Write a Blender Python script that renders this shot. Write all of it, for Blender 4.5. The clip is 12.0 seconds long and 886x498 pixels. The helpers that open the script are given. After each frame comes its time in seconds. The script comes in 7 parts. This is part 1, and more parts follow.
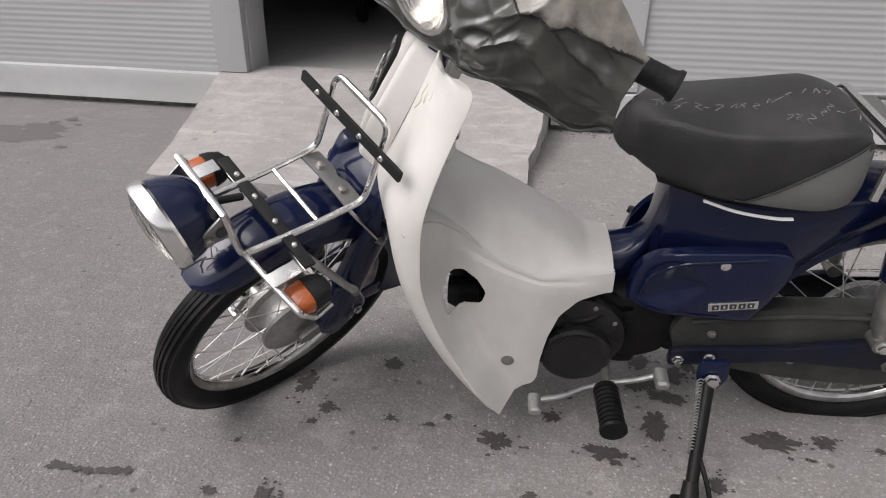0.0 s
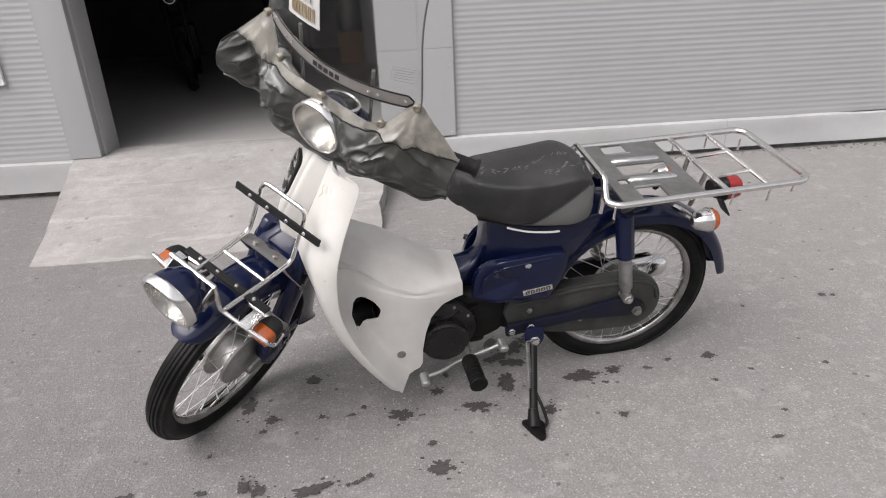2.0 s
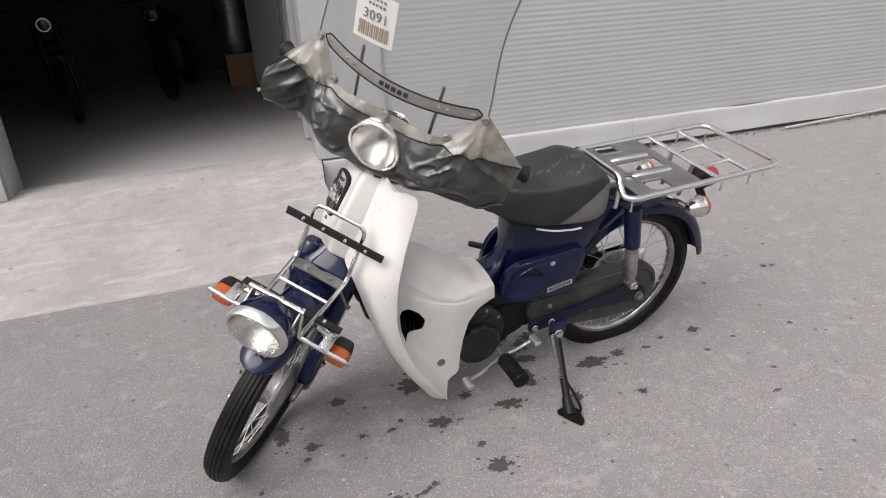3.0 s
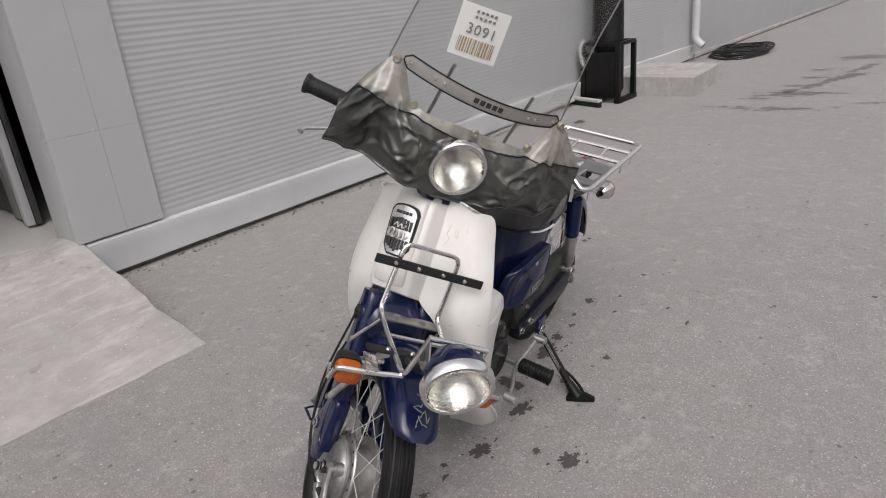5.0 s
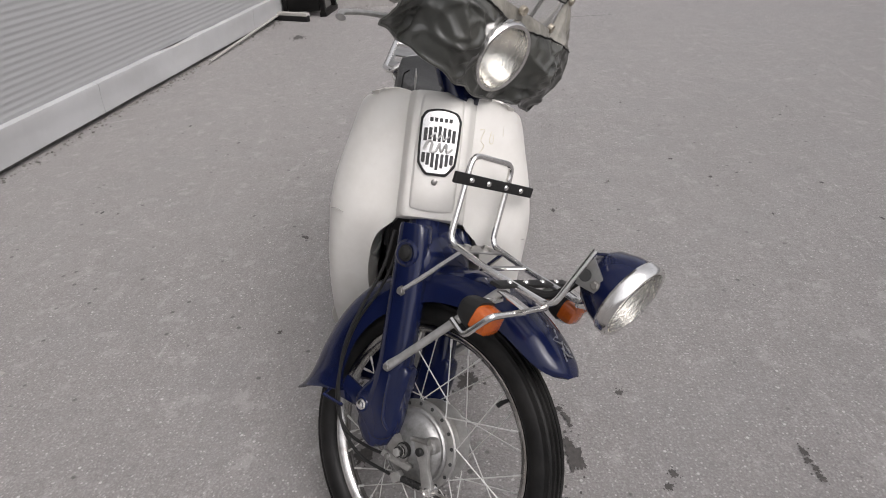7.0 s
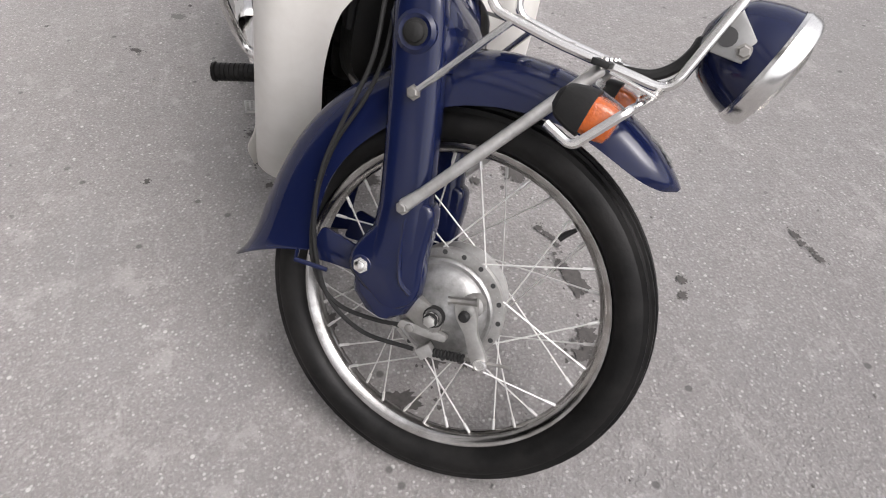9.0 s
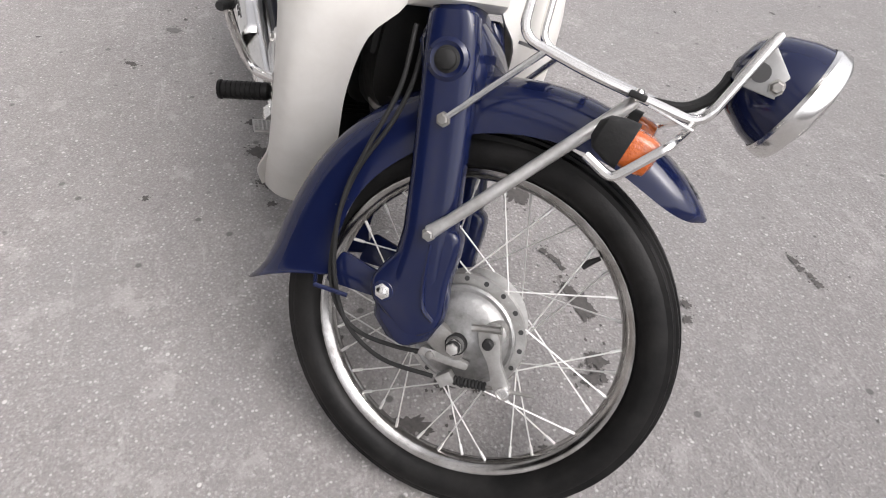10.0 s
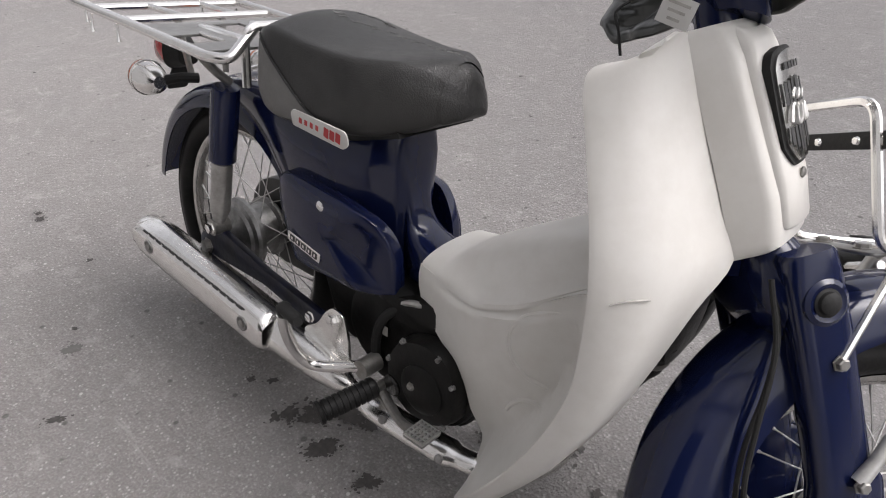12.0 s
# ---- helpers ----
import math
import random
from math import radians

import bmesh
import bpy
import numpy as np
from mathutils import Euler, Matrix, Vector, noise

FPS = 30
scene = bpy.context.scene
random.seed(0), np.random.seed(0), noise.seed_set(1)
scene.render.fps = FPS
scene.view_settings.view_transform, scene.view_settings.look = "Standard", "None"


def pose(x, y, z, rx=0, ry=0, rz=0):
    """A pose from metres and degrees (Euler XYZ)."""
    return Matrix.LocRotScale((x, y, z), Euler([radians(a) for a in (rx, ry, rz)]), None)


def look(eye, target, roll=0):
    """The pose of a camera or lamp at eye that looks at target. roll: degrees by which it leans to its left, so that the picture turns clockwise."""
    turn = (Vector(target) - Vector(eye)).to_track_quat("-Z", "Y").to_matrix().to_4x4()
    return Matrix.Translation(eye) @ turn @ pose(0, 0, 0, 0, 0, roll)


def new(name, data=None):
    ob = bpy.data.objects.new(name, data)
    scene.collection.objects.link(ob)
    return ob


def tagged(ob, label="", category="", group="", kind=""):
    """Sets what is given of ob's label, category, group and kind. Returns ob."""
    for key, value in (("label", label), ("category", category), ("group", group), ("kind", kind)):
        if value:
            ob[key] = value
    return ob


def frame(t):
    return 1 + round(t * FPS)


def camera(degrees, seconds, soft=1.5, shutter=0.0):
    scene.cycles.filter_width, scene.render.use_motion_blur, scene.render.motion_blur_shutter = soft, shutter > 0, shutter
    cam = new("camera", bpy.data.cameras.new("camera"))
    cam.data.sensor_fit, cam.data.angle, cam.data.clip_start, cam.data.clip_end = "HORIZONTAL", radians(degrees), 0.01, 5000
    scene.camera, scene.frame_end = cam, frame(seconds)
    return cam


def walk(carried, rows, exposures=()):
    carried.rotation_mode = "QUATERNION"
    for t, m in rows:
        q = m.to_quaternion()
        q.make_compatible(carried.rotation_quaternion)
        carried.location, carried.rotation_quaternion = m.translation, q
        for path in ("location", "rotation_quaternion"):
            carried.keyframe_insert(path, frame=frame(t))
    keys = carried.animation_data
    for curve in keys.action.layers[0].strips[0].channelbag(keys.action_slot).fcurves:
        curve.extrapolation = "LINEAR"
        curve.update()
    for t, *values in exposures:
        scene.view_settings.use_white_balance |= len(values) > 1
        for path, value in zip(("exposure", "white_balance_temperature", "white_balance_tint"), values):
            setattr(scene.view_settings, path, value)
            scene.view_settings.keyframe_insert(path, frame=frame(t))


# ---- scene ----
cam = camera(69.0, 12.0, soft=1.05)
PATH = [
    (0, (-0.6865, -1.2818, 0.9756), (-0.8903, 0.5052, 0.1003), 0.67),
    (0.5, (-0.5787, -1.4238, 1.0483), (-0.5742, 0.3671, 0.1590), -0.82),
    (1, (-0.5206, -1.5739, 1.1370), (-0.4603, 0.2652, 0.3537), -2.05),
    (1.5, (-0.6170, -1.7191, 1.1891), (-0.4475, 0.0848, 0.3422), -2.48),
    (2, (-0.7724, -1.7961, 1.2251), (-0.5081, 0.0199, 0.4280), -2.65),
    (2.5, (-0.9619, -1.7581, 1.2498), (-0.5614, 0.0534, 0.5035), -3.84),
    (3, (-1.2105, -1.7431, 1.2552), (-0.5729, -0.0122, 0.4811), -3.71),
    (3.5, (-1.4419, -1.6354, 1.2377), (-0.5862, 0.0008, 0.4677), -5.48),
    (3.7, (-1.5028, -1.5666, 1.2660), (-0.5753, 0.0295, 0.4967), -7.35),
    (5.3, (-2.0539, -0.9673, 1.2646), (-0.4825, 0.0071, 0.4999), -5.49),
    (5.5, (-2.0883, -0.8791, 1.2617), (-0.4878, 0.0099, 0.4577), -6.02),
    (6, (-2.1850, -0.6713, 1.2463), (-0.4540, -0.0800, 0.4387), -5.67),
    (6.5, (-2.1494, -0.4865, 1.2229), (-0.3849, -0.0855, 0.3699), -4.90),
    (6.7, (-2.1010, -0.4058, 1.2142), (-0.3504, -0.1113, 0.2942), -4.35),
    (8.3, (-1.8130, 0.0174, 1.0580), (-0.2937, -0.2838, -0.2069), 0.44),
    (8.5, (-1.7659, 0.0224, 1.0179), (-0.3324, -0.3584, -0.3229), 2.14),
    (9, (-1.7163, 0.0217, 0.9771), (-0.3842, -0.3508, -0.4667), 2.61),
    (9.5, (-1.6870, 0.0227, 0.9677), (-0.3701, -0.3685, -0.4868), 3.90),
    (10, (-1.6842, 0.0794, 0.9807), (-0.3400, -0.3728, -0.4295), 5.37),
    (10.5, (-1.6881, 0.2387, 1.0350), (-0.2786, -0.3838, -0.2388), 2.72),
    (11, (-1.5632, 0.3444, 1.0383), (-0.1378, -0.4285, -0.1318), 1.83),
    (11.5, (-1.3387, 0.4441, 1.0669), (0.0065, -0.4654, -0.1006), -0.17),
    (12, (-1.0856, 0.5117, 1.0660), (0.0434, -0.6384, -0.1192), -2.59),
]
walk(cam, [(t, look(eye, target, roll)) for t, eye, target, roll in PATH], exposures=((0, 0.36, 6500, 14), (0.5, 0.4, 6500, 14), (1.5, 0.54, 6500, 14), (2.5, 0.55, 6500, 14), (3.5, 0.46, 6500, 14), (5.5, 0.18, 6500, 14), (6.5, 0.2, 6500, 14), (8.5, 0.62, 6500, 14), (9.5, 0.94, 6500, 14), (10.5, 0.95, 6500, 14), (11.2, 0.78, 6500, 14), (11.5, 0.70, 6500, 14), (12, 0.63, 6500, 14)))

# ---- light: overcast sky, a wide weak sun high over the yard ----
world = bpy.data.worlds.new("overcast_sky")
scene.world = world
world.use_nodes = True
wn = world.node_tree.nodes
sky = wn.new("ShaderNodeTexSky")
sky.sky_type, sky.sun_disc = "NISHITA", False
sky.sun_elevation, sky.sun_rotation, sky.dust_density = radians(52), radians(242), 4.0
grey = wn.new("ShaderNodeHueSaturation")
grey.inputs["Saturation"].default_value = 0.12
world.node_tree.links.new(sky.outputs[0], grey.inputs["Color"])
world.node_tree.links.new(grey.outputs[0], wn["Background"].inputs["Color"])
wn["Background"].inputs["Strength"].default_value = 0.15
sun = new("sun", bpy.data.lights.new("sun", "SUN"))
sun.data.energy, sun.data.angle, sun.data.color = 1.1, radians(40), (1.0, 0.97, 0.945)
sun.matrix_world = look((-3.2, -3.9, 6.5), (0, 0, 0))

# ---- materials ----
def material(name, colour, rough=0.5, metal=0.0, coat=0.0, grain=None, bump=None, stain=None, **extra):
    """A Principled surface. grain, stain: (scale, how far the colour goes, second colour); bump: (scale, strength)."""
    m = bpy.data.materials.new(name)
    m.use_nodes = True
    nt = m.node_tree
    b = nt.nodes["Principled BSDF"]
    b.inputs["Base Color"].default_value = (*colour, 1)
    b.inputs["Roughness"].default_value, b.inputs["Metallic"].default_value = rough, metal
    b.inputs["Coat Weight"].default_value, b.inputs["Coat Roughness"].default_value = coat, 0.08
    for key, v in extra.items():
        b.inputs[key.replace("_", " ")].default_value = v
    co = nt.nodes.new("ShaderNodeTexCoord")
    last = None
    for n, layer in enumerate((grain, stain)):
        if not layer:
            continue
        scale, amount, second = layer
        tex = nt.nodes.new("ShaderNodeTexNoise")
        tex.inputs["Scale"].default_value, tex.inputs["Detail"].default_value = scale, 6
        tex.inputs["Roughness"].default_value = 0.65
        nt.links.new(co.outputs["Object"], tex.inputs["Vector"])
        ramp = nt.nodes.new("ShaderNodeMapRange")
        ramp.inputs["From Min"].default_value, ramp.inputs["From Max"].default_value = (0.42, 0.62) if n else (0.3, 0.7)
        ramp.inputs["To Max"].default_value = amount
        nt.links.new(tex.outputs["Fac"], ramp.inputs["Value"])
        mix = nt.nodes.new("ShaderNodeMix")
        mix.data_type = "RGBA"
        nt.links.new(ramp.outputs[0], mix.inputs["Factor"])
        if last:
            nt.links.new(last, mix.inputs["A"])
        else:
            mix.inputs["A"].default_value = (*colour, 1)
        mix.inputs["B"].default_value = (*second, 1)
        last = mix.outputs["Result"]
        if n == 0:
            rr = nt.nodes.new("ShaderNodeMapRange")
            rr.inputs["To Min"].default_value, rr.inputs["To Max"].default_value = rough * 0.8, min(1, rough * 1.25 + 0.03)
            nt.links.new(tex.outputs["Fac"], rr.inputs["Value"])
            nt.links.new(rr.outputs[0], b.inputs["Roughness"])
    if last:
        nt.links.new(last, b.inputs["Base Color"])
    if bump:
        tex = nt.nodes.new("ShaderNodeTexNoise")
        tex.inputs["Scale"].default_value, tex.inputs["Detail"].default_value = bump[0], 5
        nt.links.new(co.outputs["Object"], tex.inputs["Vector"])
        bp = nt.nodes.new("ShaderNodeBump")
        bp.inputs["Strength"].default_value, bp.inputs["Distance"].default_value = bump[1], 0.004
        nt.links.new(tex.outputs["Fac"], bp.inputs["Height"])
        nt.links.new(bp.outputs[0], b.inputs["Normal"])
    return m


BLUE = material("navy_paint", (0.0050, 0.0084, 0.0355), 0.12, coat=0.22, grain=(30, 0.5, (0.0066, 0.0108, 0.042)), stain=(9, 0.10, (0.016, 0.0165, 0.03)), Specular_IOR_Level=0.32)
GRIMY_BLUE = material("greasy_navy_paint", (0.0048, 0.0070, 0.024), 0.34, grain=(30, 0.7, (0.009, 0.0095, 0.018)), stain=(12, 0.7, (0.012, 0.0108, 0.0095)), bump=(90, 0.2), Specular_IOR_Level=0.3)
WHITE = material("cream_plastic", (0.648, 0.632, 0.596), 0.34, grain=(9, 0.5, (0.612, 0.596, 0.560)), stain=(16, 0.25, (0.50, 0.475, 0.43)))
CHROME = material("chrome", (0.86, 0.85, 0.83), 0.19, 1.0, grain=(60, 0.4, (0.66, 0.64, 0.61)))
RIM = material("dull_chrome_rim", (0.58, 0.57, 0.555), 0.17, 1.0, grain=(26, 0.7, (0.36, 0.352, 0.34)), stain=(18, 0.5, (0.17, 0.15, 0.13)))
ALU = material("aluminium", (0.52, 0.515, 0.50), 0.40, 0.85, grain=(70, 0.6, (0.34, 0.332, 0.315)), stain=(16, 0.4, (0.17, 0.16, 0.145)), bump=(120, 0.12))
GRIMY = material("grimy_cast_aluminium", (0.40, 0.398, 0.39), 0.42, 0.75, grain=(50, 0.7, (0.26, 0.257, 0.25)), stain=(12, 0.7, (0.09, 0.087, 0.082)), bump=(90, 0.25))
BRASS = material("dull_brass", (0.36, 0.325, 0.265), 0.42, 0.5, grain=(80, 0.6, (0.25, 0.22, 0.175)))
STAY = material("pale_zinc", (0.60, 0.595, 0.58), 0.4, 0.7, grain=(40, 0.6, (0.44, 0.43, 0.41)), stain=(30, 0.4, (0.25, 0.24, 0.22)))
SPOKE = material("bright_zinc_wire", (0.66, 0.655, 0.64), 0.42, 0.6, grain=(60, 0.5, (0.5, 0.49, 0.47)))
STEEL = material("grey_zinc_steel", (0.36, 0.355, 0.34), 0.4, 0.8, grain=(80, 0.6, (0.22, 0.21, 0.195)), stain=(25, 0.35, (0.12, 0.10, 0.08)))
RUBBER = material("black_rubber", (0.010, 0.010, 0.010), 0.6, grain=(45, 0.6, (0.020, 0.0195, 0.0185)), bump=(160, 0.2), Specular_IOR_Level=0.3)
TYRE = material("worn_tyre_rubber", (0.005, 0.005, 0.005), 0.40, grain=(16, 0.7, (0.010, 0.0098, 0.0094)), stain=(11, 0.35, (0.030, 0.0285, 0.027)), bump=(160, 0.12), Specular_IOR_Level=0.14)
BLACK = material("black_engine_paint", (0.0045, 0.0045, 0.0045), 0.42, grain=(40, 0.5, (0.009, 0.0088, 0.008)), stain=(14, 0.4, (0.014, 0.0125, 0.0105)), bump=(90, 0.2), Specular_IOR_Level=0.2)
ENAMEL = material("glossy_black_enamel", (0.005, 0.005, 0.005), 0.24, grain=(40, 0.5, (0.010, 0.0098, 0.009)), stain=(18, 0.4, (0.018, 0.016, 0.014)))
VINYL = material("dark_seat_vinyl", (0.019, 0.019, 0.0187), 0.44, grain=(60, 0.5, (0.031, 0.0305, 0.0295)), stain=(7, 0.5, (0.056, 0.055, 0.052)), bump=(420, 0.25), Specular_IOR_Level=0.4)
VINYL_GREY = material("grey_seat_vinyl", (0.165, 0.162, 0.156), 0.55, grain=(60, 0.5, (0.135, 0.132, 0.127)), bump=(420, 0.25))
APRON = material("dark_olive_vinyl", (0.030, 0.0315, 0.0285), 0.29, coat=0.3, grain=(14, 0.7, (0.052, 0.053, 0.047)), stain=(6, 0.5, (0.095, 0.093, 0.080)), bump=(60, 0.3))
TAN = material("worn_tan_vinyl", (0.285, 0.268, 0.230), 0.30, coat=0.3, grain=(26, 0.9, (0.20, 0.188, 0.162)), stain=(11, 0.75, (0.085, 0.082, 0.073)), bump=(45, 0.5))
SCUFF = material("grey_scuff", (0.30, 0.288, 0.265), 0.7, grain=(120, 0.8, (0.50, 0.48, 0.45)))
AMBER = material("amber_lens", (0.46, 0.095, 0.008), 0.2, coat=0.5, grain=(150, 0.7, (0.28, 0.05, 0.006)), bump=(260, 0.3))
RED = material("red_lens", (0.35, 0.012, 0.012), 0.2, coat=0.5, grain=(120, 0.4, (0.22, 0.008, 0.008)))
CASE = material("grey_chain_case", (0.072, 0.074, 0.070), 0.42, 0.35, grain=(30, 0.6, (0.048, 0.048, 0.045)), stain=(7, 0.7, (0.024, 0.023, 0.021)))
ZINC = material("dull_zinc_plate", (0.33, 0.328, 0.32), 0.36, 0.85, grain=(35, 0.6, (0.24, 0.236, 0.228)), stain=(10, 0.4, (0.15, 0.145, 0.135)))
PAPER = material("white_paper", (0.60, 0.592, 0.57), 0.6, grain=(40, 0.3, (0.55, 0.54, 0.51)))
INK = material("black_ink", (0.03, 0.03, 0.03), 0.6)
RUSTY_INK = material("faded_brown_ink", (0.30, 0.225, 0.13), 0.6)
CHALK = material("yellow_wax_crayon", (0.60, 0.55, 0.40), 0.8, grain=(150, 0.7, (0.67, 0.64, 0.57)))
WAX = material("white_chalk", (0.26, 0.26, 0.255), 0.85, grain=(160, 1.0, (0.045, 0.045, 0.043)))
REDINK = material("red_ink", (0.45, 0.03, 0.03), 0.5)


def glass(name, tint, rough, ior, bump=None):
    m = material(name, tint, rough, bump=bump)
    b = m.node_tree.nodes["Principled BSDF"]
    b.inputs["Transmission Weight"].default_value, b.inputs["IOR"].default_value = 1.0, ior
    return m


LENS = glass("headlamp_glass", (0.95, 0.95, 0.93), 0.06, 1.45, bump=(110, 0.6))
ACRYLIC = glass("scratched_acrylic", (0.93, 0.94, 0.93), 0.05, 1.3)
WALLP = material("grey_painted_steel", (0.372, 0.374, 0.373), 0.45, grain=(2.2, 0.4, (0.343, 0.344, 0.343)), stain=(0.9, 0.3, (0.316, 0.315, 0.312)))
FLASH = material("light_grey_flashing", (0.50, 0.50, 0.498), 0.4, grain=(3, 0.5, (0.44, 0.44, 0.438)), stain=(1.6, 0.4, (0.37, 0.365, 0.355)))
CONC = material("pale_concrete", (0.40, 0.384, 0.368), 0.9, grain=(14, 0.9, (0.315, 0.30, 0.287)), stain=(2.4, 0.7, (0.27, 0.258, 0.246)), bump=(45, 0.8))
FOUND = material("dark_footing_shade_and_grit", (0.07, 0.068, 0.062), 0.95, grain=(16, 0.9, (0.24, 0.23, 0.21)), bump=(30, 0.8))
SHADE = material("shade_dark_grey", (0.10, 0.10, 0.098), 0.8, grain=(2, 0.6, (0.06, 0.06, 0.058)))
SCREED = material("smooth_grey_floor", (0.44, 0.432, 0.415), 0.30, grain=(3, 0.6, (0.36, 0.352, 0.34)), bump=(8, 0.1))
GRAVEL = material("grey_gravel_crumb", (0.34, 0.33, 0.32), 0.85, grain=(60, 1.0, (0.20, 0.19, 0.183)), bump=(200, 0.5))
OIL = material("dark_oil_stain", (0.036, 0.033, 0.031), 0.7, grain=(90, 1.0, (0.085, 0.078, 0.073)))
WATER = material("damp_patch", (0.098, 0.092, 0.089), 0.55, grain=(30, 0.9, (0.16, 0.15, 0.145)))
PLASTER = material("white_door_paint", (0.78, 0.78, 0.76), 0.5, grain=(5, 0.5, (0.68, 0.68, 0.66)))
REFLECTOR = material("lamp_reflector", (0.92, 0.90, 0.86), 0.16, 1.0, grain=(40, 0.4, (0.80, 0.77, 0.70)))
BRUSHED = material("brushed_tan_grey_metal", (0.50, 0.48, 0.455), 0.42, 0.7, grain=(35, 0.6, (0.40, 0.38, 0.355)), stain=(20, 0.3, (0.25, 0.23, 0.21)))
WOOD = material("plywood", (0.30, 0.19, 0.11), 0.7, grain=(8, 0.6, (0.22, 0.13, 0.075)))


def asphalt():
    m = material("worn_asphalt", (0.32, 0.31, 0.30), 0.60, Specular_IOR_Level=0.75)
    nt = m.node_tree
    nt.nodes["Principled BSDF"].inputs["Diffuse Roughness"].default_value = 1.0
    b, N, L = nt.nodes["Principled BSDF"], nt.nodes.new, nt.links.new
    co = N("ShaderNodeTexCoord").outputs["Object"]

    def tex(kind, scale, detail=4.0):
        t = N(kind)
        t.inputs["Scale"].default_value = scale
        if "Detail" in t.inputs:
            t.inputs["Detail"].default_value = detail
        L(co, t.inputs["Vector"])
        return t

    def spread(fac, lo, hi, a=0.0, z=1.0):
        r = N("ShaderNodeMapRange")
        for key, v in (("From Min", lo), ("From Max", hi), ("To Min", a), ("To Max", z)):
            r.inputs[key].default_value = v
        L(fac, r.inputs["Value"])
        return r.outputs[0]

    def mix(f, a, z):
        x = N("ShaderNodeMix")
        x.data_type = "RGBA"
        L(f, x.inputs["Factor"])
        for key, v in (("A", a), ("B", z)):
            if isinstance(v, tuple):
                x.inputs[key].default_value = (*v, 1)
            else:
                L(v, x.inputs[key])
        return x.outputs["Result"]

    big = tex("ShaderNodeTexNoise", 0.55, 5).outputs["Fac"]
    mid = tex("ShaderNodeTexNoise", 6.5, 6).outputs["Fac"]
    lumps = tex("ShaderNodeTexNoise", 55, 4).outputs["Fac"]
    fine = tex("ShaderNodeTexNoise", 190, 5).outputs["Fac"]
    patch = tex("ShaderNodeTexNoise", 24, 5).outputs["Fac"]
    stone = tex("ShaderNodeTexVoronoi", 75)
    blotch = tex("ShaderNodeTexNoise", 2.1, 6).outputs["Fac"]
    flat = N("ShaderNodeMapping")
    flat.inputs["Scale"].default_value, flat.inputs["Rotation"].default_value = (1.2, 22.0, 1.0), (0, 0, radians(68))
    L(co, flat.inputs["Vector"])
    wipe = tex("ShaderNodeTexNoise", 1.0, 5)
    L(flat.outputs[0], wipe.inputs["Vector"])
    col = mix(spread(big, 0.35, 0.65), (0.269, 0.253, 0.245), (0.305, 0.288, 0.279))
    col = mix(spread(blotch, 0.47, 0.66, 0, 0.28), col, (0.203, 0.191, 0.185))
    col = mix(spread(patch, 0.50, 0.68, 0, 0.45), col, (0.200, 0.188, 0.182))
    col = mix(spread(mid, 0.5, 0.72, 0, 0.45), col, (0.208, 0.195, 0.190))
    col = mix(spread(mid, 0.46, 0.30, 0, 0.35), col, (0.345, 0.327, 0.316))
    col = mix(spread(wipe.outputs["Fac"], 0.56, 0.74, 0, 0.30), col, (0.375, 0.357, 0.348))
    col = mix(spread(lumps, 0.46, 0.30, 0, 0.65), col, (0.163, 0.154, 0.148))
    col = mix(spread(fine, 0.52, 0.68, 0, 0.55), col, (0.435, 0.417, 0.405))
    col = mix(spread(fine, 0.47, 0.32, 0, 0.62), col, (0.145, 0.137, 0.132))
    sep = N("ShaderNodeSeparateColor")
    cool = tex("ShaderNodeTexNoise", 3.4, 3).outputs["Fac"]
    col = mix(spread(cool, 0.48, 0.68, 0, 0.35), col, (0.262, 0.256, 0.254))
    wobble = tex("ShaderNodeTexNoise", 60, 3)
    shift = N("ShaderNodeVectorMath")
    shift.operation = "MULTIPLY_ADD"
    shift.inputs[1].default_value = (0.009, 0.009, 0.009)
    L(wobble.outputs["Color"], shift.inputs[0])
    L(co, shift.inputs[2])
    crumb = tex("ShaderNodeTexVoronoi", 105)
    L(shift.outputs[0], crumb.inputs["Vector"])
    L(shift.outputs[0], stone.inputs["Vector"])
    # shade in the pits between crumbs, put into the colour
    col = mix(spread(crumb.outputs["Distance"], 0.62, 0.90, 0, 0.5), col, (0.130, 0.122, 0.118))
    L(stone.outputs["Color"], sep.inputs[0])
    chip = N("ShaderNodeMath")
    chip.operation = "MULTIPLY"
    most = N("ShaderNodeMath")
    most.operation = "ADD"
    L(sep.outputs[0], most.inputs[0])
    L(spread(blotch, 0.35, 0.65, 0.07, -0.05), most.inputs[1])
    L(spread(most.outputs[0], 0.775, 0.815, 0, 1), chip.inputs[0])
    L(spread(stone.outputs["Distance"], 0.40, 0.25, 0, 0.8), chip.inputs[1])
    col = mix(chip.outputs[0], col, (0.47, 0.45, 0.437))
    L(col, b.inputs["Base Color"])
    bp = N("ShaderNodeBump")
    bp.inputs["Strength"].default_value, bp.inputs["Distance"].default_value = 0.9, 0.003
    L(fine, bp.inputs["Height"])
    bp2 = N("ShaderNodeBump")
    bp2.inputs["Strength"].default_value, bp2.inputs["Distance"].default_value = 0.3, 0.01
    L(lumps, bp2.inputs["Height"])
    L(bp.outputs[0], bp2.inputs["Normal"])
    bp3 = N("ShaderNodeBump")
    bp3.invert = True
    bp3.inputs["Strength"].default_value, bp3.inputs["Distance"].default_value = 0.4, 0.004
    L(crumb.outputs["Distance"], bp3.inputs["Height"])
    L(bp2.outputs[0], bp3.inputs["Normal"])
    L(bp3.outputs[0], b.inputs["Normal"])
    return m


ASPHALT = asphalt()


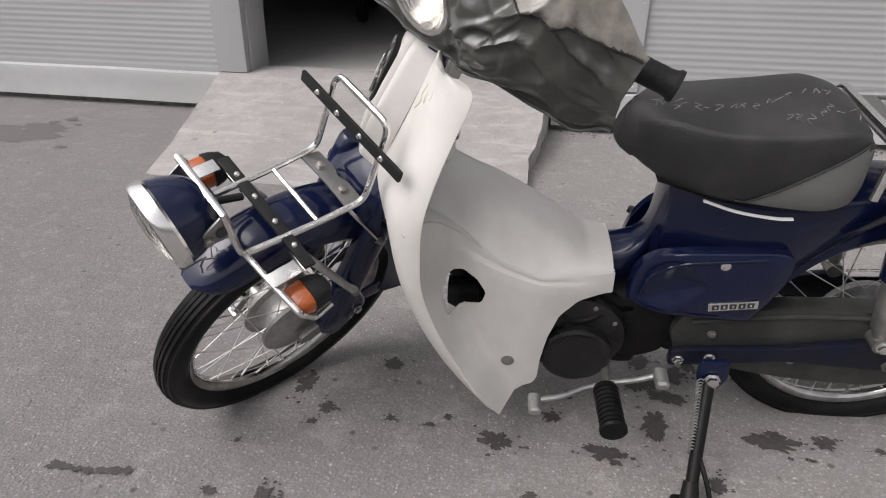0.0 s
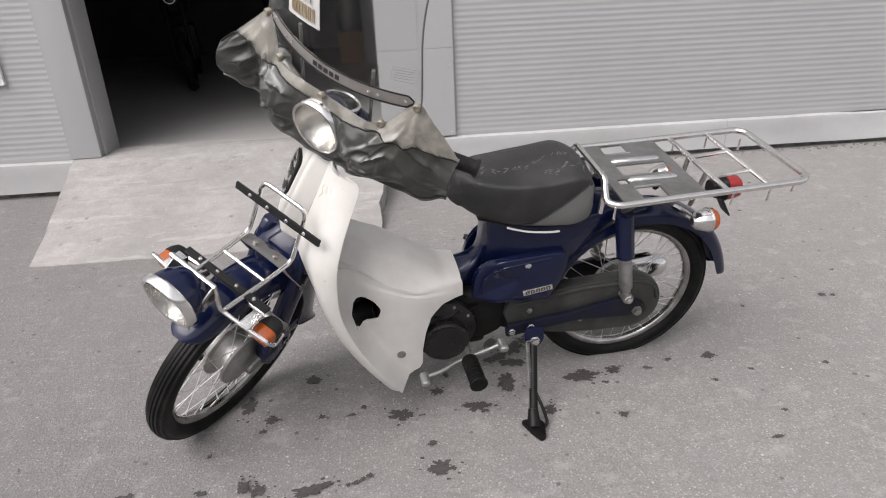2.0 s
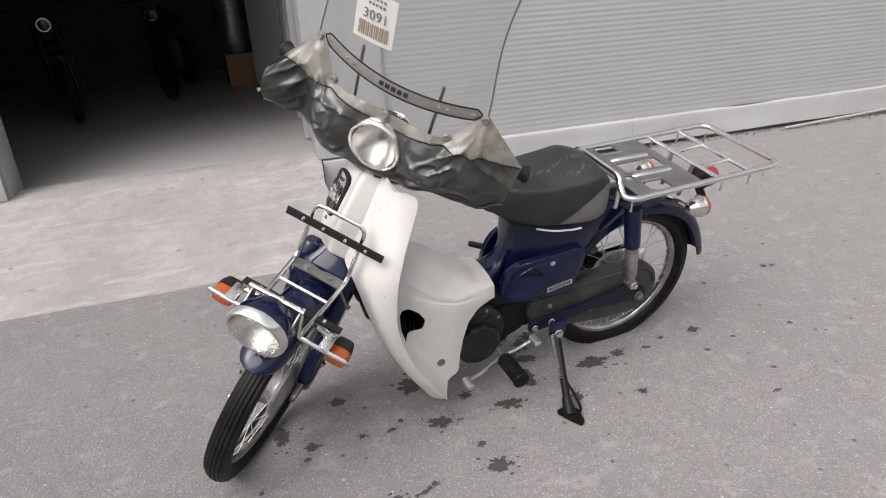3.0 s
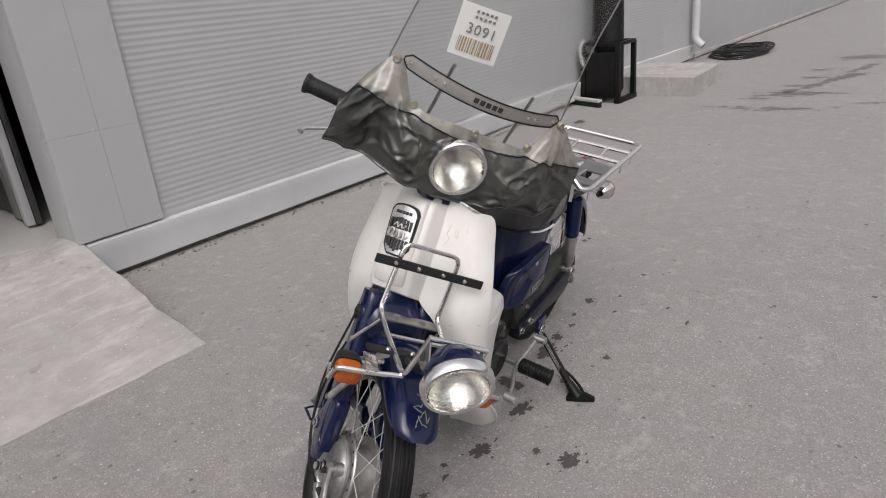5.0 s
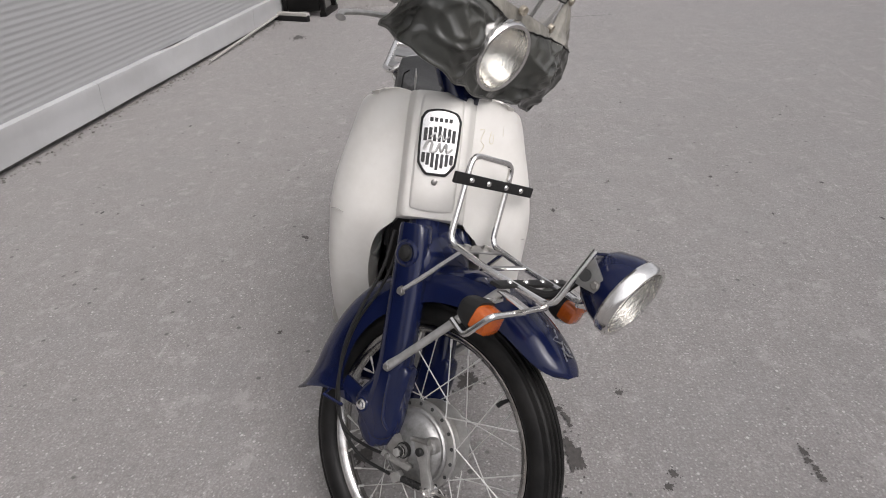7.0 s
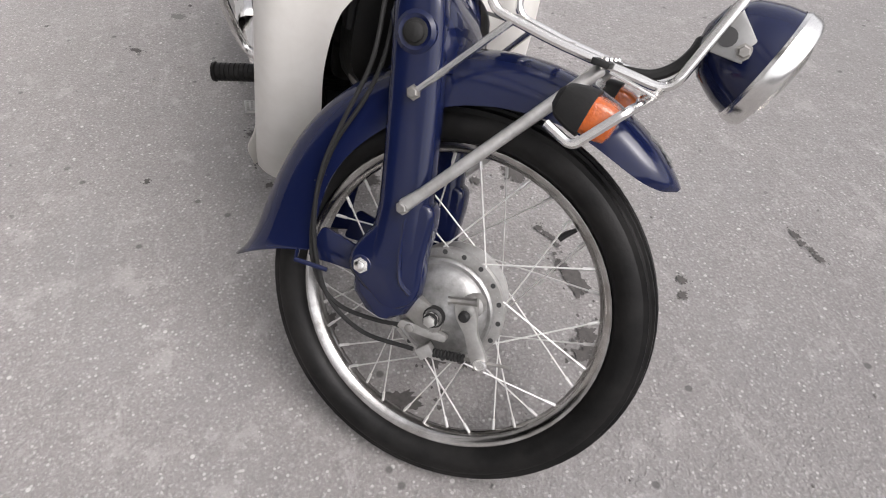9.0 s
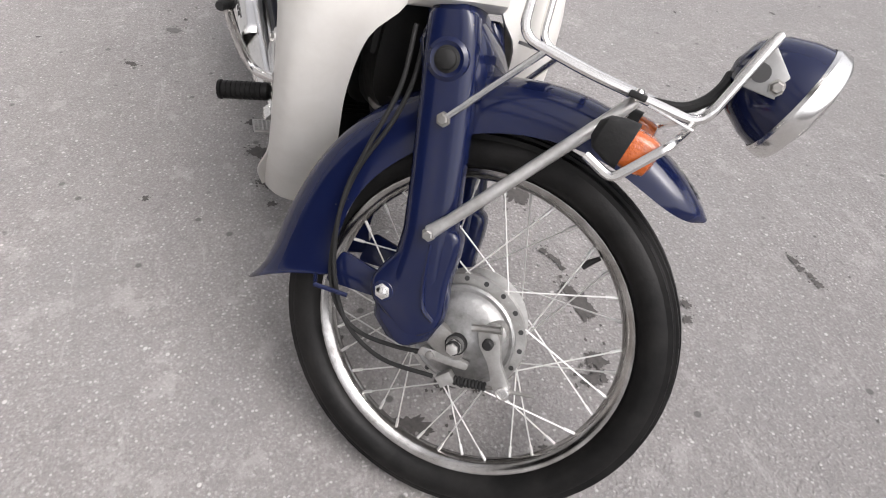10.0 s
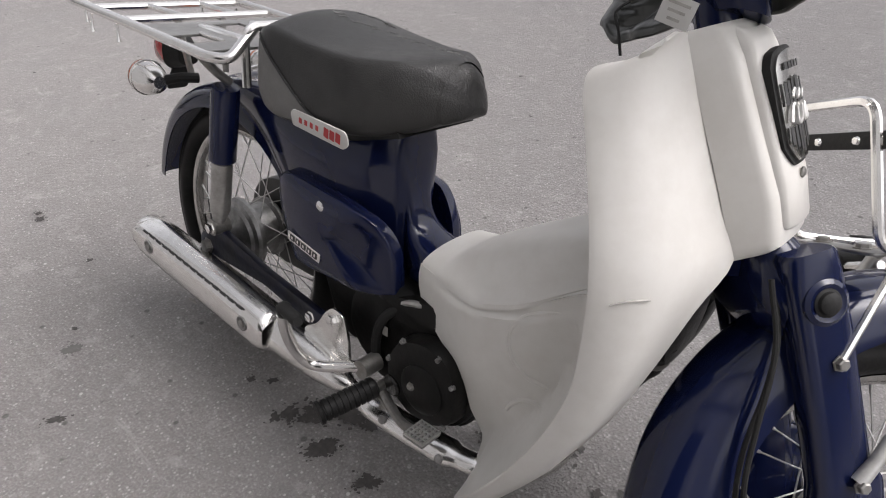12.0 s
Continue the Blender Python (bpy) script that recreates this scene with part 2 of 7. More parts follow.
def specks(m, scale, share, colour, size=0.34):
    """Small spots of another colour, over what the material shows already."""
    nt = m.node_tree
    b = nt.nodes["Principled BSDF"]
    co = nt.nodes.new("ShaderNodeTexCoord")
    vor = nt.nodes.new("ShaderNodeTexVoronoi")
    vor.inputs["Scale"].default_value = scale
    nt.links.new(co.outputs["Object"], vor.inputs["Vector"])
    sep = nt.nodes.new("ShaderNodeSeparateColor")
    nt.links.new(vor.outputs["Color"], sep.inputs[0])
    a, z, f = (nt.nodes.new("ShaderNodeMapRange") for k in range(3))
    for n, lo, hi in ((a, 1 - share, 1 - share * 0.7), (z, size, size * 0.6)):
        n.inputs["From Min"].default_value, n.inputs["From Max"].default_value = lo, hi
    nt.links.new(sep.outputs[0], a.inputs["Value"])
    nt.links.new(vor.outputs["Distance"], z.inputs["Value"])
    both = nt.nodes.new("ShaderNodeMath")
    both.operation = "MULTIPLY"
    nt.links.new(a.outputs[0], both.inputs[0])
    nt.links.new(z.outputs[0], both.inputs[1])
    mix = nt.nodes.new("ShaderNodeMix")
    mix.data_type = "RGBA"
    old = b.inputs["Base Color"].links[0].from_socket
    nt.links.new(both.outputs[0], mix.inputs["Factor"])
    nt.links.new(old, mix.inputs["A"])
    mix.inputs["B"].default_value = (*colour, 1)
    nt.links.new(mix.outputs["Result"], b.inputs["Base Color"])


def crust(m, scale, lo, hi, amount, colour, turn=0.0):
    """Ragged patches of another colour, stretched by scale and turned about z."""
    nt = m.node_tree
    b = nt.nodes["Principled BSDF"]
    co, mp, tx = (nt.nodes.new(k) for k in ("ShaderNodeTexCoord", "ShaderNodeMapping", "ShaderNodeTexNoise"))
    mp.inputs["Scale"].default_value, mp.inputs["Rotation"].default_value = scale, (0, 0, radians(turn))
    tx.inputs["Scale"].default_value, tx.inputs["Detail"].default_value, tx.inputs["Roughness"].default_value = 1.0, 10.0, 0.72
    nt.links.new(co.outputs["Object"], mp.inputs["Vector"])
    nt.links.new(mp.outputs[0], tx.inputs["Vector"])
    r, mix = nt.nodes.new("ShaderNodeMapRange"), nt.nodes.new("ShaderNodeMix")
    for key, v in (("From Min", lo), ("From Max", hi), ("To Min", 0.0), ("To Max", amount)):
        r.inputs[key].default_value = v
    nt.links.new(tx.outputs["Fac"], r.inputs["Value"])
    mix.data_type = "RGBA"
    old = b.inputs["Base Color"].links[0].from_socket
    nt.links.new(r.outputs[0], mix.inputs["Factor"])
    nt.links.new(old, mix.inputs["A"])
    mix.inputs["B"].default_value = (*colour, 1)
    nt.links.new(mix.outputs["Result"], b.inputs["Base Color"])


crust(CONC, (3, 16, 6), 0.56, 0.66, 0.55, (0.255, 0.245, 0.233), 8)
crust(CONC, (2, 9, 5), 0.46, 0.36, 0.55, (0.49, 0.472, 0.455), 14)
crust(CONC, (7, 7, 7), 0.62, 0.66, 0.6, (0.20, 0.19, 0.18))
crust(ASPHALT, (11, 11, 11), 0.55, 0.62, 0.36, (0.375, 0.356, 0.346))
crust(ASPHALT, (15, 15, 15), 0.43, 0.36, 0.36, (0.160, 0.150, 0.145))
crust(ASPHALT, (3.2, 26, 3), 0.60, 0.68, 0.45, (0.375, 0.358, 0.348), 62)
specks(ASPHALT, 46, 0.05, (0.46, 0.44, 0.43), 0.22)
specks(ASPHALT, 130, 0.12, (0.39, 0.37, 0.36), 0.42)
specks(CONC, 17, 0.035, (0.22, 0.21, 0.198), 0.26)
specks(CONC, 70, 0.10, (0.50, 0.48, 0.46), 0.3)
specks(ASPHALT, 34, 0.035, (0.085, 0.08, 0.076), 0.30)
specks(BLUE, 90, 0.05, (0.05, 0.05, 0.055), 0.14)


# ---- mesh tools ----
V = Vector


def finish(name, bm, mat, parent=None, label="", sharp=35, m=None, fix=True):
    if fix:
        bmesh.ops.recalc_face_normals(bm, faces=bm.faces)
    me = bpy.data.meshes.new(name)
    bm.to_mesh(me)
    bm.free()
    for mt in mat if isinstance(mat, (list, tuple)) else [mat]:
        me.materials.append(mt)
    me.shade_smooth()
    me.set_sharp_from_angle(angle=radians(sharp))
    ob = new(name, me)
    if parent:
        ob.parent = parent
    if m:
        ob.matrix_basis = m
    if label:
        ob["label"] = label
    return ob


def part(name, bm, mat, parent, label="", sharp=35, m=None):
    return finish(name, bm, mat, parent, label, sharp, m)


def loft(rings, caps=True, closed=False, bm=None, loop=True):
    """Skin between rings of equally many points; closed: the last ring meets the first; loop: each ring is closed."""
    bm = bm or bmesh.new()
    vs = [[bm.verts.new(p) for p in ring] for ring in rings]
    n, k = len(vs), len(vs[0])
    for a in range(n if closed else n - 1):
        for b in range(k if loop else k - 1):
            c, d = vs[(a + 1) % n], (b + 1) % k
            bm.faces.new((vs[a][b], vs[a][d], c[d], c[b]))
    if caps and not closed and loop:
        bm.faces.new(vs[0])
        bm.faces.new(list(reversed(vs[-1])))
    return bm


def bend(points, r, n=5):
    """A polyline with its corners rounded to about r."""
    pts = [V(p) for p in points]
    out = [pts[0]]
    for a, b, c in zip(pts, pts[1:], pts[2:]):
        d1, d2 = (a - b), (c - b)
        k = min(r, d1.length * 0.45, d2.length * 0.45)
        p, q = b + d1.normalized() * k, b + d2.normalized() * k
        for i in range(n + 1):
            t = i / n
            out.append(p * (1 - t) ** 2 + b * 2 * t * (1 - t) + q * t * t)
    return out + [pts[-1]]


def smooth(points, n=6):
    """A Catmull-Rom line through the points."""
    pts = [V(p) for p in points]
    pts = [pts[0] * 2 - pts[1]] + pts + [pts[-1] * 2 - pts[-2]]
    out = []
    for a, b, c, d in zip(pts, pts[1:], pts[2:], pts[3:]):
        for i in range(n):
            t = i / n
            out.append(0.5 * (2 * b + (c - a) * t + (2 * a - 5 * b + 4 * c - d) * t * t + (3 * b - a - 3 * c + d) * t ** 3))
    return out + [pts[-2]]


def tube(points, r, seg=10, closed=False, bm=None, flat=1.0):
    """A round bar along a line; r may be one radius or one for each point; flat squeezes it across."""
    pts = [V(p) for p in points]
    n = len(pts)
    rs = r if isinstance(r, (list, tuple)) else [r] * n
    rings, side = [], None
    for i, p in enumerate(pts):
        a, b = (pts[i - 1], pts[(i + 1) % n]) if closed else (pts[max(i - 1, 0)], pts[min(i + 1, n - 1)])
        d = (b - a).normalized()
        if side is None:
            side = d.cross(V((0, 0, 1)) if abs(d.z) < 0.9 else V((0, 1, 0))).normalized()
        side = (side - d * side.dot(d)).normalized()
        up = d.cross(side)
        rings.append([p + (side * math.cos(t) + up * math.sin(t) * flat) * rs[i] for t in (2 * math.pi * k / seg for k in range(seg))])
    return loft(rings, closed=closed, bm=bm)


def toward(a, d):
    """The matrix that puts z along d at a."""
    return Matrix.Translation(V(a)) @ V(d).to_track_quat("Z", "Y").to_matrix().to_4x4()


def lathe(profile, m, seg=32, bm=None, caps=True):
    """Turns (radius, height) pairs round z, laid by m."""
    rings = [[m @ V((max(r, 1e-4) * math.cos(t), max(r, 1e-4) * math.sin(t), h)) for t in (2 * math.pi * k / seg for k in range(seg))] for r, h in profile]
    return loft(rings, caps=caps, bm=bm)


def box(size, m, bevel=0.004, bm=None, seg=2):
    own = bmesh.new()
    bmesh.ops.create_cube(own, size=1.0)
    bmesh.ops.scale(own, vec=size, verts=own.verts)
    if bevel:
        bmesh.ops.bevel(own, geom=own.edges[:], offset=bevel, segments=seg, affect="EDGES", profile=0.6)
    own.transform(m)
    return join(bm, own)


def join(bm, own):
    if bm is None:
        return own
    me = bpy.data.meshes.new("join")
    own.to_mesh(me)
    own.free()
    bm.from_mesh(me)
    bpy.data.meshes.remove(me)
    return bm


def plate(outline, thick, m, bevel=0.003, bm=None, round_to=0.0, holes=()):
    """A flat outline (x, y) given thickness along z, centred, laid by m."""
    own = bmesh.new()
    edges = []
    for ring in (outline, *holes):
        pts = [V((x, y, 0)) for x, y in ring]
        if round_to:
            k = len(pts)
            pts = bend([(pts[-1] + pts[0]) / 2, *pts, (pts[-1] + pts[0]) / 2], round_to)[:-1]
        vs = [own.verts.new((p.x, p.y, -thick / 2)) for p in pts]
        edges += [own.edges.new((vs[i], vs[(i + 1) % len(vs)])) for i in range(len(vs))]
    if holes:
        bmesh.ops.triangle_fill(own, edges=edges, use_beauty=True, use_dissolve=False)
    else:
        own.faces.new(own.verts[:])
    got = bmesh.ops.extrude_face_region(own, geom=own.faces[:])
    top = [v for v in got["geom"] if isinstance(v, bmesh.types.BMVert)]
    bmesh.ops.translate(own, vec=(0, 0, thick), verts=top)
    if bevel:
        rim = [e for e in own.edges if e.is_manifold and e.calc_face_angle(0) > 1.0 and abs(e.verts[0].co.z - e.verts[1].co.z) < 1e-6]
        bmesh.ops.bevel(own, geom=rim, offset=bevel, segments=2, affect="EDGES", profile=0.6)
    own.transform(m)
    return join(bm, own)


def side_frame(y):
    """Lays an outline drawn in (x, z) of the machine at a distance y to its side."""
    return Matrix(((1, 0, 0, 0), (0, 0, -1, y), (0, 1, 0, 0), (0, 0, 0, 1)))


def bolt(p, d, r=0.008, h=0.007, bm=None):
    """A hexagon head on a washer."""
    m = toward(p, d)
    bm = lathe([(r * 1.35, 0), (r * 1.35, 0.0015), (r, 0.0016), (r, h), (r * 0.75, h + 0.0012)], m, 6, bm=bm)
    return bm


def rounded(w, h, k=16, e=2.6):
    """Points of a rounded box of half sizes w, h."""
    out = []
    for i in range(k):
        t = 2 * math.pi * i / k
        c, s = math.cos(t), math.sin(t)
        out.append((w * math.copysign(abs(c) ** (2 / e), c), h * math.copysign(abs(s) ** (2 / e), s)))
    return out


def sheet(rows, thick, bm=None):
    """A skin through rows of points, given thickness."""
    own = loft(rows, caps=False, loop=False)
    bmesh.ops.recalc_face_normals(own, faces=own.faces)
    bmesh.ops.solidify(own, geom=own.faces[:], thickness=thick)
    return join(bm, own)


def words(name, text, size, m, mat, parent, depth=0.0004, spacing=1.0):
    cu = bpy.data.curves.new(name, "FONT")
    cu.body, cu.size, cu.extrude, cu.space_character = text, size, depth, spacing
    cu.align_x, cu.align_y = "CENTER", "CENTER"
    tmp = new(name, cu)
    me = bpy.data.meshes.new_from_object(tmp)
    bpy.data.objects.remove(tmp)
    bpy.data.curves.remove(cu)
    me.materials.clear()
    me.materials.append(mat)
    ob = new(name, me)
    ob.parent = parent
    ob.matrix_basis = m
    return ob


# ---- the setting ----
def structure(ob, label, category):
    return tagged(ob, label, category, kind="structure")


bm = bmesh.new()
bmesh.ops.create_grid(bm, x_segments=2, y_segments=2, size=400)
structure(finish("ground", bm, ASPHALT), "worn pale grey asphalt yard with fine gravel grain", "ground")

# The building's front: s runs along it, d out of it (towards the yard is minus), z up
WALL = Matrix.Translation((0, 2.28, 0)) @ pose(0, 0, 0, 0, 0, -4.29)
DOOR_L, DOOR_R, SILL = -2.275, -0.53, 0.23
WALL_END = 8.6


def on_wall(s, d, z):
    return WALL @ Matrix.Translation((s, d, z))


def ribbed(s0, s1, z0, z1, pitch=0.034, depth=0.0017):
    """Sheet steel with shallow horizontal ribs."""
    n = int((z1 - z0) / pitch)
    rows = []
    for i in range(n):
        z = z0 + (z1 - z0) * i / n
        p = (z1 - z0) / n
        for f, d in ((0.0, 0), (0.36, 0), (0.54, -depth), (0.82, -depth)):
            rows.append([V((s0, d, z + f * p)), V((s1, d, z + f * p))])
    rows.append([V((s0, 0, z1)), V((s1, 0, z1))])
    b = sheet(rows, 0.03)
    b.transform(WALL)
    return b


wall_n = structure(new("wall_north"), "grey ribbed sheet steel building front with plain flashing at its foot", "wall")
# the unseen upper part reaches 5.6 m to dim the ground near the wall
for s0, s1 in ((-6.0, DOOR_L - 0.20), (-0.06, WALL_END)):
    finish("panel", ribbed(s0, s1, 0.225, 5.6), WALLP, wall_n, sharp=20)
bm = box((0.185, 0.05, 2.2), on_wall(DOOR_L - 0.105, 0.0, 1.335), 0.003)
finish("jamb", bm, WALLP, wall_n)
for s, w in ((-0.402, 0.256), (-0.167, 0.214)):
    for z0, z1 in ((0.235, 0.78), (0.781, 2.43)):
        bm = box((w - 0.001, 0.05, z1 - z0), on_wall(s, 0.001, (z0 + z1) / 2), 0.0012, seg=1)
        finish("panel", bm, WALLP, wall_n)
for s, z in ((-0.305, 0.29), (-0.305, 0.55), (-0.305, 0.79), (-0.310, 1.087), (-0.085, 0.26), (-0.255, 0.26), (-0.085, 0.68)):
    finish("rivet", lathe([(0.006, 0), (0.005, 0.003), (0.002, 0.004)], on_wall(s, -0.024, z) @ pose(0, 0, 0, 90), 8), FLASH, wall_n)
bm = box((0.198 - DOOR_L, 0.05, 3.16), on_wall((DOOR_L - 0.20) / 2, 0.0, 4.02), 0.003)
finish("lintel", bm, WALLP, wall_n)
# reveals of the doorway
for s in (DOOR_L + 0.0, DOOR_R - 0.0):
    bm = box((0.03, 0.22, 2.25), on_wall(s + (-0.015 if s < -1 else 0.015), 0.14, 1.31), 0.003)
    finish("reveal", bm, WALLP, wall_n)
# flashing at the foot, with a turned lip on top and a few dents
for s0, s1 in ((-6.0, DOOR_L - 0.10), (DOOR_R + 0.03, 1.75), (1.753, 4.2), (4.203, WALL_END)):
    rows = []
    n = max(4, int((s1 - s0) / 0.06))
    for d, z in ((0.0, 0.222), (-0.038, 0.216), (-0.040, 0.200), (-0.032, 0.150), (-0.030, 0.090), (-0.030, 0.040), (0.0, 0.038)):
        row = []
        for i in range(n + 1):
            s = s0 + (s1 - s0) * i / n
            dent = 0.022 * math.exp(-((s - 2.75) / 0.22) ** 2) * (1 if z > 0.1 else 0.3) + 0.012 * math.exp(-((s - 3.4) / 0.15) ** 2)
            wave = 0.004 * noise.noise((s * 1.7, z * 4, 3.0))
            row.append(WALL @ V((s, d + (dent if d < 0 else 0), z + wave - dent * 0.5)))
        rows.append(row)
    finish("flashing", sheet(rows, 0.004), FLASH, wall_n, sharp=30)
# footing coloured dark to carry the shadow gap under the flashing
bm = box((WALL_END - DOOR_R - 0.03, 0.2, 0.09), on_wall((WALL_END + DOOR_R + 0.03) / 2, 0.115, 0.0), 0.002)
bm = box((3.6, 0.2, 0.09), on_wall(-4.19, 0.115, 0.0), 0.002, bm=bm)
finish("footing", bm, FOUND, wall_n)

# the dark room behind the doorway; its dimness is partly put into the wall colour
room = structure(new("room"), "unlit workshop room behind the open doorway", "room")
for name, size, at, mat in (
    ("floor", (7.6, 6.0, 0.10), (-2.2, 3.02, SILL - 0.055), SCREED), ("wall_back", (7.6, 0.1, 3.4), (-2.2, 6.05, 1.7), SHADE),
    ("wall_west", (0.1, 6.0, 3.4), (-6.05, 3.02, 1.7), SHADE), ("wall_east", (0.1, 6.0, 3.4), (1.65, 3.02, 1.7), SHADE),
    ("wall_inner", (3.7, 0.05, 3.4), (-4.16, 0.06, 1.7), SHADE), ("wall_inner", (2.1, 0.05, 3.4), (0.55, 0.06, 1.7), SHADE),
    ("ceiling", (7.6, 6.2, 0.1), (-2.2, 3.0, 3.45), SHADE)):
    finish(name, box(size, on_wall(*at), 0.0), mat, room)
# unseen roof added to close the building at the raised wall top
structure(finish("roof", box((15, 6.6, 0.12), on_wall(1.3, 3.1, 5.67), 0.01), FLASH), "unseen flat grey sheet roof added to close the building", "roof")
structure(finish("wall_east", box((0.1, 6.2, 5.5), on_wall(WALL_END - 0.05, 3.1, 2.85), 0.01), WALLP), "plain grey end wall of the building", "wall")


# concrete ramp: a wedge up to the sill, its right edge broken
def ramp_edge():
    rows = []
    n = 22
    for j in range(n + 1):
        f = j / n
        row = []
        s0, s1 = -2.26 - 0.21 * min(1.0, f * 1.15), -0.565 + 0.06 * f
        for i in range(25):
            g = i / 24
            x = s0 + (s1 - s0) * g
            y = -1.150 + f * 1.335
            if j == 0:
                y += 0.022 * noise.noise((x * 2.3, 0, 1)) + 0.012 * noise.noise((x * 11, 0, 6)) - 0.02
            if i in (0, 24):
                x += 0.008 * noise.noise((f * 7, i, 4)) + 0.006 * noise.noise((f * 31, i, 8)) - (0.022 * math.exp(-((f - 0.28) / 0.05) ** 2) if i == 24 else -0.02 * (1 - f))
            z = 0.006 + (SILL + 0.006) * min(1.0, f * 1.13) ** 1.08
            z += 0.006 * noise.noise((x * 3, y * 3, 0))
            row.append(V((x, y, z)))
        rows.append(row)
    return rows


rows = ramp_edge()
bm = loft(rows, caps=False, loop=False)
rim = [e for e in bm.edges if e.is_boundary]
got = bmesh.ops.extrude_edge_only(bm, edges=rim)
for v in got["geom"]:
    if isinstance(v, bmesh.types.BMVert):
        v.co.z = -0.05
bm.transform(WALL)
structure(finish("ramp", bm, CONC, sharp=40), "pale rough concrete ramp with a chipped edge", "ramp")


# ---- the motorcycle: x to its tail, y to its right, z up; it leans on its side stand ----
bike = tagged(new("motorcycle"), "navy step-through motorcycle with cream leg shield on side stand", "motorcycle")
bike.matrix_world = pose(0.008, 0, 0, 11.54, 0, 1.57)
HEAD, AXIS, LOCK = V((-1.108, 0, 0.25)), V((0.446, 0, 0.895)).normalized(), 51.1
STEER = Matrix.Translation(HEAD) @ Matrix.Rotation(radians(LOCK), 4, AXIS) @ Matrix.Translation(-HEAD)
REAR, FRONT = V((0.042, 0, 0.268)), V((-1.188, 0, 0.285))


def wheel(name, c, m, hub_profile, flange, label):
    """A spoked wheel round the y axis at c, with ribbed tyre."""
    spin = Matrix.Translation(c) @ pose(0, 0, 0, -90)
    w = part(name, lathe(hub_profile, spin, 40), ALU if m else GRIMY, bike, label, m=m)
    # tyre: outer carcass with three grooves
    ring = []
    R, r, half = 0.2535, 0.0300, 0.0325
    for i in range(26):
        t = 2 * math.pi * i / 26
        ca, sa = math.cos(t), math.sin(t)
        ring.append((R + r * (ca if ca > 0 else ca * 0.86), half * math.copysign(abs(sa) ** 0.9, sa)))
    rings = []
    for k in range(72):
        t = 2 * math.pi * k / 72
        rings.append([spin @ V((a * math.cos(t), a * math.sin(t), b)) for a, b in ring])
    part("tyre", loft(rings, closed=True), TYRE, w, "worn black ribbed tyre")
    for b in (-0.0245, -0.0150, -0.0050, 0.0050, 0.0150, 0.0245):
        g = []
        rr = R + r * math.sqrt(max(0, 1 - (b / half) ** 2)) + 0.0004
        for k in range(72):
            t = 2 * math.pi * k / 72
            g.append([spin @ V(((rr + dz) * math.cos(t), (rr + dz) * math.sin(t), b + db)) for dz, db in ((-0.005, -0.0036), (0.0022, -0.0032), (0.0028, 0.0), (0.0022, 0.0032), (-0.005, 0.0036))])
        part("tread_rib", loft(g, closed=True), TYRE, w)
    rim = [(0.2270, -0.0170), (0.2292, -0.0172), (0.2300, -0.0158), (0.2292, -0.0140), (0.2235, -0.0125), (0.2170, -0.0080), (0.2145, 0), (0.2170, 0.0080), (0.2235, 0.0125), (0.2292, 0.0140), (0.2300, 0.0158), (0.2292, 0.0172), (0.2270, 0.0170), (0.2215, 0.0145), (0.2150, 0.0095), (0.2120, 0), (0.2150, -0.0095), (0.2215, -0.0145)]
    rings = [[spin @ V((a * math.cos(t), a * math.sin(t), b)) for a, b in rim] for t in (2 * math.pi * k / 72 for k in range(72))]
    part("rim", loft(rings, closed=True), RIM, w, "dull chrome rim")
    # spokes, crossed, from both flanges
    sm = None
    for i in range(36):
        sgn = 1 if i % 2 else -1
        t = 2 * math.pi * i / 36
        cross = radians(38) * (1 if (i // 2) % 2 else -1)
        a = spin @ V((flange * math.cos(t + cross), flange * math.sin(t + cross), sgn * 0.029))
        b = spin @ V((0.2125 * math.cos(t), 0.2125 * math.sin(t), sgn * 0.003))
        d = b - a
        if sm is None:
            bmx = tube([(0, 0, 0), (0, 0, 0.9), (0, 0, 0.9), (0, 0, 1)], [0.0012, 0.0012, 0.0024, 0.0024], 6)
            ob = part("spoke", bmx, SPOKE, w)
            sm = ob.data
        else:
            ob = new("spoke", sm)
            ob.parent = w
        ob.matrix_basis = toward(a, d) @ Matrix.Diagonal((1, 1, d.length, 1))
    return w


rear = wheel("rear_wheel", REAR, None, [(0.02, -0.075), (0.05, -0.07), (0.052, -0.05), (0.068, -0.035), (0.068, -0.028), (0.058, -0.024), (0.055, 0.0), (0.058, 0.024), (0.080, 0.027), (0.082, 0.038), (0.078, 0.045), (0.066, 0.047), (0.062, 0.054), (0.040, 0.057), (0.030, 0.064), (0.014, 0.068), (0.012, 0.09)], 0.064, "wire-spoked rear wheel with chrome rim")


# pressed body under the seat
def body_ring(x, zb, zt, w, low=0.75, k=24):
    pts = []
    for a, b in rounded(1, 1, k, 3.0):
        wide = w * (low + (1 - low) * min(1.0, (b * 0.5 + 0.5) / 0.85))
        pts.append(V((x, a * wide, (zb + zt) / 2 + b * (zt - zb) / 2)))
    return pts


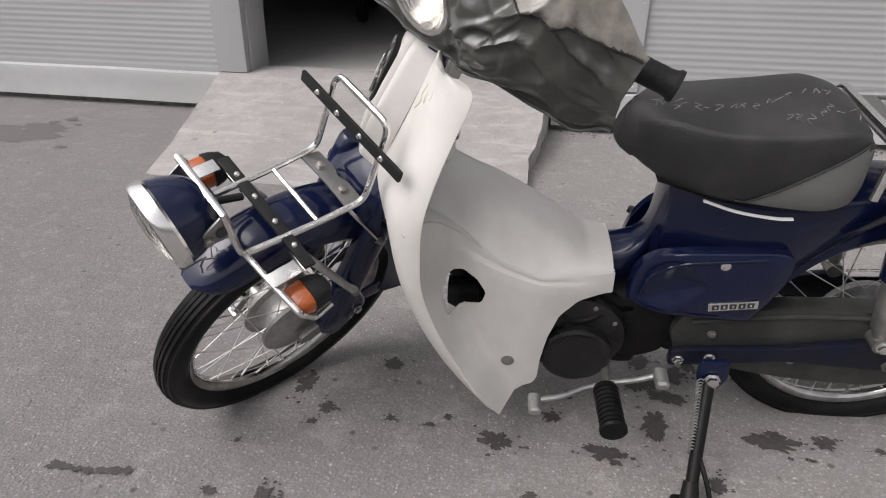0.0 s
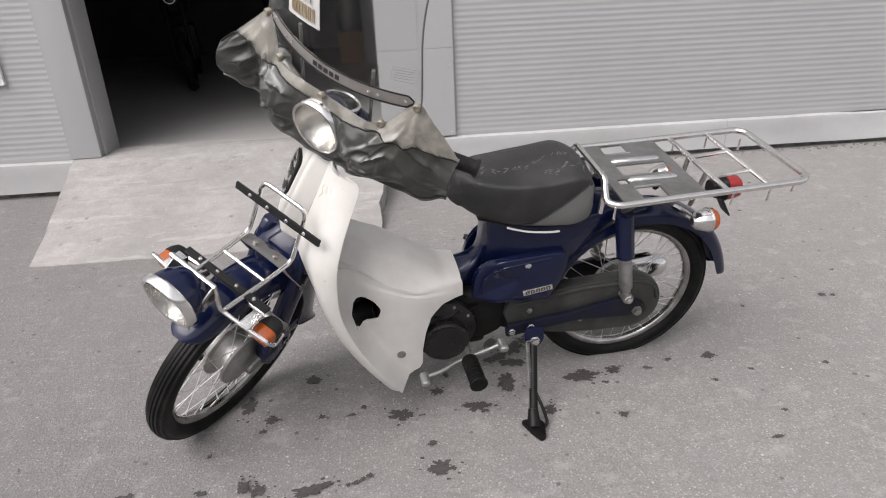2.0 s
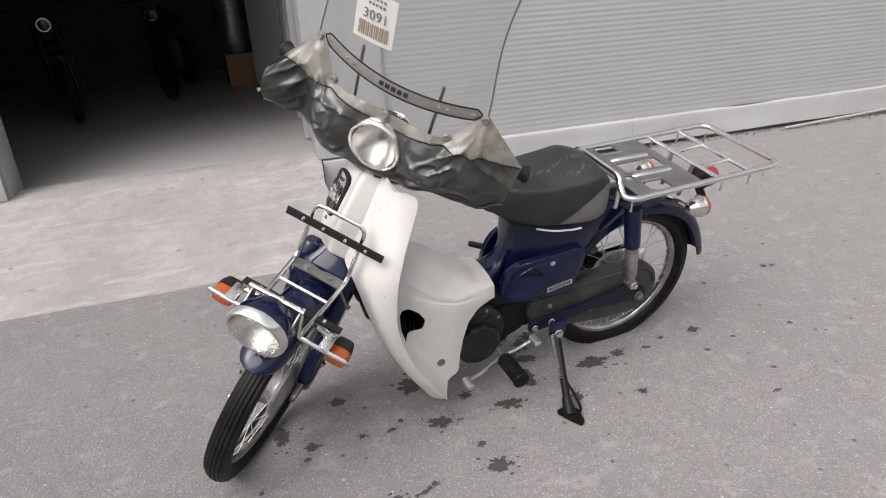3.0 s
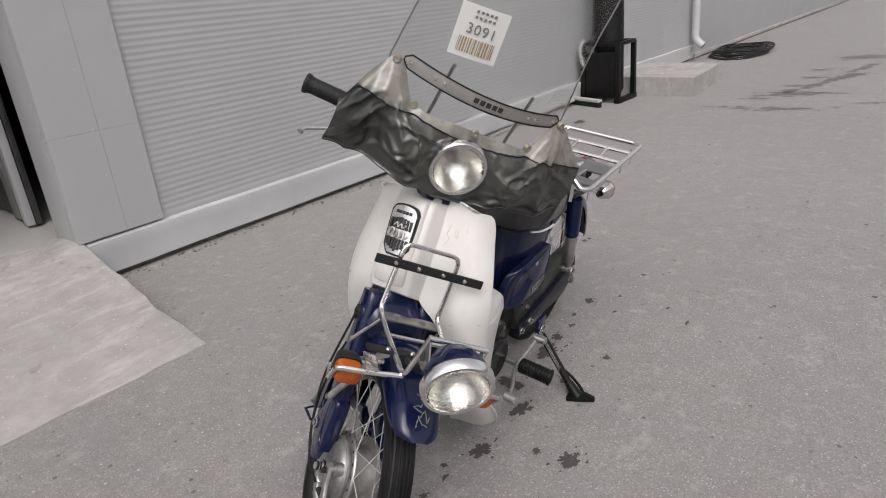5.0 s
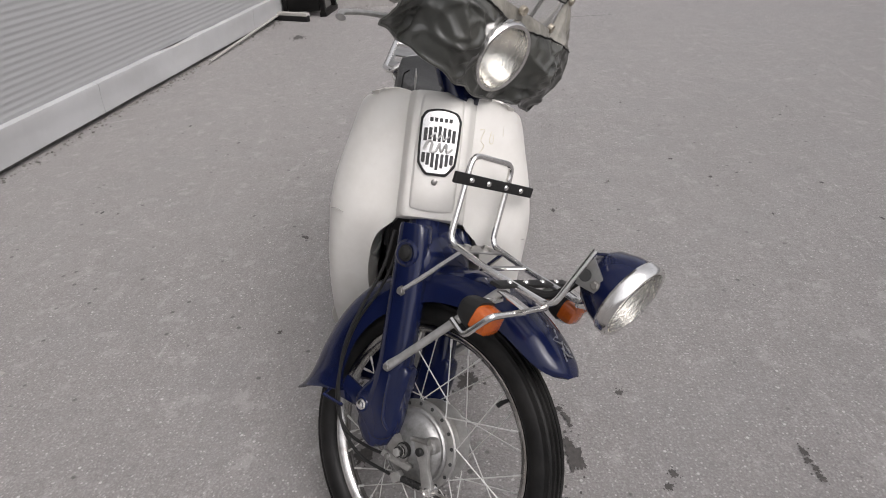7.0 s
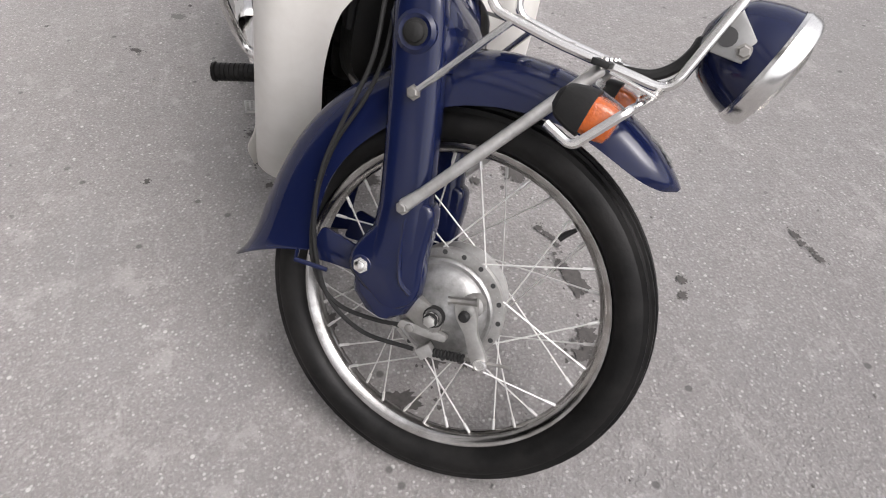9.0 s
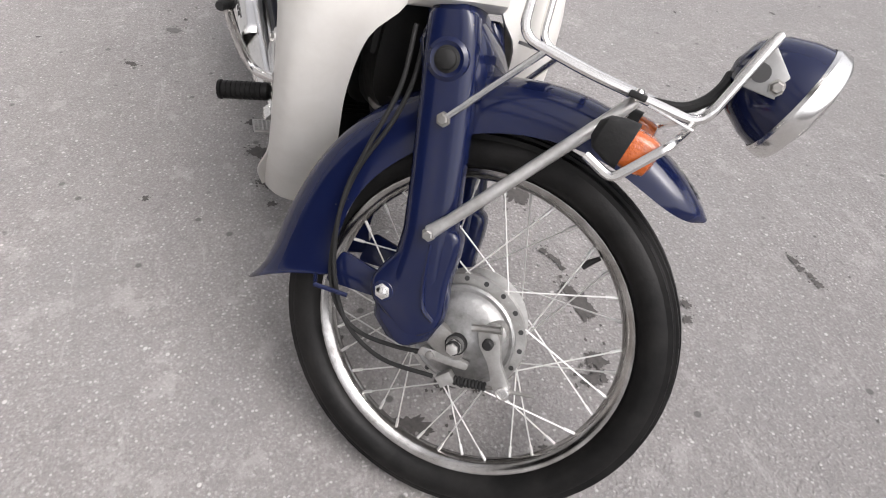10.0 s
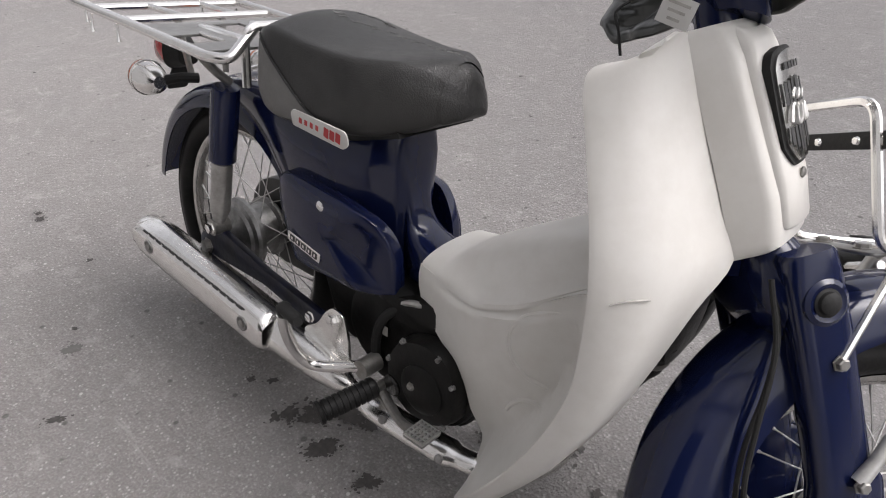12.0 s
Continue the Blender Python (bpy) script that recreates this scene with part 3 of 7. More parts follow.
ST = [(-0.66, 0.39, 0.440, 0.040), (-0.56, 0.38, 0.446, 0.050), (-0.51, 0.37, 0.452, 0.053), (-0.476, 0.362, 0.461, 0.052), (-0.455, 0.357, 0.475, 0.046), (-0.442, 0.354, 0.497, 0.039), (-0.434, 0.352, 0.53, 0.034), (-0.430, 0.351, 0.57, 0.036), (-0.426, 0.350, 0.61, 0.045), (-0.418, 0.350, 0.645, 0.058),
      (-0.38, 0.35, 0.655, 0.084), (-0.30, 0.36, 0.64, 0.098), (-0.22, 0.385, 0.63, 0.100), (-0.16, 0.43, 0.63, 0.093), (-0.10, 0.49, 0.63, 0.082), (-0.04, 0.54, 0.625, 0.074), (0.04, 0.575, 0.618, 0.068)]
rows = list(zip(*[smooth([V((s[0], s[k], 0)) for s in ST], 4) for k in (1, 2, 3)]))
part("body", loft([body_ring(a.x, a.y, b.y, c.y, 0.75 - 0.2 * min(1.0, max(0.0, 1 - abs(a.x + 0.41) / 0.05))) for a, b, c in rows]), BLUE, bike, "navy painted pressed steel body", 50)


def fender(c, arcs, thick=0.0025, n=14, rake=0.0):
    """A mudguard round c from sections (degrees from the tail, outer radius, half width, skirt depth)."""
    secs = smooth([V((a, r, w)) for a, r, w, d in arcs], 5)
    deps = smooth([V((d, 0, 0)) for a, r, w, d in arcs], 5)
    out = []
    for s, dp in zip(secs, deps):
        t = radians(s.x)
        row = []
        for i in range(n + 1):
            u = -1 + 2 * i / n
            a = u * math.pi / 2
            rad = s.y - dp.x * (1 - max(0, math.cos(a)) ** 0.75)
            lat = s.z * math.copysign(abs(math.sin(a)) ** 0.72, u)
            tt = t + radians(rake) * min(1.0, max(0.0, -s.x / 24)) * (s.y - rad) / max(dp.x, 0.01)
            row.append(c + V((rad * math.cos(tt), lat, rad * math.sin(tt))))
        out.append(row)
    return sheet(out, thick)


part("rear_fender", fender(REAR, [(165, 0.318, 0.056, 0.06), (140, 0.320, 0.060, 0.060), (110, 0.322, 0.060, 0.052), (80, 0.324, 0.060, 0.048), (50, 0.330, 0.058, 0.046), (28, 0.334, 0.054, 0.046), (16, 0.339, 0.050, 0.044), (8, 0.345, 0.046, 0.040), (5.5, 0.348, 0.036, 0.026)]), BLUE, bike, "navy rear mudguard", 60)
# side covers
OUT = [(-0.470, 0.372), (-0.462, 0.442), (-0.436, 0.484), (-0.392, 0.506), (-0.31, 0.513), (-0.228, 0.516), (-0.200, 0.498), (-0.203, 0.441), (-0.236, 0.366), (-0.258, 0.352), (-0.364, 0.358), (-0.434, 0.362)]
for sg, side in ((-1, "left"), (1, "right")):
    pts = smooth([V((x, z, 0)) for x, z in OUT + OUT[:1]], 4)[:-1]
    c = V((-0.33, 0.44, 0))
    rings = []
    for f, y in ((1.0, 0.088), (1.0, 0.104), (0.985, 0.109), (0.95, 0.1115), (0.80, 0.114), (0.50, 0.1165), (0.12, 0.1175)):
        rings.append([V((c.x + (p.x - c.x) * f, sg * (y - 0.028 * max(0.0, -0.40 - p.x) / 0.07 * (0.4 + 0.6 * f)), c.y + (p.y - c.y) * f)) for p in pts])
    cov = part("side_cover", loft(rings), BLUE, bike, "navy painted side cover", 40)
    # raised swage along the upper front
    b = tube(smooth([(-0.452, sg * 0.1, 0.395), (-0.44, sg * 0.104, 0.445), (-0.40, sg * 0.113, 0.482), (-0.33, sg * 0.115, 0.495), (-0.25, sg * 0.113, 0.503)], 5), 0.0032, 8)
    if sg < 0:
        part("swage", b, BLUE, cov)
    else:
        b.free()
    part("cover_screw", lathe([(0.009, 0), (0.009, 0.003), (0.006, 0.005)], toward((-0.318, sg * 0.113, 0.487), (0, sg, 0)), 16), CHROME, cov)
    # badge: plate with dark bars in place of lettering
    bx, bz = (-0.284, 0.398) if sg < 0 else (-0.279, 0.397)
    M = Matrix.Translation((bx, sg * 0.1175, bz)) @ pose(0, 0, 0, 90, -9 if sg < 0 else 9, 0 if sg < 0 else 180)
    badge = part("badge", box((0.088, 0.019, 0.003), M, 0.001), CHROME, cov, "chrome badge with dark block marks")
    for i in range(5):
        part("mark", box((0.0115, 0.011, 0.0012), M @ Matrix.Translation((-0.031 + i * 0.0155, 0, 0.0018)), 0.0), INK, badge)
        part("mark", box((0.004, 0.006, 0.0014), M @ Matrix.Translation((-0.031 + i * 0.0155, 0.0, 0.0019)), 0.0), CHROME, badge)

# seat
SEAT = [(-0.5262, 0.690, 0.714, 0.009), (-0.5238, 0.680, 0.727, 0.023), (-0.517, 0.672, 0.738, 0.036), (-0.508, 0.667, 0.745, 0.047), (-0.495, 0.660, 0.750, 0.059), (-0.477, 0.650, 0.753, 0.075), (-0.44, 0.634, 0.752, 0.098), (-0.37, 0.617, 0.751, 0.117), (-0.29, 0.608, 0.758, 0.126), (-0.222, 0.602, 0.770, 0.128), (-0.192, 0.603, 0.772, 0.126), (-0.166, 0.608, 0.763, 0.119), (-0.150, 0.618, 0.740, 0.108), (-0.138, 0.644, 0.705, 0.082), (-0.134, 0.662, 0.682, 0.030)]
DROP = ((-0.54, 0.030), (-0.50, 0.036), (-0.475, 0.026), (-0.44, 0.017), (-0.34, 0.017), (-0.222, 0.024), (-0.17, 0.026), (-0.148, 0.022), (-0.13, 0.006))
rows = list(zip(*[smooth([V((s[0], s[k], 0)) for s in SEAT], 10) for k in (1, 2, 3)]))


def seat_ring(x, zb, zt, w):
    """Upright flanks, a crisp edge, and a crowned top."""
    drop = next(a + (b - a) * (x - p) / (q - p) for (p, a), (q, b) in zip(DROP, DROP[1:]) if x <= q)
    ze = max(zt - drop, zb + 0.45 * (zt - zb))
    h = ze - zb
    soft = min(1.0, max(0.0, (-0.36 - x) / 0.10))
    e = 0.935 - 0.11 * soft
    half = [(0.0, zb), (0.55 * w, zb), (0.82 * w, zb + 0.02 * h), (0.915 * w, zb + 0.07 * h), (0.97 * w, zb + 0.18 * h), (w, zb + 0.34 * h), (0.995 * w, zb + 0.55 * h), ((0.982 - 0.004 * soft) * w, zb + 0.72 * h), ((0.968 - 0.030 * soft) * w, zb + (0.93 - 0.04 * soft) * h), ((0.955 - 0.085 * soft) * w, zb + 0.985 * h), (e * w, ze + 0.004 * min(1.0, drop / 0.02) + 0.006 * soft)]
    for k in range(1, 15):
        y = e * w * (1 - k / 14)
        lift = 0.004 + 0.006 * soft
        half.append((y, ze + lift + (zt - ze - lift) * (1 - (y / (e * w)) ** 1.9)))
    lean = [V((x + (0.006 * ((z - zb) / (zt - zb) * 2 - 1) if x < -0.5 else 0), y, z)) for y, z in half]
    return lean + [V((p.x, -p.y, p.z)) for p in reversed(lean[1:-1])]


rings_of_seat = [seat_ring(a.x, a.y, b.y, c.y) for a, b, c in rows]
bm = loft(rings_of_seat)
seat = part("seat", bm, VINYL, bike, "dark grey vinyl single seat with chalk scribbles", 60)
def seat_side(x, z, sg):
    """The seat's flank at (x, z)."""
    near = sorted(rings_of_seat, key=lambda r: abs(r[0].x - x))[:2]
    ys = []
    for ring in near:
        col = sorted((q for q in ring if q.y * sg > 0.01), key=lambda q: q.z)
        y = col[0].y if z <= col[0].z else col[-1].y
        for p, q in zip(col, col[1:]):
            if p.z <= z <= q.z:
                y = p.y + (q.y - p.y) * (z - p.z) / max(q.z - p.z, 1e-6)
        ys.append(y)
    f = abs(near[0][0].x - x) / max(1e-6, abs(near[0][0].x - x) + abs(near[1][0].x - x))
    return V((x, ys[0] * (1 - f) + ys[1] * f + sg * 0.0012, z))


def seam_height(x):
    return 0.606 + (x + 0.350) * 0.70


def seat_foot(x):
    ring = min(rings_of_seat, key=lambda r: abs(r[0].x - x))
    return min(q.z for q in ring)


for sg in (-1, 1):
    rws, line = [], []
    for k in range(25):
        x = -0.340 + 0.190 * k / 24
        lo = seat_foot(x) + 0.012
        hi = max(lo + 0.001, seam_height(x))
        rws.append([seat_side(x, lo + (hi - lo) * q / 8, sg) for q in range(9)])
        line.append(rws[-1][-1])
    part("gusset", sheet(rws, 0.0012), VINYL_GREY, seat, "grey vinyl side gusset", sharp=80)
    part("seam", tube(line, 0.0022, 6), VINYL, seat)
part("seat_base", loft([[V((x, y * w, z)) for x, z in ((-0.46, 0.638), (-0.36, 0.606), (-0.25, 0.590), (-0.17, 0.60), (-0.17, 0.615), (-0.25, 0.606), (-0.36, 0.622), (-0.45, 0.650))] for y, w in ((-1, 0.084), (-0.98, 0.088), (0.98, 0.088), (1, 0.084))]), RUBBER, seat)
# chalk scribbles on the seat top
rng = random.Random(5)
def seat_top(x, y):
    """Height of the seat's skin at (x, y)."""
    near = sorted(rings_of_seat, key=lambda r: abs(r[0].x - x))[:2]
    hs = []
    for ring in near:
        for p, q in zip(ring, ring[1:] + ring[:1]):
            if min(p.y, q.y) <= y <= max(p.y, q.y) and abs(q.y - p.y) > 1e-6:
                hs.append(p.z + (q.z - p.z) * (y - p.y) / (q.y - p.y))
    return max(hs) if hs else 0.75


GLYPHS = (((0, 0), (0.1, 1)), ((0, 0), (0.05, 1), (0.5, 0.2), (0.6, 1)), ((0, 1), (0.5, 0.8), (0.1, 0.4), (0.6, 0)), ((0, 0.9), (0.6, 1), (0.2, 0)), ((0.5, 0.9), (0.1, 0.5), (0.5, 0.1)), ((0, 0.5), (0.6, 0.55)))
for i in range(34):
    if i % 4 == 3:
        continue
    if i < 9:
        x0, y0 = -0.485 + 0.009 * i + rng.uniform(-0.005, 0.005), -0.030 + rng.uniform(-0.015, 0.015)
    elif i < 24:
        x0, y0 = -0.40 + 0.0145 * (i - 9), -0.035 + 0.03 * ((i - 9) / 14) + rng.uniform(-0.012, 0.012)
    else:
        x0, y0 = -0.285 + 0.012 * (i - 24), -0.070 + rng.uniform(-0.014, 0.014)
    h, a = rng.uniform(0.012, 0.021), rng.uniform(-0.9, -0.2)
    pts = [V((x0 + h * (u * math.cos(a) - v * math.sin(a)), y0 + h * (u * math.sin(a) + v * math.cos(a)), 0)) for u, v in rng.choice(GLYPHS)]
    line = [V((p.x, p.y, seat_top(p.x, p.y) + 0.0003)) for p in (smooth(pts, 4) if len(pts) > 2 else [pts[0].lerp(pts[1], k / 4) for k in range(5)])]
    part("chalk_mark", tube(line, 0.0011, 5, flat=0.5), WAX, seat, "faint white chalk scribble")
# name plates under the seat
for sg in (-1, 1):
    if sg > 0:
        M = Matrix.Translation((-0.325, 0.1235, 0.622)) @ pose(0, 0, 0, 90, 2, 180) @ pose(0, 0, 0, 12)
        lab = part("label_plate", plate([(-0.068, -0.014), (0.055, -0.017), (0.068, -0.004), (0.064, 0.016), (-0.06, 0.016), (-0.068, 0.008)], 0.003, M, 0.001, round_to=0.008), PAPER, bike, "white name plate with red marks")
        for i in range(7):
            big = i > 3
            part("mark", box(((0.010 if big else 0.006), (0.017 if big else 0.009), 0.001), M @ Matrix.Translation((-0.044 + i * 0.0135 + (0.008 if big else 0), -0.001 + (0.001 if big else 0.002), 0.002)) @ pose(0, 0, 0, 0, 0, -14), 0.0), REDINK, lab)
    else:
        b = tube(smooth([(-0.385, -0.108, 0.618), (-0.33, -0.116, 0.604), (-0.27, -0.120, 0.597), (-0.24, -0.120, 0.597)], 5), 0.005, 6, flat=0.4)
        part("label_plate", b, PAPER, bike, "white name plate edge under the seat")

# leg shield: wings, front cover and tunnel, in one cream plastic set
OUTER = [(-0.800, 0.130, 0.838), (-0.779, 0.153, 0.826), (-0.781, 0.166, 0.798), (-0.800, 0.178, 0.752), (-0.829, 0.197, 0.683), (-0.849, 0.208, 0.615), (-0.855, 0.208, 0.54), (-0.852, 0.207, 0.47), (-0.828, 0.204, 0.385), (-0.790, 0.200, 0.30), (-0.745, 0.196, 0.225), (-0.706, 0.190, 0.165)]
INNER = [(-0.824, 0.062, 0.870), (-0.833, 0.066, 0.849), (-0.852, 0.066, 0.80), (-0.880, 0.065, 0.74), (-0.912, 0.064, 0.68), (-0.937, 0.066, 0.634), (-0.925, 0.104, 0.580), (-0.902, 0.116, 0.49), (-0.872, 0.110, 0.395), (-0.832, 0.100, 0.30), (-0.790, 0.088, 0.22), (-0.748, 0.070, 0.145)]
def settle(z):
    return z if z < 0.78 else 0.78 + (z - 0.78) * 0.8


OUTER, INNER = ([(x, y, settle(z)) for x, y, z in line] for line in (OUTER, INNER))
outer, inner = smooth(OUTER, 4), smooth(INNER, 4)
shield = part("leg_shield", box((0.02, 0.06, 0.05), Matrix.Translation((-0.84, 0, 0.62)), 0.004), WHITE, bike, "cream plastic leg shield with scuffs", m=pose(0, -0.0155, 0, 0) @ Matrix.Translation((0, 0, 0.5)) @ pose(0, 0, 0, -1.6) @ Matrix.Translation((0, 0, -0.5)))
for sg in (-1, 1):
    rws = []
    for o, i in zip(outer, inner):
        row = []
        nrm = V((-0.8, 0.6, 0.0))
        for k in range(11):
            f = k / 10
            p = i.lerp(o, f) + nrm * (0.020 * math.sin(math.pi * f ** 1.5)) + V((0, 0, 0.013 * math.sin(math.pi * f) * min(1.0, max(0.0, (i.z - 0.77) / 0.08))))
            row.append(V((p.x, p.y * sg, p.z)))
        # lip turned back at the outer edge
        row.append(V((o.x + 0.007, (o.y + 0.0005) * sg, o.z)))
        rws.append(row)
    wing = part("wing", sheet(rws, 0.0035), WHITE, shield, sharp=50)
    crack = tube(smooth([(-0.873, -0.200, 0.585), (-0.890, -0.180, 0.588), (-0.905, -0.158, 0.586), (-0.915, -0.135, 0.580)] if sg < 0 else [(-0.8662, 0.2025, 0.602), (-0.8802, 0.1917, 0.609), (-0.8965, 0.1750, 0.611)], 5), 0.0016, 6, flat=0.6)
    part("scuff", crack, SCUFF, wing, "grey scuff line")

LIP = smooth(OUTER[5:], 6)
REARV = [(0.0, -0.692, 0.166), (0.08, -0.640, 0.184), (0.14, -0.632, 0.200), (0.28, -0.630, 0.25), (0.42, -0.620, 0.31), (0.56, -0.602, 0.366), (0.66, -0.568, 0.400), (0.74, -0.535, 0.405), (0.80, -0.506, 0.404), (1.0, -0.506, 0.447)]


REARR = [(0.0, -0.696, 0.176), (0.06, -0.690, 0.205), (0.14, -0.672, 0.234), (0.28, -0.656, 0.262), (0.42, -0.645, 0.300), (0.54, -0.628, 0.333), (0.60, -0.602, 0.348), (0.66, -0.566, 0.364), (0.72, -0.538, 0.374), (0.77, -0.520, 0.388), (0.82, -0.511, 0.406), (0.90, -0.507, 0.428), (1.0, -0.507, 0.447)]


def rear_edge(v, sg):
    line = REARV if sg < 0 else REARR
    for (a, xa, za), (b, xb, zb) in zip(line, line[1:]):
        if a <= v <= b:
            f = (v - a) / (b - a)
            return xa + f * (xb - xa), za + f * (zb - za)


def ledge_z(x):
    """Height of the step between the side panel and the tunnel."""
    K = [(-0.86, 0.575), (-0.776, 0.526), (-0.70, 0.475), (-0.636, 0.447), (-0.58, 0.443), (-0.50, 0.447)]
    for (a, za), (b, zb) in zip(K, K[1:]):
        if x <= b:
            return za + (zb - za) * max(0.0, (x - a)) / (b - a)
    return 0.447


def panel_rows(sg):
    out = []
    n = 40
    for i in range(n + 1):
        v = i / n
        k = (1 - v) * (len(LIP) - 1)
        a = int(min(k, len(LIP) - 2))
        lip = LIP[a].lerp(LIP[a + 1], k - a)
        xr, zr = rear_edge(v, sg)
        row = []
        span = xr - lip.x
        for f in (0.0, 0.03, 0.07, 0.12, 0.17, 0.22, 0.28, 0.34, 0.40, 0.46, 0.52, 0.60, 0.70, 0.80, 0.90, 1.0):
            x = lip.x + 0.003 + span * f
            z = lip.z + (zr - lip.z) * f
            top_line = LIP[0].z + (0.447 - LIP[0].z) * min(1.0, max(0.0, (x - LIP[0].x) / (-0.506 - LIP[0].x)))
            z += (ledge_z(x) - 0.003 - top_line) * v ** 4 * min(1.0, f * 9)
            back = min(1.0, f * span / 0.05)
            deep = 0.104 if v > 0.25 else 0.104 + 0.014 * (1 - v / 0.25)
            y = lip.y + (deep - lip.y) * (1 - (1 - back) ** 1.7)
            rise = min(1.0, max(0.0, (x + 0.80) / 0.07))
            y = y + (0.124 - deep) * rise * rise * (3 - 2 * rise) if back >= 1.0 or rise > 0 else y
            if x > -0.66:
                y -= 0.040 * min(1.0, (x + 0.66) / 0.15) ** 1.3
            top = max(0.0, (v - 0.72) / 0.28)
            y -= 0.007 * min(1.0, max(0.0, (v - 0.875) / 0.03)) * min(1.0, max(0.0, (f - 0.10) / 0.25)) * min(1.0, max(0.0, (-0.55 - x) / 0.07))
            y -= 0.006 * top * top
            if sg > 0 and v < 0.6:
                y -= 0.026 * (1 - v / 0.6) * min(1.0, max(0.0, (f - 0.2) / 0.4))
            row.append(V((x, y * sg, z)))
        out.append(row)
    return out


def tunnel_half(x):
    return 0.080 + 0.036 * min(1.0, max(0.0, (x + 0.80) / 0.07)) - (0.038 * min(1.0, max(0.0, (x + 0.66) / 0.15)) ** 1.3)


tunnel_rows = []
for i in range(36):
    x = -0.868 + 0.362 * i / 35
    w = tunnel_half(x)
    zl = ledge_z(x)
    K = [(-0.87, 0.720), (-0.852, 0.680), (-0.82, 0.634), (-0.768, 0.600), (-0.687, 0.556), (-0.588, 0.493), (-0.552, 0.466), (-0.50, 0.456)]
    zt = next(za + (zb - za) * (x - a) / (b - a) for (a, za), (b, zb) in zip(K, K[1:]) if x <= b)
    half = [(w, zl - 0.004), (w * 0.985, zl + 0.002), (w * 0.93, zl + 0.006), (w * 0.84, zl + 0.006 + 0.22 * (zt - zl)), (w * 0.72, zl + 0.54 * (zt - zl)), (w * 0.61, zl + 0.82 * (zt - zl)), (w * 0.48, zt - 0.004), (w * 0.25, zt + 0.002), (0.0, zt + 0.003)]
    fade = min(1.0, max(0.0, (x + 0.625) / 0.075))
    fade = fade * fade * (3 - 2 * fade)
    arch = [(w * math.cos(a), zl - 0.004 + (zt + 0.007 - zl) * math.sin(a)) for a in (math.pi / 2 * k / 8 for k in range(9))]
    half = [(y + (p - y) * fade, z + (q - z) * fade) for (y, z), (p, q) in zip(half, arch)]
    tunnel_rows.append([V((x, y, z)) for y, z in half] + [V((x, -y, z)) for y, z in reversed(half[:-1])])
part("tunnel_top", sheet(tunnel_rows, 0.003), WHITE, shield, sharp=40)
panels = [part("side_panel", sheet(panel_rows(sg), 0.003), WHITE, shield, "cream side panel with a cut-out", sharp=45) for sg in (-1, 1)]
# shelf between each panel's upper edge and the tunnel
for sg in (-1, 1):
    edge_row = panel_rows(sg)[-1]
    shelf = []
    for p in edge_row:
        inner_y = min(abs(p.y), tunnel_half(p.x) * 0.985)
        q = V((p.x, sg * inner_y, ledge_z(p.x) + 0.0005))
        shelf.append([p.lerp(q, k / 4) + V((0, 0, 0.0015)) for k in range(5)])
    part("shelf", sheet(shelf, 0.002), WHITE, shield, sharp=50)
# the opening cut through the left side
cut = new("cutter", bpy.data.meshes.new("cutter"))
bm = plate([(-0.819, 0.432), (-0.809, 0.455), (-0.782, 0.462), (-0.755, 0.447), (-0.738, 0.420), (-0.747, 0.392), (-0.775, 0.382), (-0.806, 0.380)], 0.8, side_frame(0), 0.0, round_to=0.007)
bmesh.ops.recalc_face_normals(bm, faces=bm.faces)
bm.to_mesh(cut.data)
bm.free()
cut.matrix_world = bike.matrix_world
for panel in panels[:1]:
    md = panel.modifiers.new("opening", "BOOLEAN")
    md.operation, md.object, md.solver = "DIFFERENCE", cut, "EXACT"
    bpy.context.view_layer.update()
    done = bpy.data.meshes.new_from_object(panel.evaluated_get(bpy.context.evaluated_depsgraph_get()))
    panel.modifiers.clear()
    if len(done.polygons) > 100:
        panel.data = done
bpy.data.objects.remove(cut)
for sg in (-1, 1):
    g = part("grommet", lathe([(0.013, 0), (0.013, 0.003), (0.009, 0.004), (0.004, 0.0055)], toward((-0.690, 0.098 if sg > 0 else -0.125, 0.247), (0, sg, 0)), 18), STEEL, shield, "zinc screw and washer")

# closed oval swages on the right panel
for pts in ([(-0.818, 0.470), (-0.790, 0.492), (-0.765, 0.497), (-0.728, 0.477), (-0.711, 0.453), (-0.710, 0.431), (-0.721, 0.405), (-0.745, 0.388), (-0.782, 0.375)], [(-0.792, 0.338), (-0.765, 0.347), (-0.745, 0.345), (-0.728, 0.326), (-0.716, 0.298)]):
    line = []
    for p in smooth([V((x, 0, z)) for x, z in pts], 5):
        near = min((q for row in panel_rows(1) for q in row), key=lambda q: (q.x - p.x) ** 2 + (q.z - p.z) ** 2)
        line.append(V((p.x, near.y + 0.0010, p.z)))
    part("swage", tube(smooth(line[::3], 3), 0.0042, 8, flat=0.9), WHITE, shield)

# front cover with raised centre
def face_x(z):
    """The front of the cover, raked like the fork."""
    K = [(0.60, -0.996), (0.665, -0.979), (0.70, -0.968), (0.73, -0.954), (0.78, -0.926), (0.844, -0.889), (0.90, -0.856)]
    return next(xa + (xb - xa) * (z - a) / (b - a) for (a, xa), (b, xb) in zip(K, K[1:]) if z <= b)


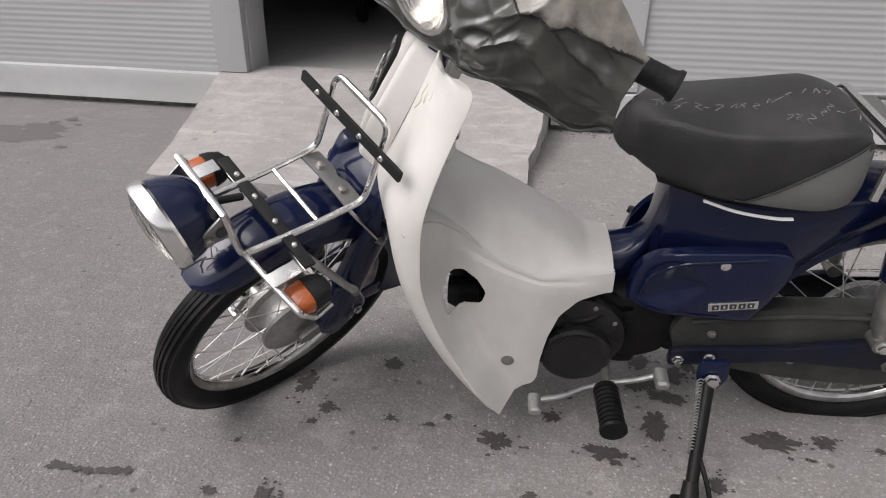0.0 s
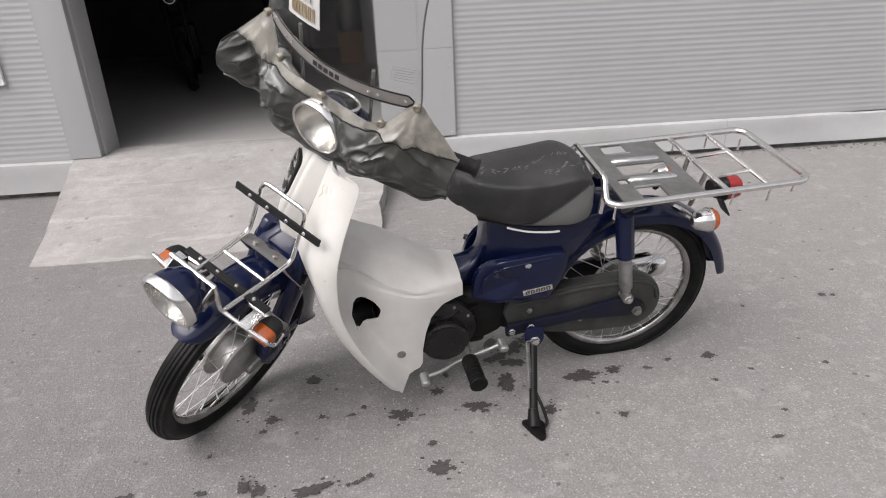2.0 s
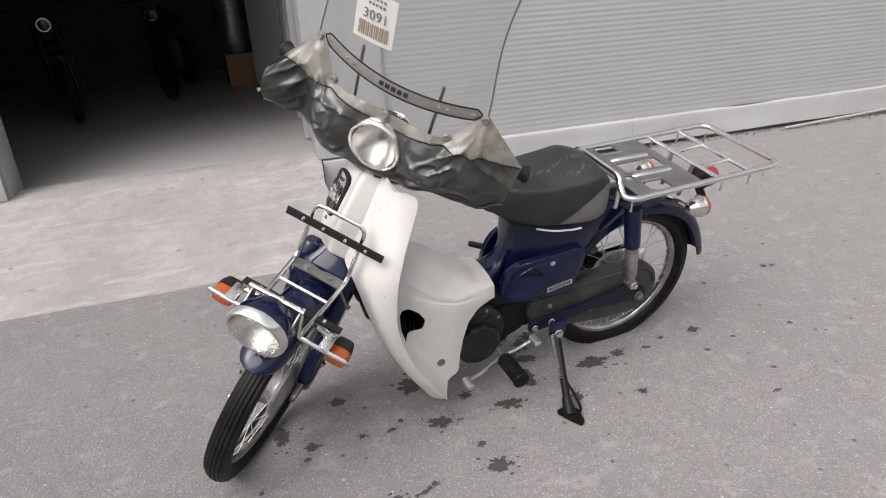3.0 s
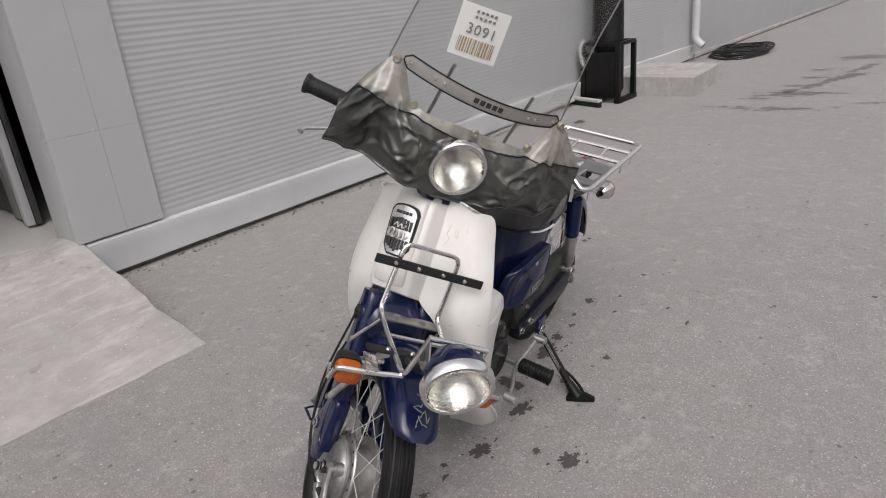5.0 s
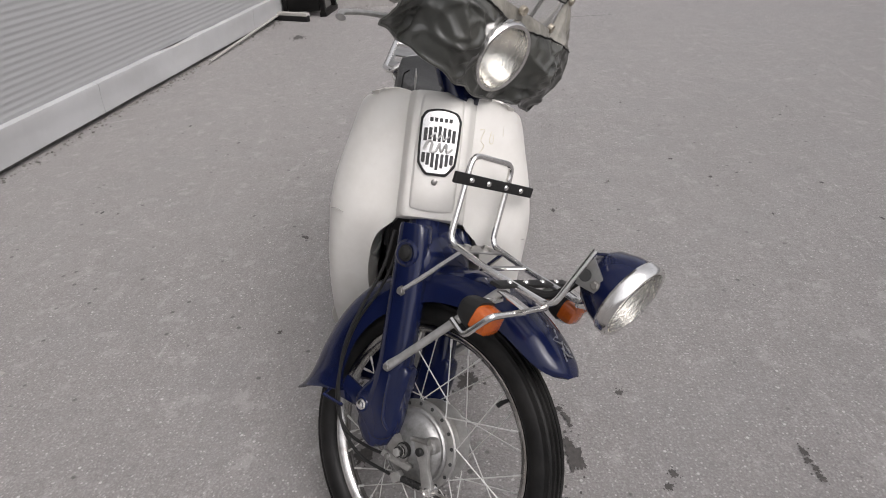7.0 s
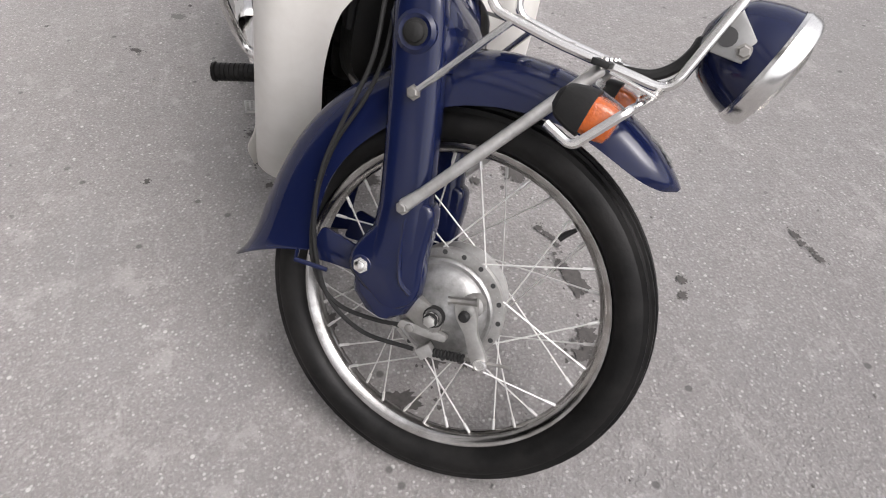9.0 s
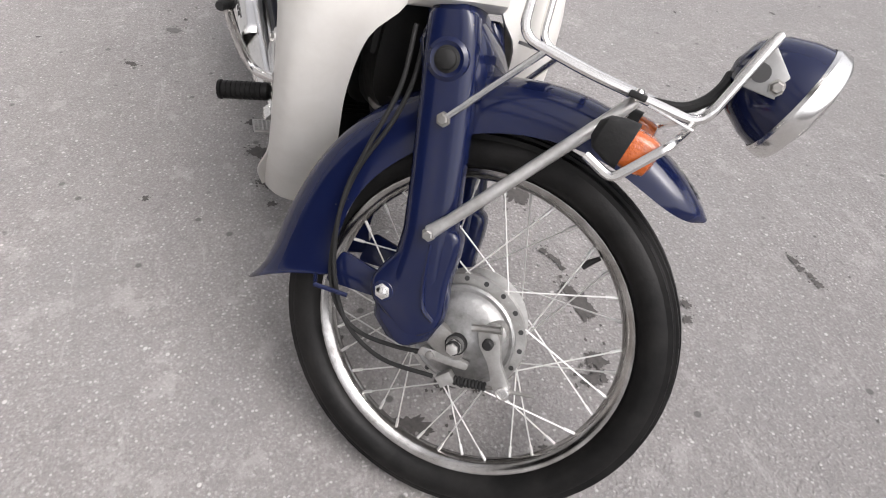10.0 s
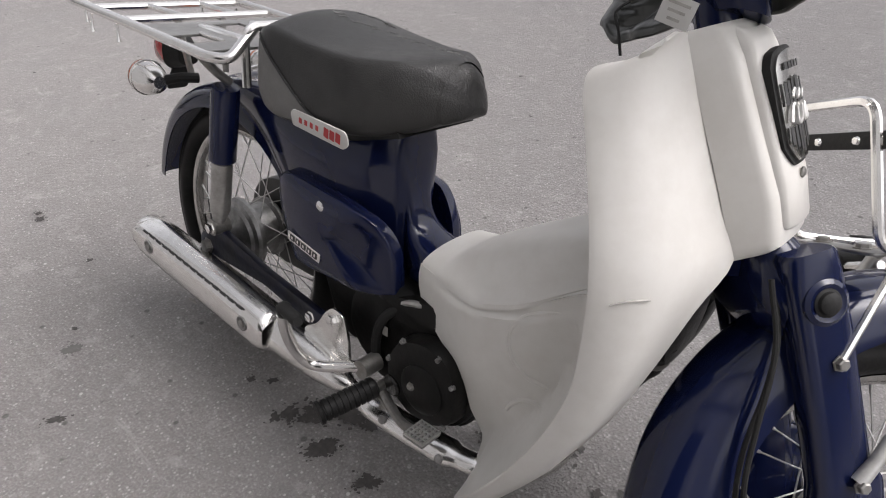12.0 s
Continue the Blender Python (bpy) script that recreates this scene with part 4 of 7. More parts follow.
def cover_ring(z, back, xb, wb=0.065, squeeze=1.0):
    rise = 0.45 * min(1.0, max(0.0, (z - 0.76) / 0.08))
    xf = face_x(z + 0.045 * rise) + back
    half = [(xb, wb), (xf + 0.026, 0.0585 * squeeze), (xf + 0.021, 0.056 * squeeze), (xf + 0.017, 0.053 * squeeze), (xf + 0.0135, 0.044 * squeeze), (xf + 0.012, 0.030 * squeeze), (xf + 0.010, 0.0)]
    tilt = 0.62 * min(1.0, max(0.0, (0.72 - z) / 0.07))
    half = [(x, y, z + (tilt + rise) * max(0.0, xb - x)) for x, y in half]
    return [V((x, -y, h)) for x, y, h in half] + [V((x, y, h)) for x, y, h in reversed(half[:-1])]


rings = [cover_ring(z, b, xb, wb, sq) for z, b, xb, wb, sq in ((0.632, 0.006, -0.935, 0.0655, 0.99), (0.635, 0.001, -0.934, 0.066, 1.01), (0.645, 0.0, -0.930, 0.0665, 1.02), (0.70, 0.0, -0.902, 0.0665, 1.0), (0.78, 0.0, -0.860, 0.067, 0.98), (0.822, 0.0, -0.836, 0.067, 0.97), (0.846, 0.003, -0.824, 0.066, 0.95), (0.852, 0.010, -0.820, 0.062, 0.89))]
cover = part("front_cover", loft(rings, caps=True, loop=True), WHITE, shield, "cream front cover", 40)
rws = []
for z, lift, wide in ((0.674, 0.012, 0.036), (0.6755, 0.003, 0.0405), (0.680, 0.0, 0.0415), (0.72, 0.0, 0.0415), (0.78, 0.0, 0.041), (0.846, 0.0, 0.0385), (0.858, 0.003, 0.0365), (0.862, 0.012, 0.033)):
    xf = face_x(z) + lift
    rws.append([V((xf + dx + 0.002, y * wide, z)) for dx, y in ((0.014, -1.06), (0.006, -1.03), (0.001, -0.97), (-0.001, -0.9), (-0.005, -0.45), (-0.006, 0.0), (-0.005, 0.45), (-0.001, 0.9), (0.001, 0.97), (0.006, 1.03), (0.014, 1.06))])
part("raised_panel", sheet(rws, 0.003), WHITE, cover, sharp=50)
part("cover_screw", lathe([(0.006, 0), (0.006, 0.002), (0.003, 0.004)], toward((face_x(0.728) - 0.004, 0, 0.728), (-0.95, 0, 0.26)), 14), STEEL, cover)
# emblem: curved chrome shield with black slots and a pale mark across it
EM = Matrix.Translation((face_x(0.793) - 0.007, 0.0, 0.793)) @ Matrix(((0, 0.446, -0.895, 0), (-1, 0, 0, 0), (0, 0.895, 0.446, 0), (0, 0, 0, 1)))


def shield_plate(k, thick, lift):
    """A shield outline, bowed across its width."""
    rws = []
    for i in range(17):
        u = -1 + 2 * i / 16
        lo = -0.058 + 0.020 * max(0.0, (abs(u) - 0.50) / 0.50) ** 1.4
        hi = 0.058 - 0.008 * abs(u) ** 2 - 0.010 * max(0.0, (abs(u) - 0.72) / 0.28) ** 2
        rws.append([EM @ V((u * k * (0.0345 + 0.003 * min(0, y) / 0.058 * abs(u)), y * (1 + (k - 1) * 0.6), lift - 3.6 * (u * 0.0345) ** 2)) for y in (lo, lo * 0.6 + hi * 0.4, lo * 0.25 + hi * 0.75, hi)])
    return sheet(rws, thick)


emb = part("emblem", shield_plate(1.10, 0.009, 0.003), RUBBER, cover, "chrome and black shield emblem")
part("emblem_face", shield_plate(0.97, 0.004, 0.0065), CHROME, emb, sharp=60)


def on_emblem(x, y, up):
    return EM @ V((x, y, 0.0082 + up - 3.6 * x * x))


for i in range(7):
    x = -0.0264 + i * 0.0088
    for y0, y1 in ((0.001, 0.029 - 0.0016 * abs(i - 3)), (-0.051 + 0.004 * abs(i - 3), -0.021)):
        part("slot", sheet([[on_emblem(x + dx, y, 0.0004) for dx in (-0.0029, 0.0029)] for y in (y0, y1)], 0.0006), INK, emb)
for i in range(5):
    x = -0.018 + i * 0.009
    part("mark", sheet([[on_emblem(x + dx, y, 0.0004) for dx in (-0.003, 0.003)] for y in (0.037, 0.044)], 0.0006), INK, emb)
mk_line = smooth([on_emblem(x, y, 0.0015) for x, y in ((-0.027, -0.016), (-0.020, 0.000), (-0.012, -0.002), (-0.014, -0.018), (-0.004, -0.016), (0.002, -0.002), (0.006, -0.018), (0.014, -0.002), (0.017, -0.018), (0.026, -0.010))], 5)
part("mark", tube(mk_line, 0.0024, 6), STAY, emb)
mk_line = smooth([on_emblem(x, y, 0.0012) for x, y in ((-0.016, 0.008), (-0.008, 0.016), (-0.004, 0.006), (0.004, 0.014), (0.008, 0.005), (0.018, 0.012))], 5)
part("mark", tube(mk_line, 0.0017, 6), STAY, emb)

# crayon number on the left wing
def wing_point(u, v):
    """u along the wing from the cover to its edge, v down it."""
    k = v * (len(outer) - 1)
    a = int(k)
    o, i = outer[a].lerp(outer[min(a + 1, len(outer) - 1)], k - a), inner[a].lerp(inner[min(a + 1, len(inner) - 1)], k - a)
    p = i.lerp(o, u) + V((-0.8, 0.6, 0.0)) * (0.020 * math.sin(math.pi * u ** 1.5) + 0.0002)
    return V((p.x, -p.y, p.z))
STROKES = {"3": [(0, 1), (0.6, 1), (0.25, 0.55), (0.7, 0.3), (0.1, 0)], "6": [(0.6, 1), (0.15, 0.5), (0.1, 0.1), (0.5, 0.05), (0.55, 0.4), (0.12, 0.4)], "9": [(0.6, 0.7), (0.2, 0.6), (0.25, 0.95), (0.6, 0.9), (0.5, 0.0)], "7": [(0.05, 0.95), (0.65, 0.95), (0.25, 0)], "5": [(0.65, 1), (0.2, 0.95), (0.15, 0.55), (0.6, 0.45), (0.5, 0.05), (0.1, 0.05)]}
for n, ch in enumerate("36975"):
    pts = [wing_point(0.10 + 0.155 * (n + 0.8 * a) , 0.250 - 0.026 * n - 0.075 * b) for a, b in STROKES[ch]]
    part("crayon_digit", tube(smooth(pts, 5), 0.0017, 6, flat=0.4), CHALK, shield, "faint yellow crayon digit")

# engine
eng = part("engine", box((0.22, 0.17, 0.20), Matrix.Translation((-0.53, 0.0, 0.285)), 0.03, seg=3), BLACK, bike, "black painted horizontal engine with oily dirt", 45)
bm = lathe([(0.104, 0), (0.104, 0.016), (0.098, 0.027), (0.086, 0.032), (0.04, 0.034), (0.001, 0.034)], toward((-0.560, -0.080, 0.284), (0, -1, 0)), 40)
cap = part("flywheel_cover", bm, ENAMEL, eng, "glossy black engine side cover")
part("cover_cap", lathe([(0.072, 0), (0.072, 0.012), (0.069, 0.021), (0.063, 0.025), (0.057, 0.022), (0.050, 0.018), (0.02, 0.017), (0.001, 0.017)], toward((-0.556, -0.110, 0.256), (0, -1, 0)), 36), ENAMEL, cap, "glossy black round cap")
part("cover_ridge", tube(smooth([(-0.590, -0.112, 0.345), (-0.56, -0.114, 0.336), (-0.535, -0.114, 0.342), (-0.515, -0.112, 0.356)], 5), 0.005, 8), BLACK, cap)
for x, z in ((-0.528, 0.366), (-0.487, 0.330)):
    part("bolt", bolt((x, -0.106, z), (0, -1, 0), 0.0055, 0.006), STEEL, cap)
bm = plate([(-0.50, 0.20), (-0.40, 0.22), (-0.36, 0.27), (-0.37, 0.345), (-0.44, 0.36), (-0.50, 0.385), (-0.60, 0.40), (-0.645, 0.36), (-0.66, 0.26), (-0.63, 0.19), (-0.56, 0.17)], 0.17, side_frame(0.0), 0.012, round_to=0.03)
part("crankcase", bm, BLACK, eng, sharp=45)
sc = part("sprocket_cover", plate([(-0.475, 0.222), (-0.42, 0.220), (-0.375, 0.242), (-0.372, 0.30), (-0.40, 0.330), (-0.45, 0.345), (-0.475, 0.34)], 0.03, side_frame(-0.072), 0.008, round_to=0.02), BLACK, eng, sharp=45)
bm = plate([(-0.640, 0.225), (-0.600, 0.196), (-0.545, 0.192), (-0.505, 0.215), (-0.488, 0.262), (-0.505, 0.318), (-0.560, 0.348), (-0.618, 0.340), (-0.645, 0.290)], 0.055, side_frame(0.092), 0.018, round_to=0.04)
clutch = part("clutch_cover", bm, BLACK, eng, sharp=45)
part("clutch_dome", lathe([(0.046, -0.006), (0.043, 0.004), (0.034, 0.008), (0.016, 0.009), (0.001, 0.009)], toward((-0.575, 0.118, 0.262), (0, 1, 0)), 30), BLACK, clutch)
part("filler_cap", lathe([(0.020, -0.006), (0.020, 0.008), (0.016, 0.011), (0.001, 0.011)], toward((-0.512, 0.112, 0.232), (0.15, 1, -0.1)), 20), ENAMEL, clutch)
part("adjuster_nut", bolt((-0.559, 0.126, 0.264), (0, 1, 0), 0.006, 0.005), STEEL, clutch)
for x, z in ((-0.632, 0.30), (-0.624, 0.215), (-0.52, 0.215), (-0.498, 0.28), (-0.525, 0.328), (-0.60, 0.334)):
    part("bolt", bolt((x, 0.114, z), (0, 1, 0), 0.0045, 0.006), GRIMY, clutch)
part("cable_joint", tube(smooth([(-0.545, 0.070, 0.372), (-0.525, 0.080, 0.380), (-0.505, 0.082, 0.376), (-0.48, 0.078, 0.362)], 5), 0.006, 8), ALU, eng)
part("breather_hose", tube(smooth([(-0.48, 0.075, 0.355), (-0.452, 0.088, 0.32), (-0.44, 0.090, 0.27), (-0.445, 0.086, 0.22)], 5), 0.009, 10), RUBBER, eng)
part("sticker", box((0.026, 0.018, 0.001), Matrix.Translation((-0.452, 0.0885, 0.300)) @ pose(0, 0, 0, 90), 0.0), STEEL, eng)
# cylinder, carburettor and pipes seen behind the front wheel
part("cylinder", lathe([(0.045, 0), (0.045, 0.13), (0.03, 0.16)], toward((-0.66, 0, 0.30), (-1, 0, 0)), 20), BLACK, eng)
for i in range(7):
    part("fin", box((0.006, 0.125, 0.115), Matrix.Translation((-0.675 - i * 0.013, 0, 0.30)), 0.002, seg=1), BLACK, eng)
part("carburettor", lathe([(0.022, 0), (0.026, 0.01), (0.026, 0.05), (0.020, 0.056), (0.028, 0.06), (0.028, 0.09), (0.012, 0.10)], Matrix.Translation((-0.80, 0.045, 0.42)), 20), BLACK, eng)
part("air_duct", tube(smooth([(-0.80, 0.04, 0.47), (-0.83, 0.03, 0.53), (-0.83, 0.01, 0.60)], 5), 0.024, 12), RUBBER, eng)
part("main_tube", tube([(-0.88, 0, 0.535), (-0.74, 0, 0.435), (-0.56, 0, 0.40)], 0.034, 16), BLACK, bike)
part("air_cleaner", loft([[V((x, a, z + b)) for a, b in rounded(w, h, 20, 3.2)] for x, z, w, h in ((-0.905, 0.54, 0.045, 0.06), (-0.900, 0.54, 0.066, 0.085), (-0.86, 0.525, 0.070, 0.095), (-0.83, 0.51, 0.068, 0.09), (-0.825, 0.51, 0.05, 0.07))]), BLACK, bike, "black plastic air cleaner box")
part("intake_boot", tube(smooth([(-0.88, 0.034, 0.49), (-0.862, 0.024, 0.43), (-0.832, 0.022, 0.38), (-0.79, 0.02, 0.345)], 5), [0.026] * 5 + [0.022] * 5 + [0.026] * 6, 14), RUBBER, bike)
part("hose_band", lathe([(0.0275, -0.006), (0.0285, 0), (0.0275, 0.006)], toward((-0.873, 0.030, 0.463), (0.28, -0.15, -1)), 18), STEEL, bike)
part("horn", lathe([(0.01, -0.03), (0.036, -0.022), (0.040, 0), (0.034, 0.004), (0.001, 0.006)], toward((-0.895, -0.078, 0.47), (-1, 0, -0.2)), 24), BLACK, bike)
part("wiring_box", box((0.05, 0.07, 0.06), Matrix.Translation((-0.865, 0.04, 0.565)), 0.008), RUBBER, bike)
part("shield_back", sheet([[V((x, y, z)) for y in (-0.075, -0.03, 0.03, 0.075)] for x, z in ((-0.860, 0.575), (-0.845, 0.68), (-0.822, 0.77), (-0.816, 0.800))], 0.003), WHITE, shield)

# chain case, swing arm, shock absorbers
case = [(-0.375, 0.30), (-0.36, 0.352), (-0.16, 0.376), (-0.03, 0.381), (0.05, 0.382), (0.108, 0.350), (0.132, 0.295), (0.126, 0.235), (0.088, 0.192), (0.04, 0.180), (-0.08, 0.184), (-0.20, 0.198), (-0.35, 0.235)]
cc = part("chain_case", plate(case, 0.045, side_frame(-0.073), 0.010, round_to=0.03), CASE, bike, "grey steel chain case with grime", 45)
part("swage", tube(smooth([(-0.34, -0.0965, 0.335), (-0.16, -0.0965, 0.360), (-0.02, -0.0965, 0.366), (0.05, -0.0965, 0.364), (0.098, -0.0965, 0.335), (0.115, -0.0965, 0.292)], 6), 0.005, 8), CASE, cc)
for x, z in ((-0.295, 0.305), (-0.13, 0.246), (0.05, 0.245)):
    part("bolt", bolt((x, -0.096, z), (0, -1, 0), 0.007), STEEL, cc)
for sg in (-1, 1):
    arm = part("swing_arm", plate([(-0.37, 0.225), (-0.37, 0.268), (-0.15, 0.290), (-0.01, 0.318), (0.020, 0.316), (0.075, 0.284), (0.078, 0.250), (0.03, 0.246), (-0.15, 0.256)], 0.016, side_frame(sg * 0.106), 0.004, round_to=0.015), GRIMY_BLUE, bike, "greasy navy swing arm")
    part("axle_nut", bolt((0.046, sg * 0.114, 0.264), (0, sg, 0), 0.013, 0.012), STEEL, arm)
    for x in (-0.352, -0.293):
        part("bolt", bolt((x, sg * 0.114, 0.246 + 0.01 * (x > -0.3)), (0, sg, 0), 0.009, 0.008), CHROME, arm)
    top, low = V((-0.052, sg * 0.112, 0.622)), V((0.001, sg * 0.112, 0.327))
    sh = part("shock_absorber", lathe([(0.024, 0.0), (0.026, 0.01), (0.026, 0.145), (0.022, 0.150)], toward(top, low - top), 20), BLUE, bike, "rear shock absorber with navy sleeve")
    part("lower_tube", lathe([(0.020, 0.14), (0.020, 0.262), (0.016, 0.27), (0.012, 0.29)], toward(top, low - top), 20), ALU, sh)
    part("eye", lathe([(0.017, -0.018), (0.017, 0.018), (0.010, 0.019)], toward(low, (0, sg, 0)), 18), STEEL, sh)
    part("nut", bolt(low + V((0, sg * 0.018, 0)), (0, sg, 0), 0.010, 0.010), CHROME, sh)

# rear carrier: tube frame, slotted plate
RZ = 0.690
loop = bend([(-0.122, -0.095, 0.735), (-0.132, -0.150, RZ), (-0.105, -0.172, RZ), (0.428, -0.168, RZ + 0.013), (0.452, -0.145, RZ + 0.014), (0.452, 0.145, RZ + 0.014), (0.428, 0.168, RZ + 0.013), (-0.105, 0.172, RZ), (-0.132, 0.150, RZ), (-0.122, 0.095, 0.735)], 0.045)
rack = part("rear_carrier", tube(loop, 0.0092, 12), CHROME, bike, "chrome tube luggage carrier with slotted plate")
hole = lambda x0, x1, y0, y1: [(x0, y0), (x1, y0), (x1, y1), (x0, y1)]
bm = plate([(-0.090, -0.164), (0.150, -0.162), (0.150, 0.162), (-0.090, 0.164)], 0.005, Matrix.Translation((0, 0, RZ + 0.004)), 0.001,
           holes=[hole(-0.030, 0.042, -0.156, -0.100), hole(-0.030, 0.118, -0.030, 0.030), hole(-0.060, -0.034, -0.076, -0.050), hole(-0.030, 0.042, 0.100, 0.156)])
part("plate", bm, ZINC, rack, "dull steel plate with slots")
for y in (-0.098, 0.098):
    part("slot_lip", tube([(-0.032, y, RZ + 0.007), (0.044, y, RZ + 0.007)], 0.003, 8), CHROME, rack)
for y in (-0.056, 0.056):
    part("rib", tube([(-0.030, y, RZ + 0.005), (-0.022, y, RZ + 0.006), (0.106, y, RZ + 0.006), (0.116, y, RZ + 0.005)], [0.004, 0.011, 0.011, 0.004], 10, flat=0.6), CHROME, rack)
part("hoop", tube(bend([(-0.128, -0.118, 0.64), (-0.124, -0.116, 0.738), (-0.124, 0.116, 0.738), (-0.128, 0.118, 0.64)], 0.03), 0.008, 10), CHROME, rack)
for x in (0.208, 0.332):
    part("cross_tube", tube([(x, -0.168, RZ + 0.025 * x), (x, 0.168, RZ + 0.025 * x)], 0.0075, 10), CHROME, rack)
for y in (-0.072, 0.048):
    part("long_tube", tube([(0.208, y - 0.012, RZ + 0.005), (0.332, y, RZ + 0.008)], 0.0065, 10), CHROME, rack)
for x, y in ((-0.115, -0.172), (0.335, -0.166), (0.432, -0.135), (0.335, 0.166), (0.432, 0.135), (0.225, 0.166), (0.225, -0.166)):
    part("hook", tube([(x, y, RZ - 0.004), (x, y, RZ - 0.034), (x, y, RZ - 0.038)], [0.003, 0.003, 0.0045], 8), CHROME, rack)
for sg in (-1, 1):
    part("stay", tube(bend([(-0.055, sg * 0.105, 0.63), (-0.055, sg * 0.135, 0.655), (-0.055, sg * 0.165, RZ)], 0.02), 0.008, 10), STEEL, rack)
    part("stay", tube([(0.19, sg * 0.04, 0.58), (0.21, sg * 0.05, RZ)], 0.007, 8), STEEL, rack)

# tail lamp and rear indicators
tl = part("tail_lamp", loft([[V((x, a, 0.605 + b)) for a, b in rounded(w, h, 20, 3)] for x, w, h in ((0.270, 0.024, 0.022), (0.290, 0.030, 0.030), (0.308, 0.036, 0.036), (0.312, 0.038, 0.038))]), BLACK, bike, "tail lamp with red lens")
part("lens", loft([[V((x, a, 0.606 + b)) for a, b in rounded(w, h, 20, 3)] for x, w, h in ((0.312, 0.038, 0.037), (0.336, 0.037, 0.035), (0.356, 0.033, 0.030), (0.364, 0.022, 0.018))]), RED, tl, "red lens")
part("plate_bracket", plate([(-0.035, -0.02), (0.035, -0.02), (0.035, 0.03), (-0.035, 0.03)], 0.003, toward((0.325, 0, 0.545), (0.8, 0, 0.5)) @ pose(0, 0, 0, 0, 0, 90), 0.0, round_to=0.01), RUBBER, tl)
for sg in (-1, 1):
    c = V((0.178, sg * 0.135, 0.588))
    ind = part("indicator", lathe([(0.012, -0.035), (0.024, -0.024), (0.031, -0.006), (0.033, 0.006), (0.034, 0.014)], toward(c, (1, 0, 0)), 24), CHROME, bike, "round chrome indicator with amber lens")
    part("lens", lathe([(0.033, 0.014), (0.033, 0.026), (0.026, 0.036), (0.010, 0.040), (0.001, 0.0405)], toward(c, (1, 0, 0)), 24), AMBER, ind, "amber lens")
    part("stalk", tube(smooth([(0.13, sg * 0.06, 0.592), (0.14, sg * 0.095, 0.594), (0.15, sg * 0.115, 0.590), c + V((-0.012, 0, 0))], 5), 0.010, 10), RUBBER if sg > 0 else CHROME, ind)
    part("lens_rim", lathe([(0.035, 0.010), (0.036, 0.013), (0.035, 0.016)], toward(c, (1, 0, 0)), 24), CHROME, ind)

# exhaust along the right side
ex = part("exhaust", tube(smooth([(-0.80, 0.02, 0.28), (-0.79, 0.05, 0.225), (-0.755, 0.080, 0.192), (-0.70, 0.100, 0.178), (-0.60, 0.112, 0.166), (-0.48, 0.120, 0.170), (-0.38, 0.125, 0.178), (-0.28, 0.130, 0.190)], 6), 0.0155, 14), CHROME, bike, "dull chrome exhaust pipe and silencer")
mf = lathe([(0.016, -0.10), (0.024, -0.08), (0.033, -0.03), (0.038, 0.05), (0.041, 0.13), (0.042, 0.20), (0.042, 0.52), (0.036, 0.575), (0.022, 0.595), (0.012, 0.595)], toward((-0.320, 0.128, 0.186), (0.615, 0.014, 0.046)), 28)
muf = part("silencer", mf, CHROME, ex)
GA, GB = V((-0.232, 0.134, 0.202)), V((0.238, 0.142, 0.238))
gr = []
for f, s, out in ((0.0, 0.62, 0.90), (0.012, 0.80, 0.97), (0.035, 0.92, 1.0), (0.30, 1.0, 1.0), (0.70, 1.0, 1.0), (0.93, 0.88, 1.0), (0.975, 0.62, 0.98), (1.0, 0.34, 0.92)):
    base = GA.lerp(GB, f)
    row = [base + V((0, y * out, z * s)) for y, z in ((0.012, 0.047), (0.026, 0.045), (0.040, 0.038), (0.0475, 0.029), (0.050, 0.018), (0.0505, 0.0), (0.050, -0.018), (0.0475, -0.030), (0.040, -0.038), (0.028, -0.043))]
    gr.append(row)
hg = part("heat_guard", sheet(gr, 0.003), CHROME, ex, "chrome heat guard with slots", sharp=40)
for f in (0.115, 0.83):
    p = GA.lerp(GB, f)
    part("screw_well", lathe([(0.014, -0.004), (0.015, 0.0005), (0.012, 0.001), (0.009, -0.001)], toward(p + V((0, 0.0515, 0.006)), (0, 1, 0)), 18), GRIMY, hg)
    part("screw", lathe([(0.008, -0.003), (0.008, 0.001), (0.005, 0.003)], toward(p + V((0, 0.0515, 0.006)), (0, 1, 0)), 12), STEEL, hg)
for i in range(14):
    p = GA.lerp(GB, 0.14 + 0.055 * i)
    part("slot", box((0.019, 0.001, 0.005), Matrix.Translation(p + V((0, 0.0465, 0.0355))) @ pose(0, 0, 0, 42, -4, 0), 0.0), INK, hg)
part("clip", tube(bend([GA.lerp(GB, 0.46) + V((0, 0.052, -0.030)), GA.lerp(GB, 0.50) + V((0, 0.053, -0.036)), GA.lerp(GB, 0.46) + V((0, 0.048, -0.042))], 0.004), 0.002, 6), STEEL, hg)
part("bracket", plate([(-0.415, 0.205), (-0.30, 0.205), (-0.285, 0.235), (-0.325, 0.262), (-0.345, 0.296), (-0.365, 0.316), (-0.392, 0.312), (-0.405, 0.28)], 0.006, side_frame(0.122), 0.001, round_to=0.015), CHROME, ex, "bright pressed silencer bracket")
part("bolt", bolt((-0.371, 0.126, 0.294), (0, 1, 0), 0.010, 0.009), CHROME, ex)
part("bolt_collar", lathe([(0.017, -0.004), (0.017, 0.001), (0.013, 0.002)], toward((-0.371, 0.124, 0.294), (0, 1, 0)), 20), CHROME, ex)
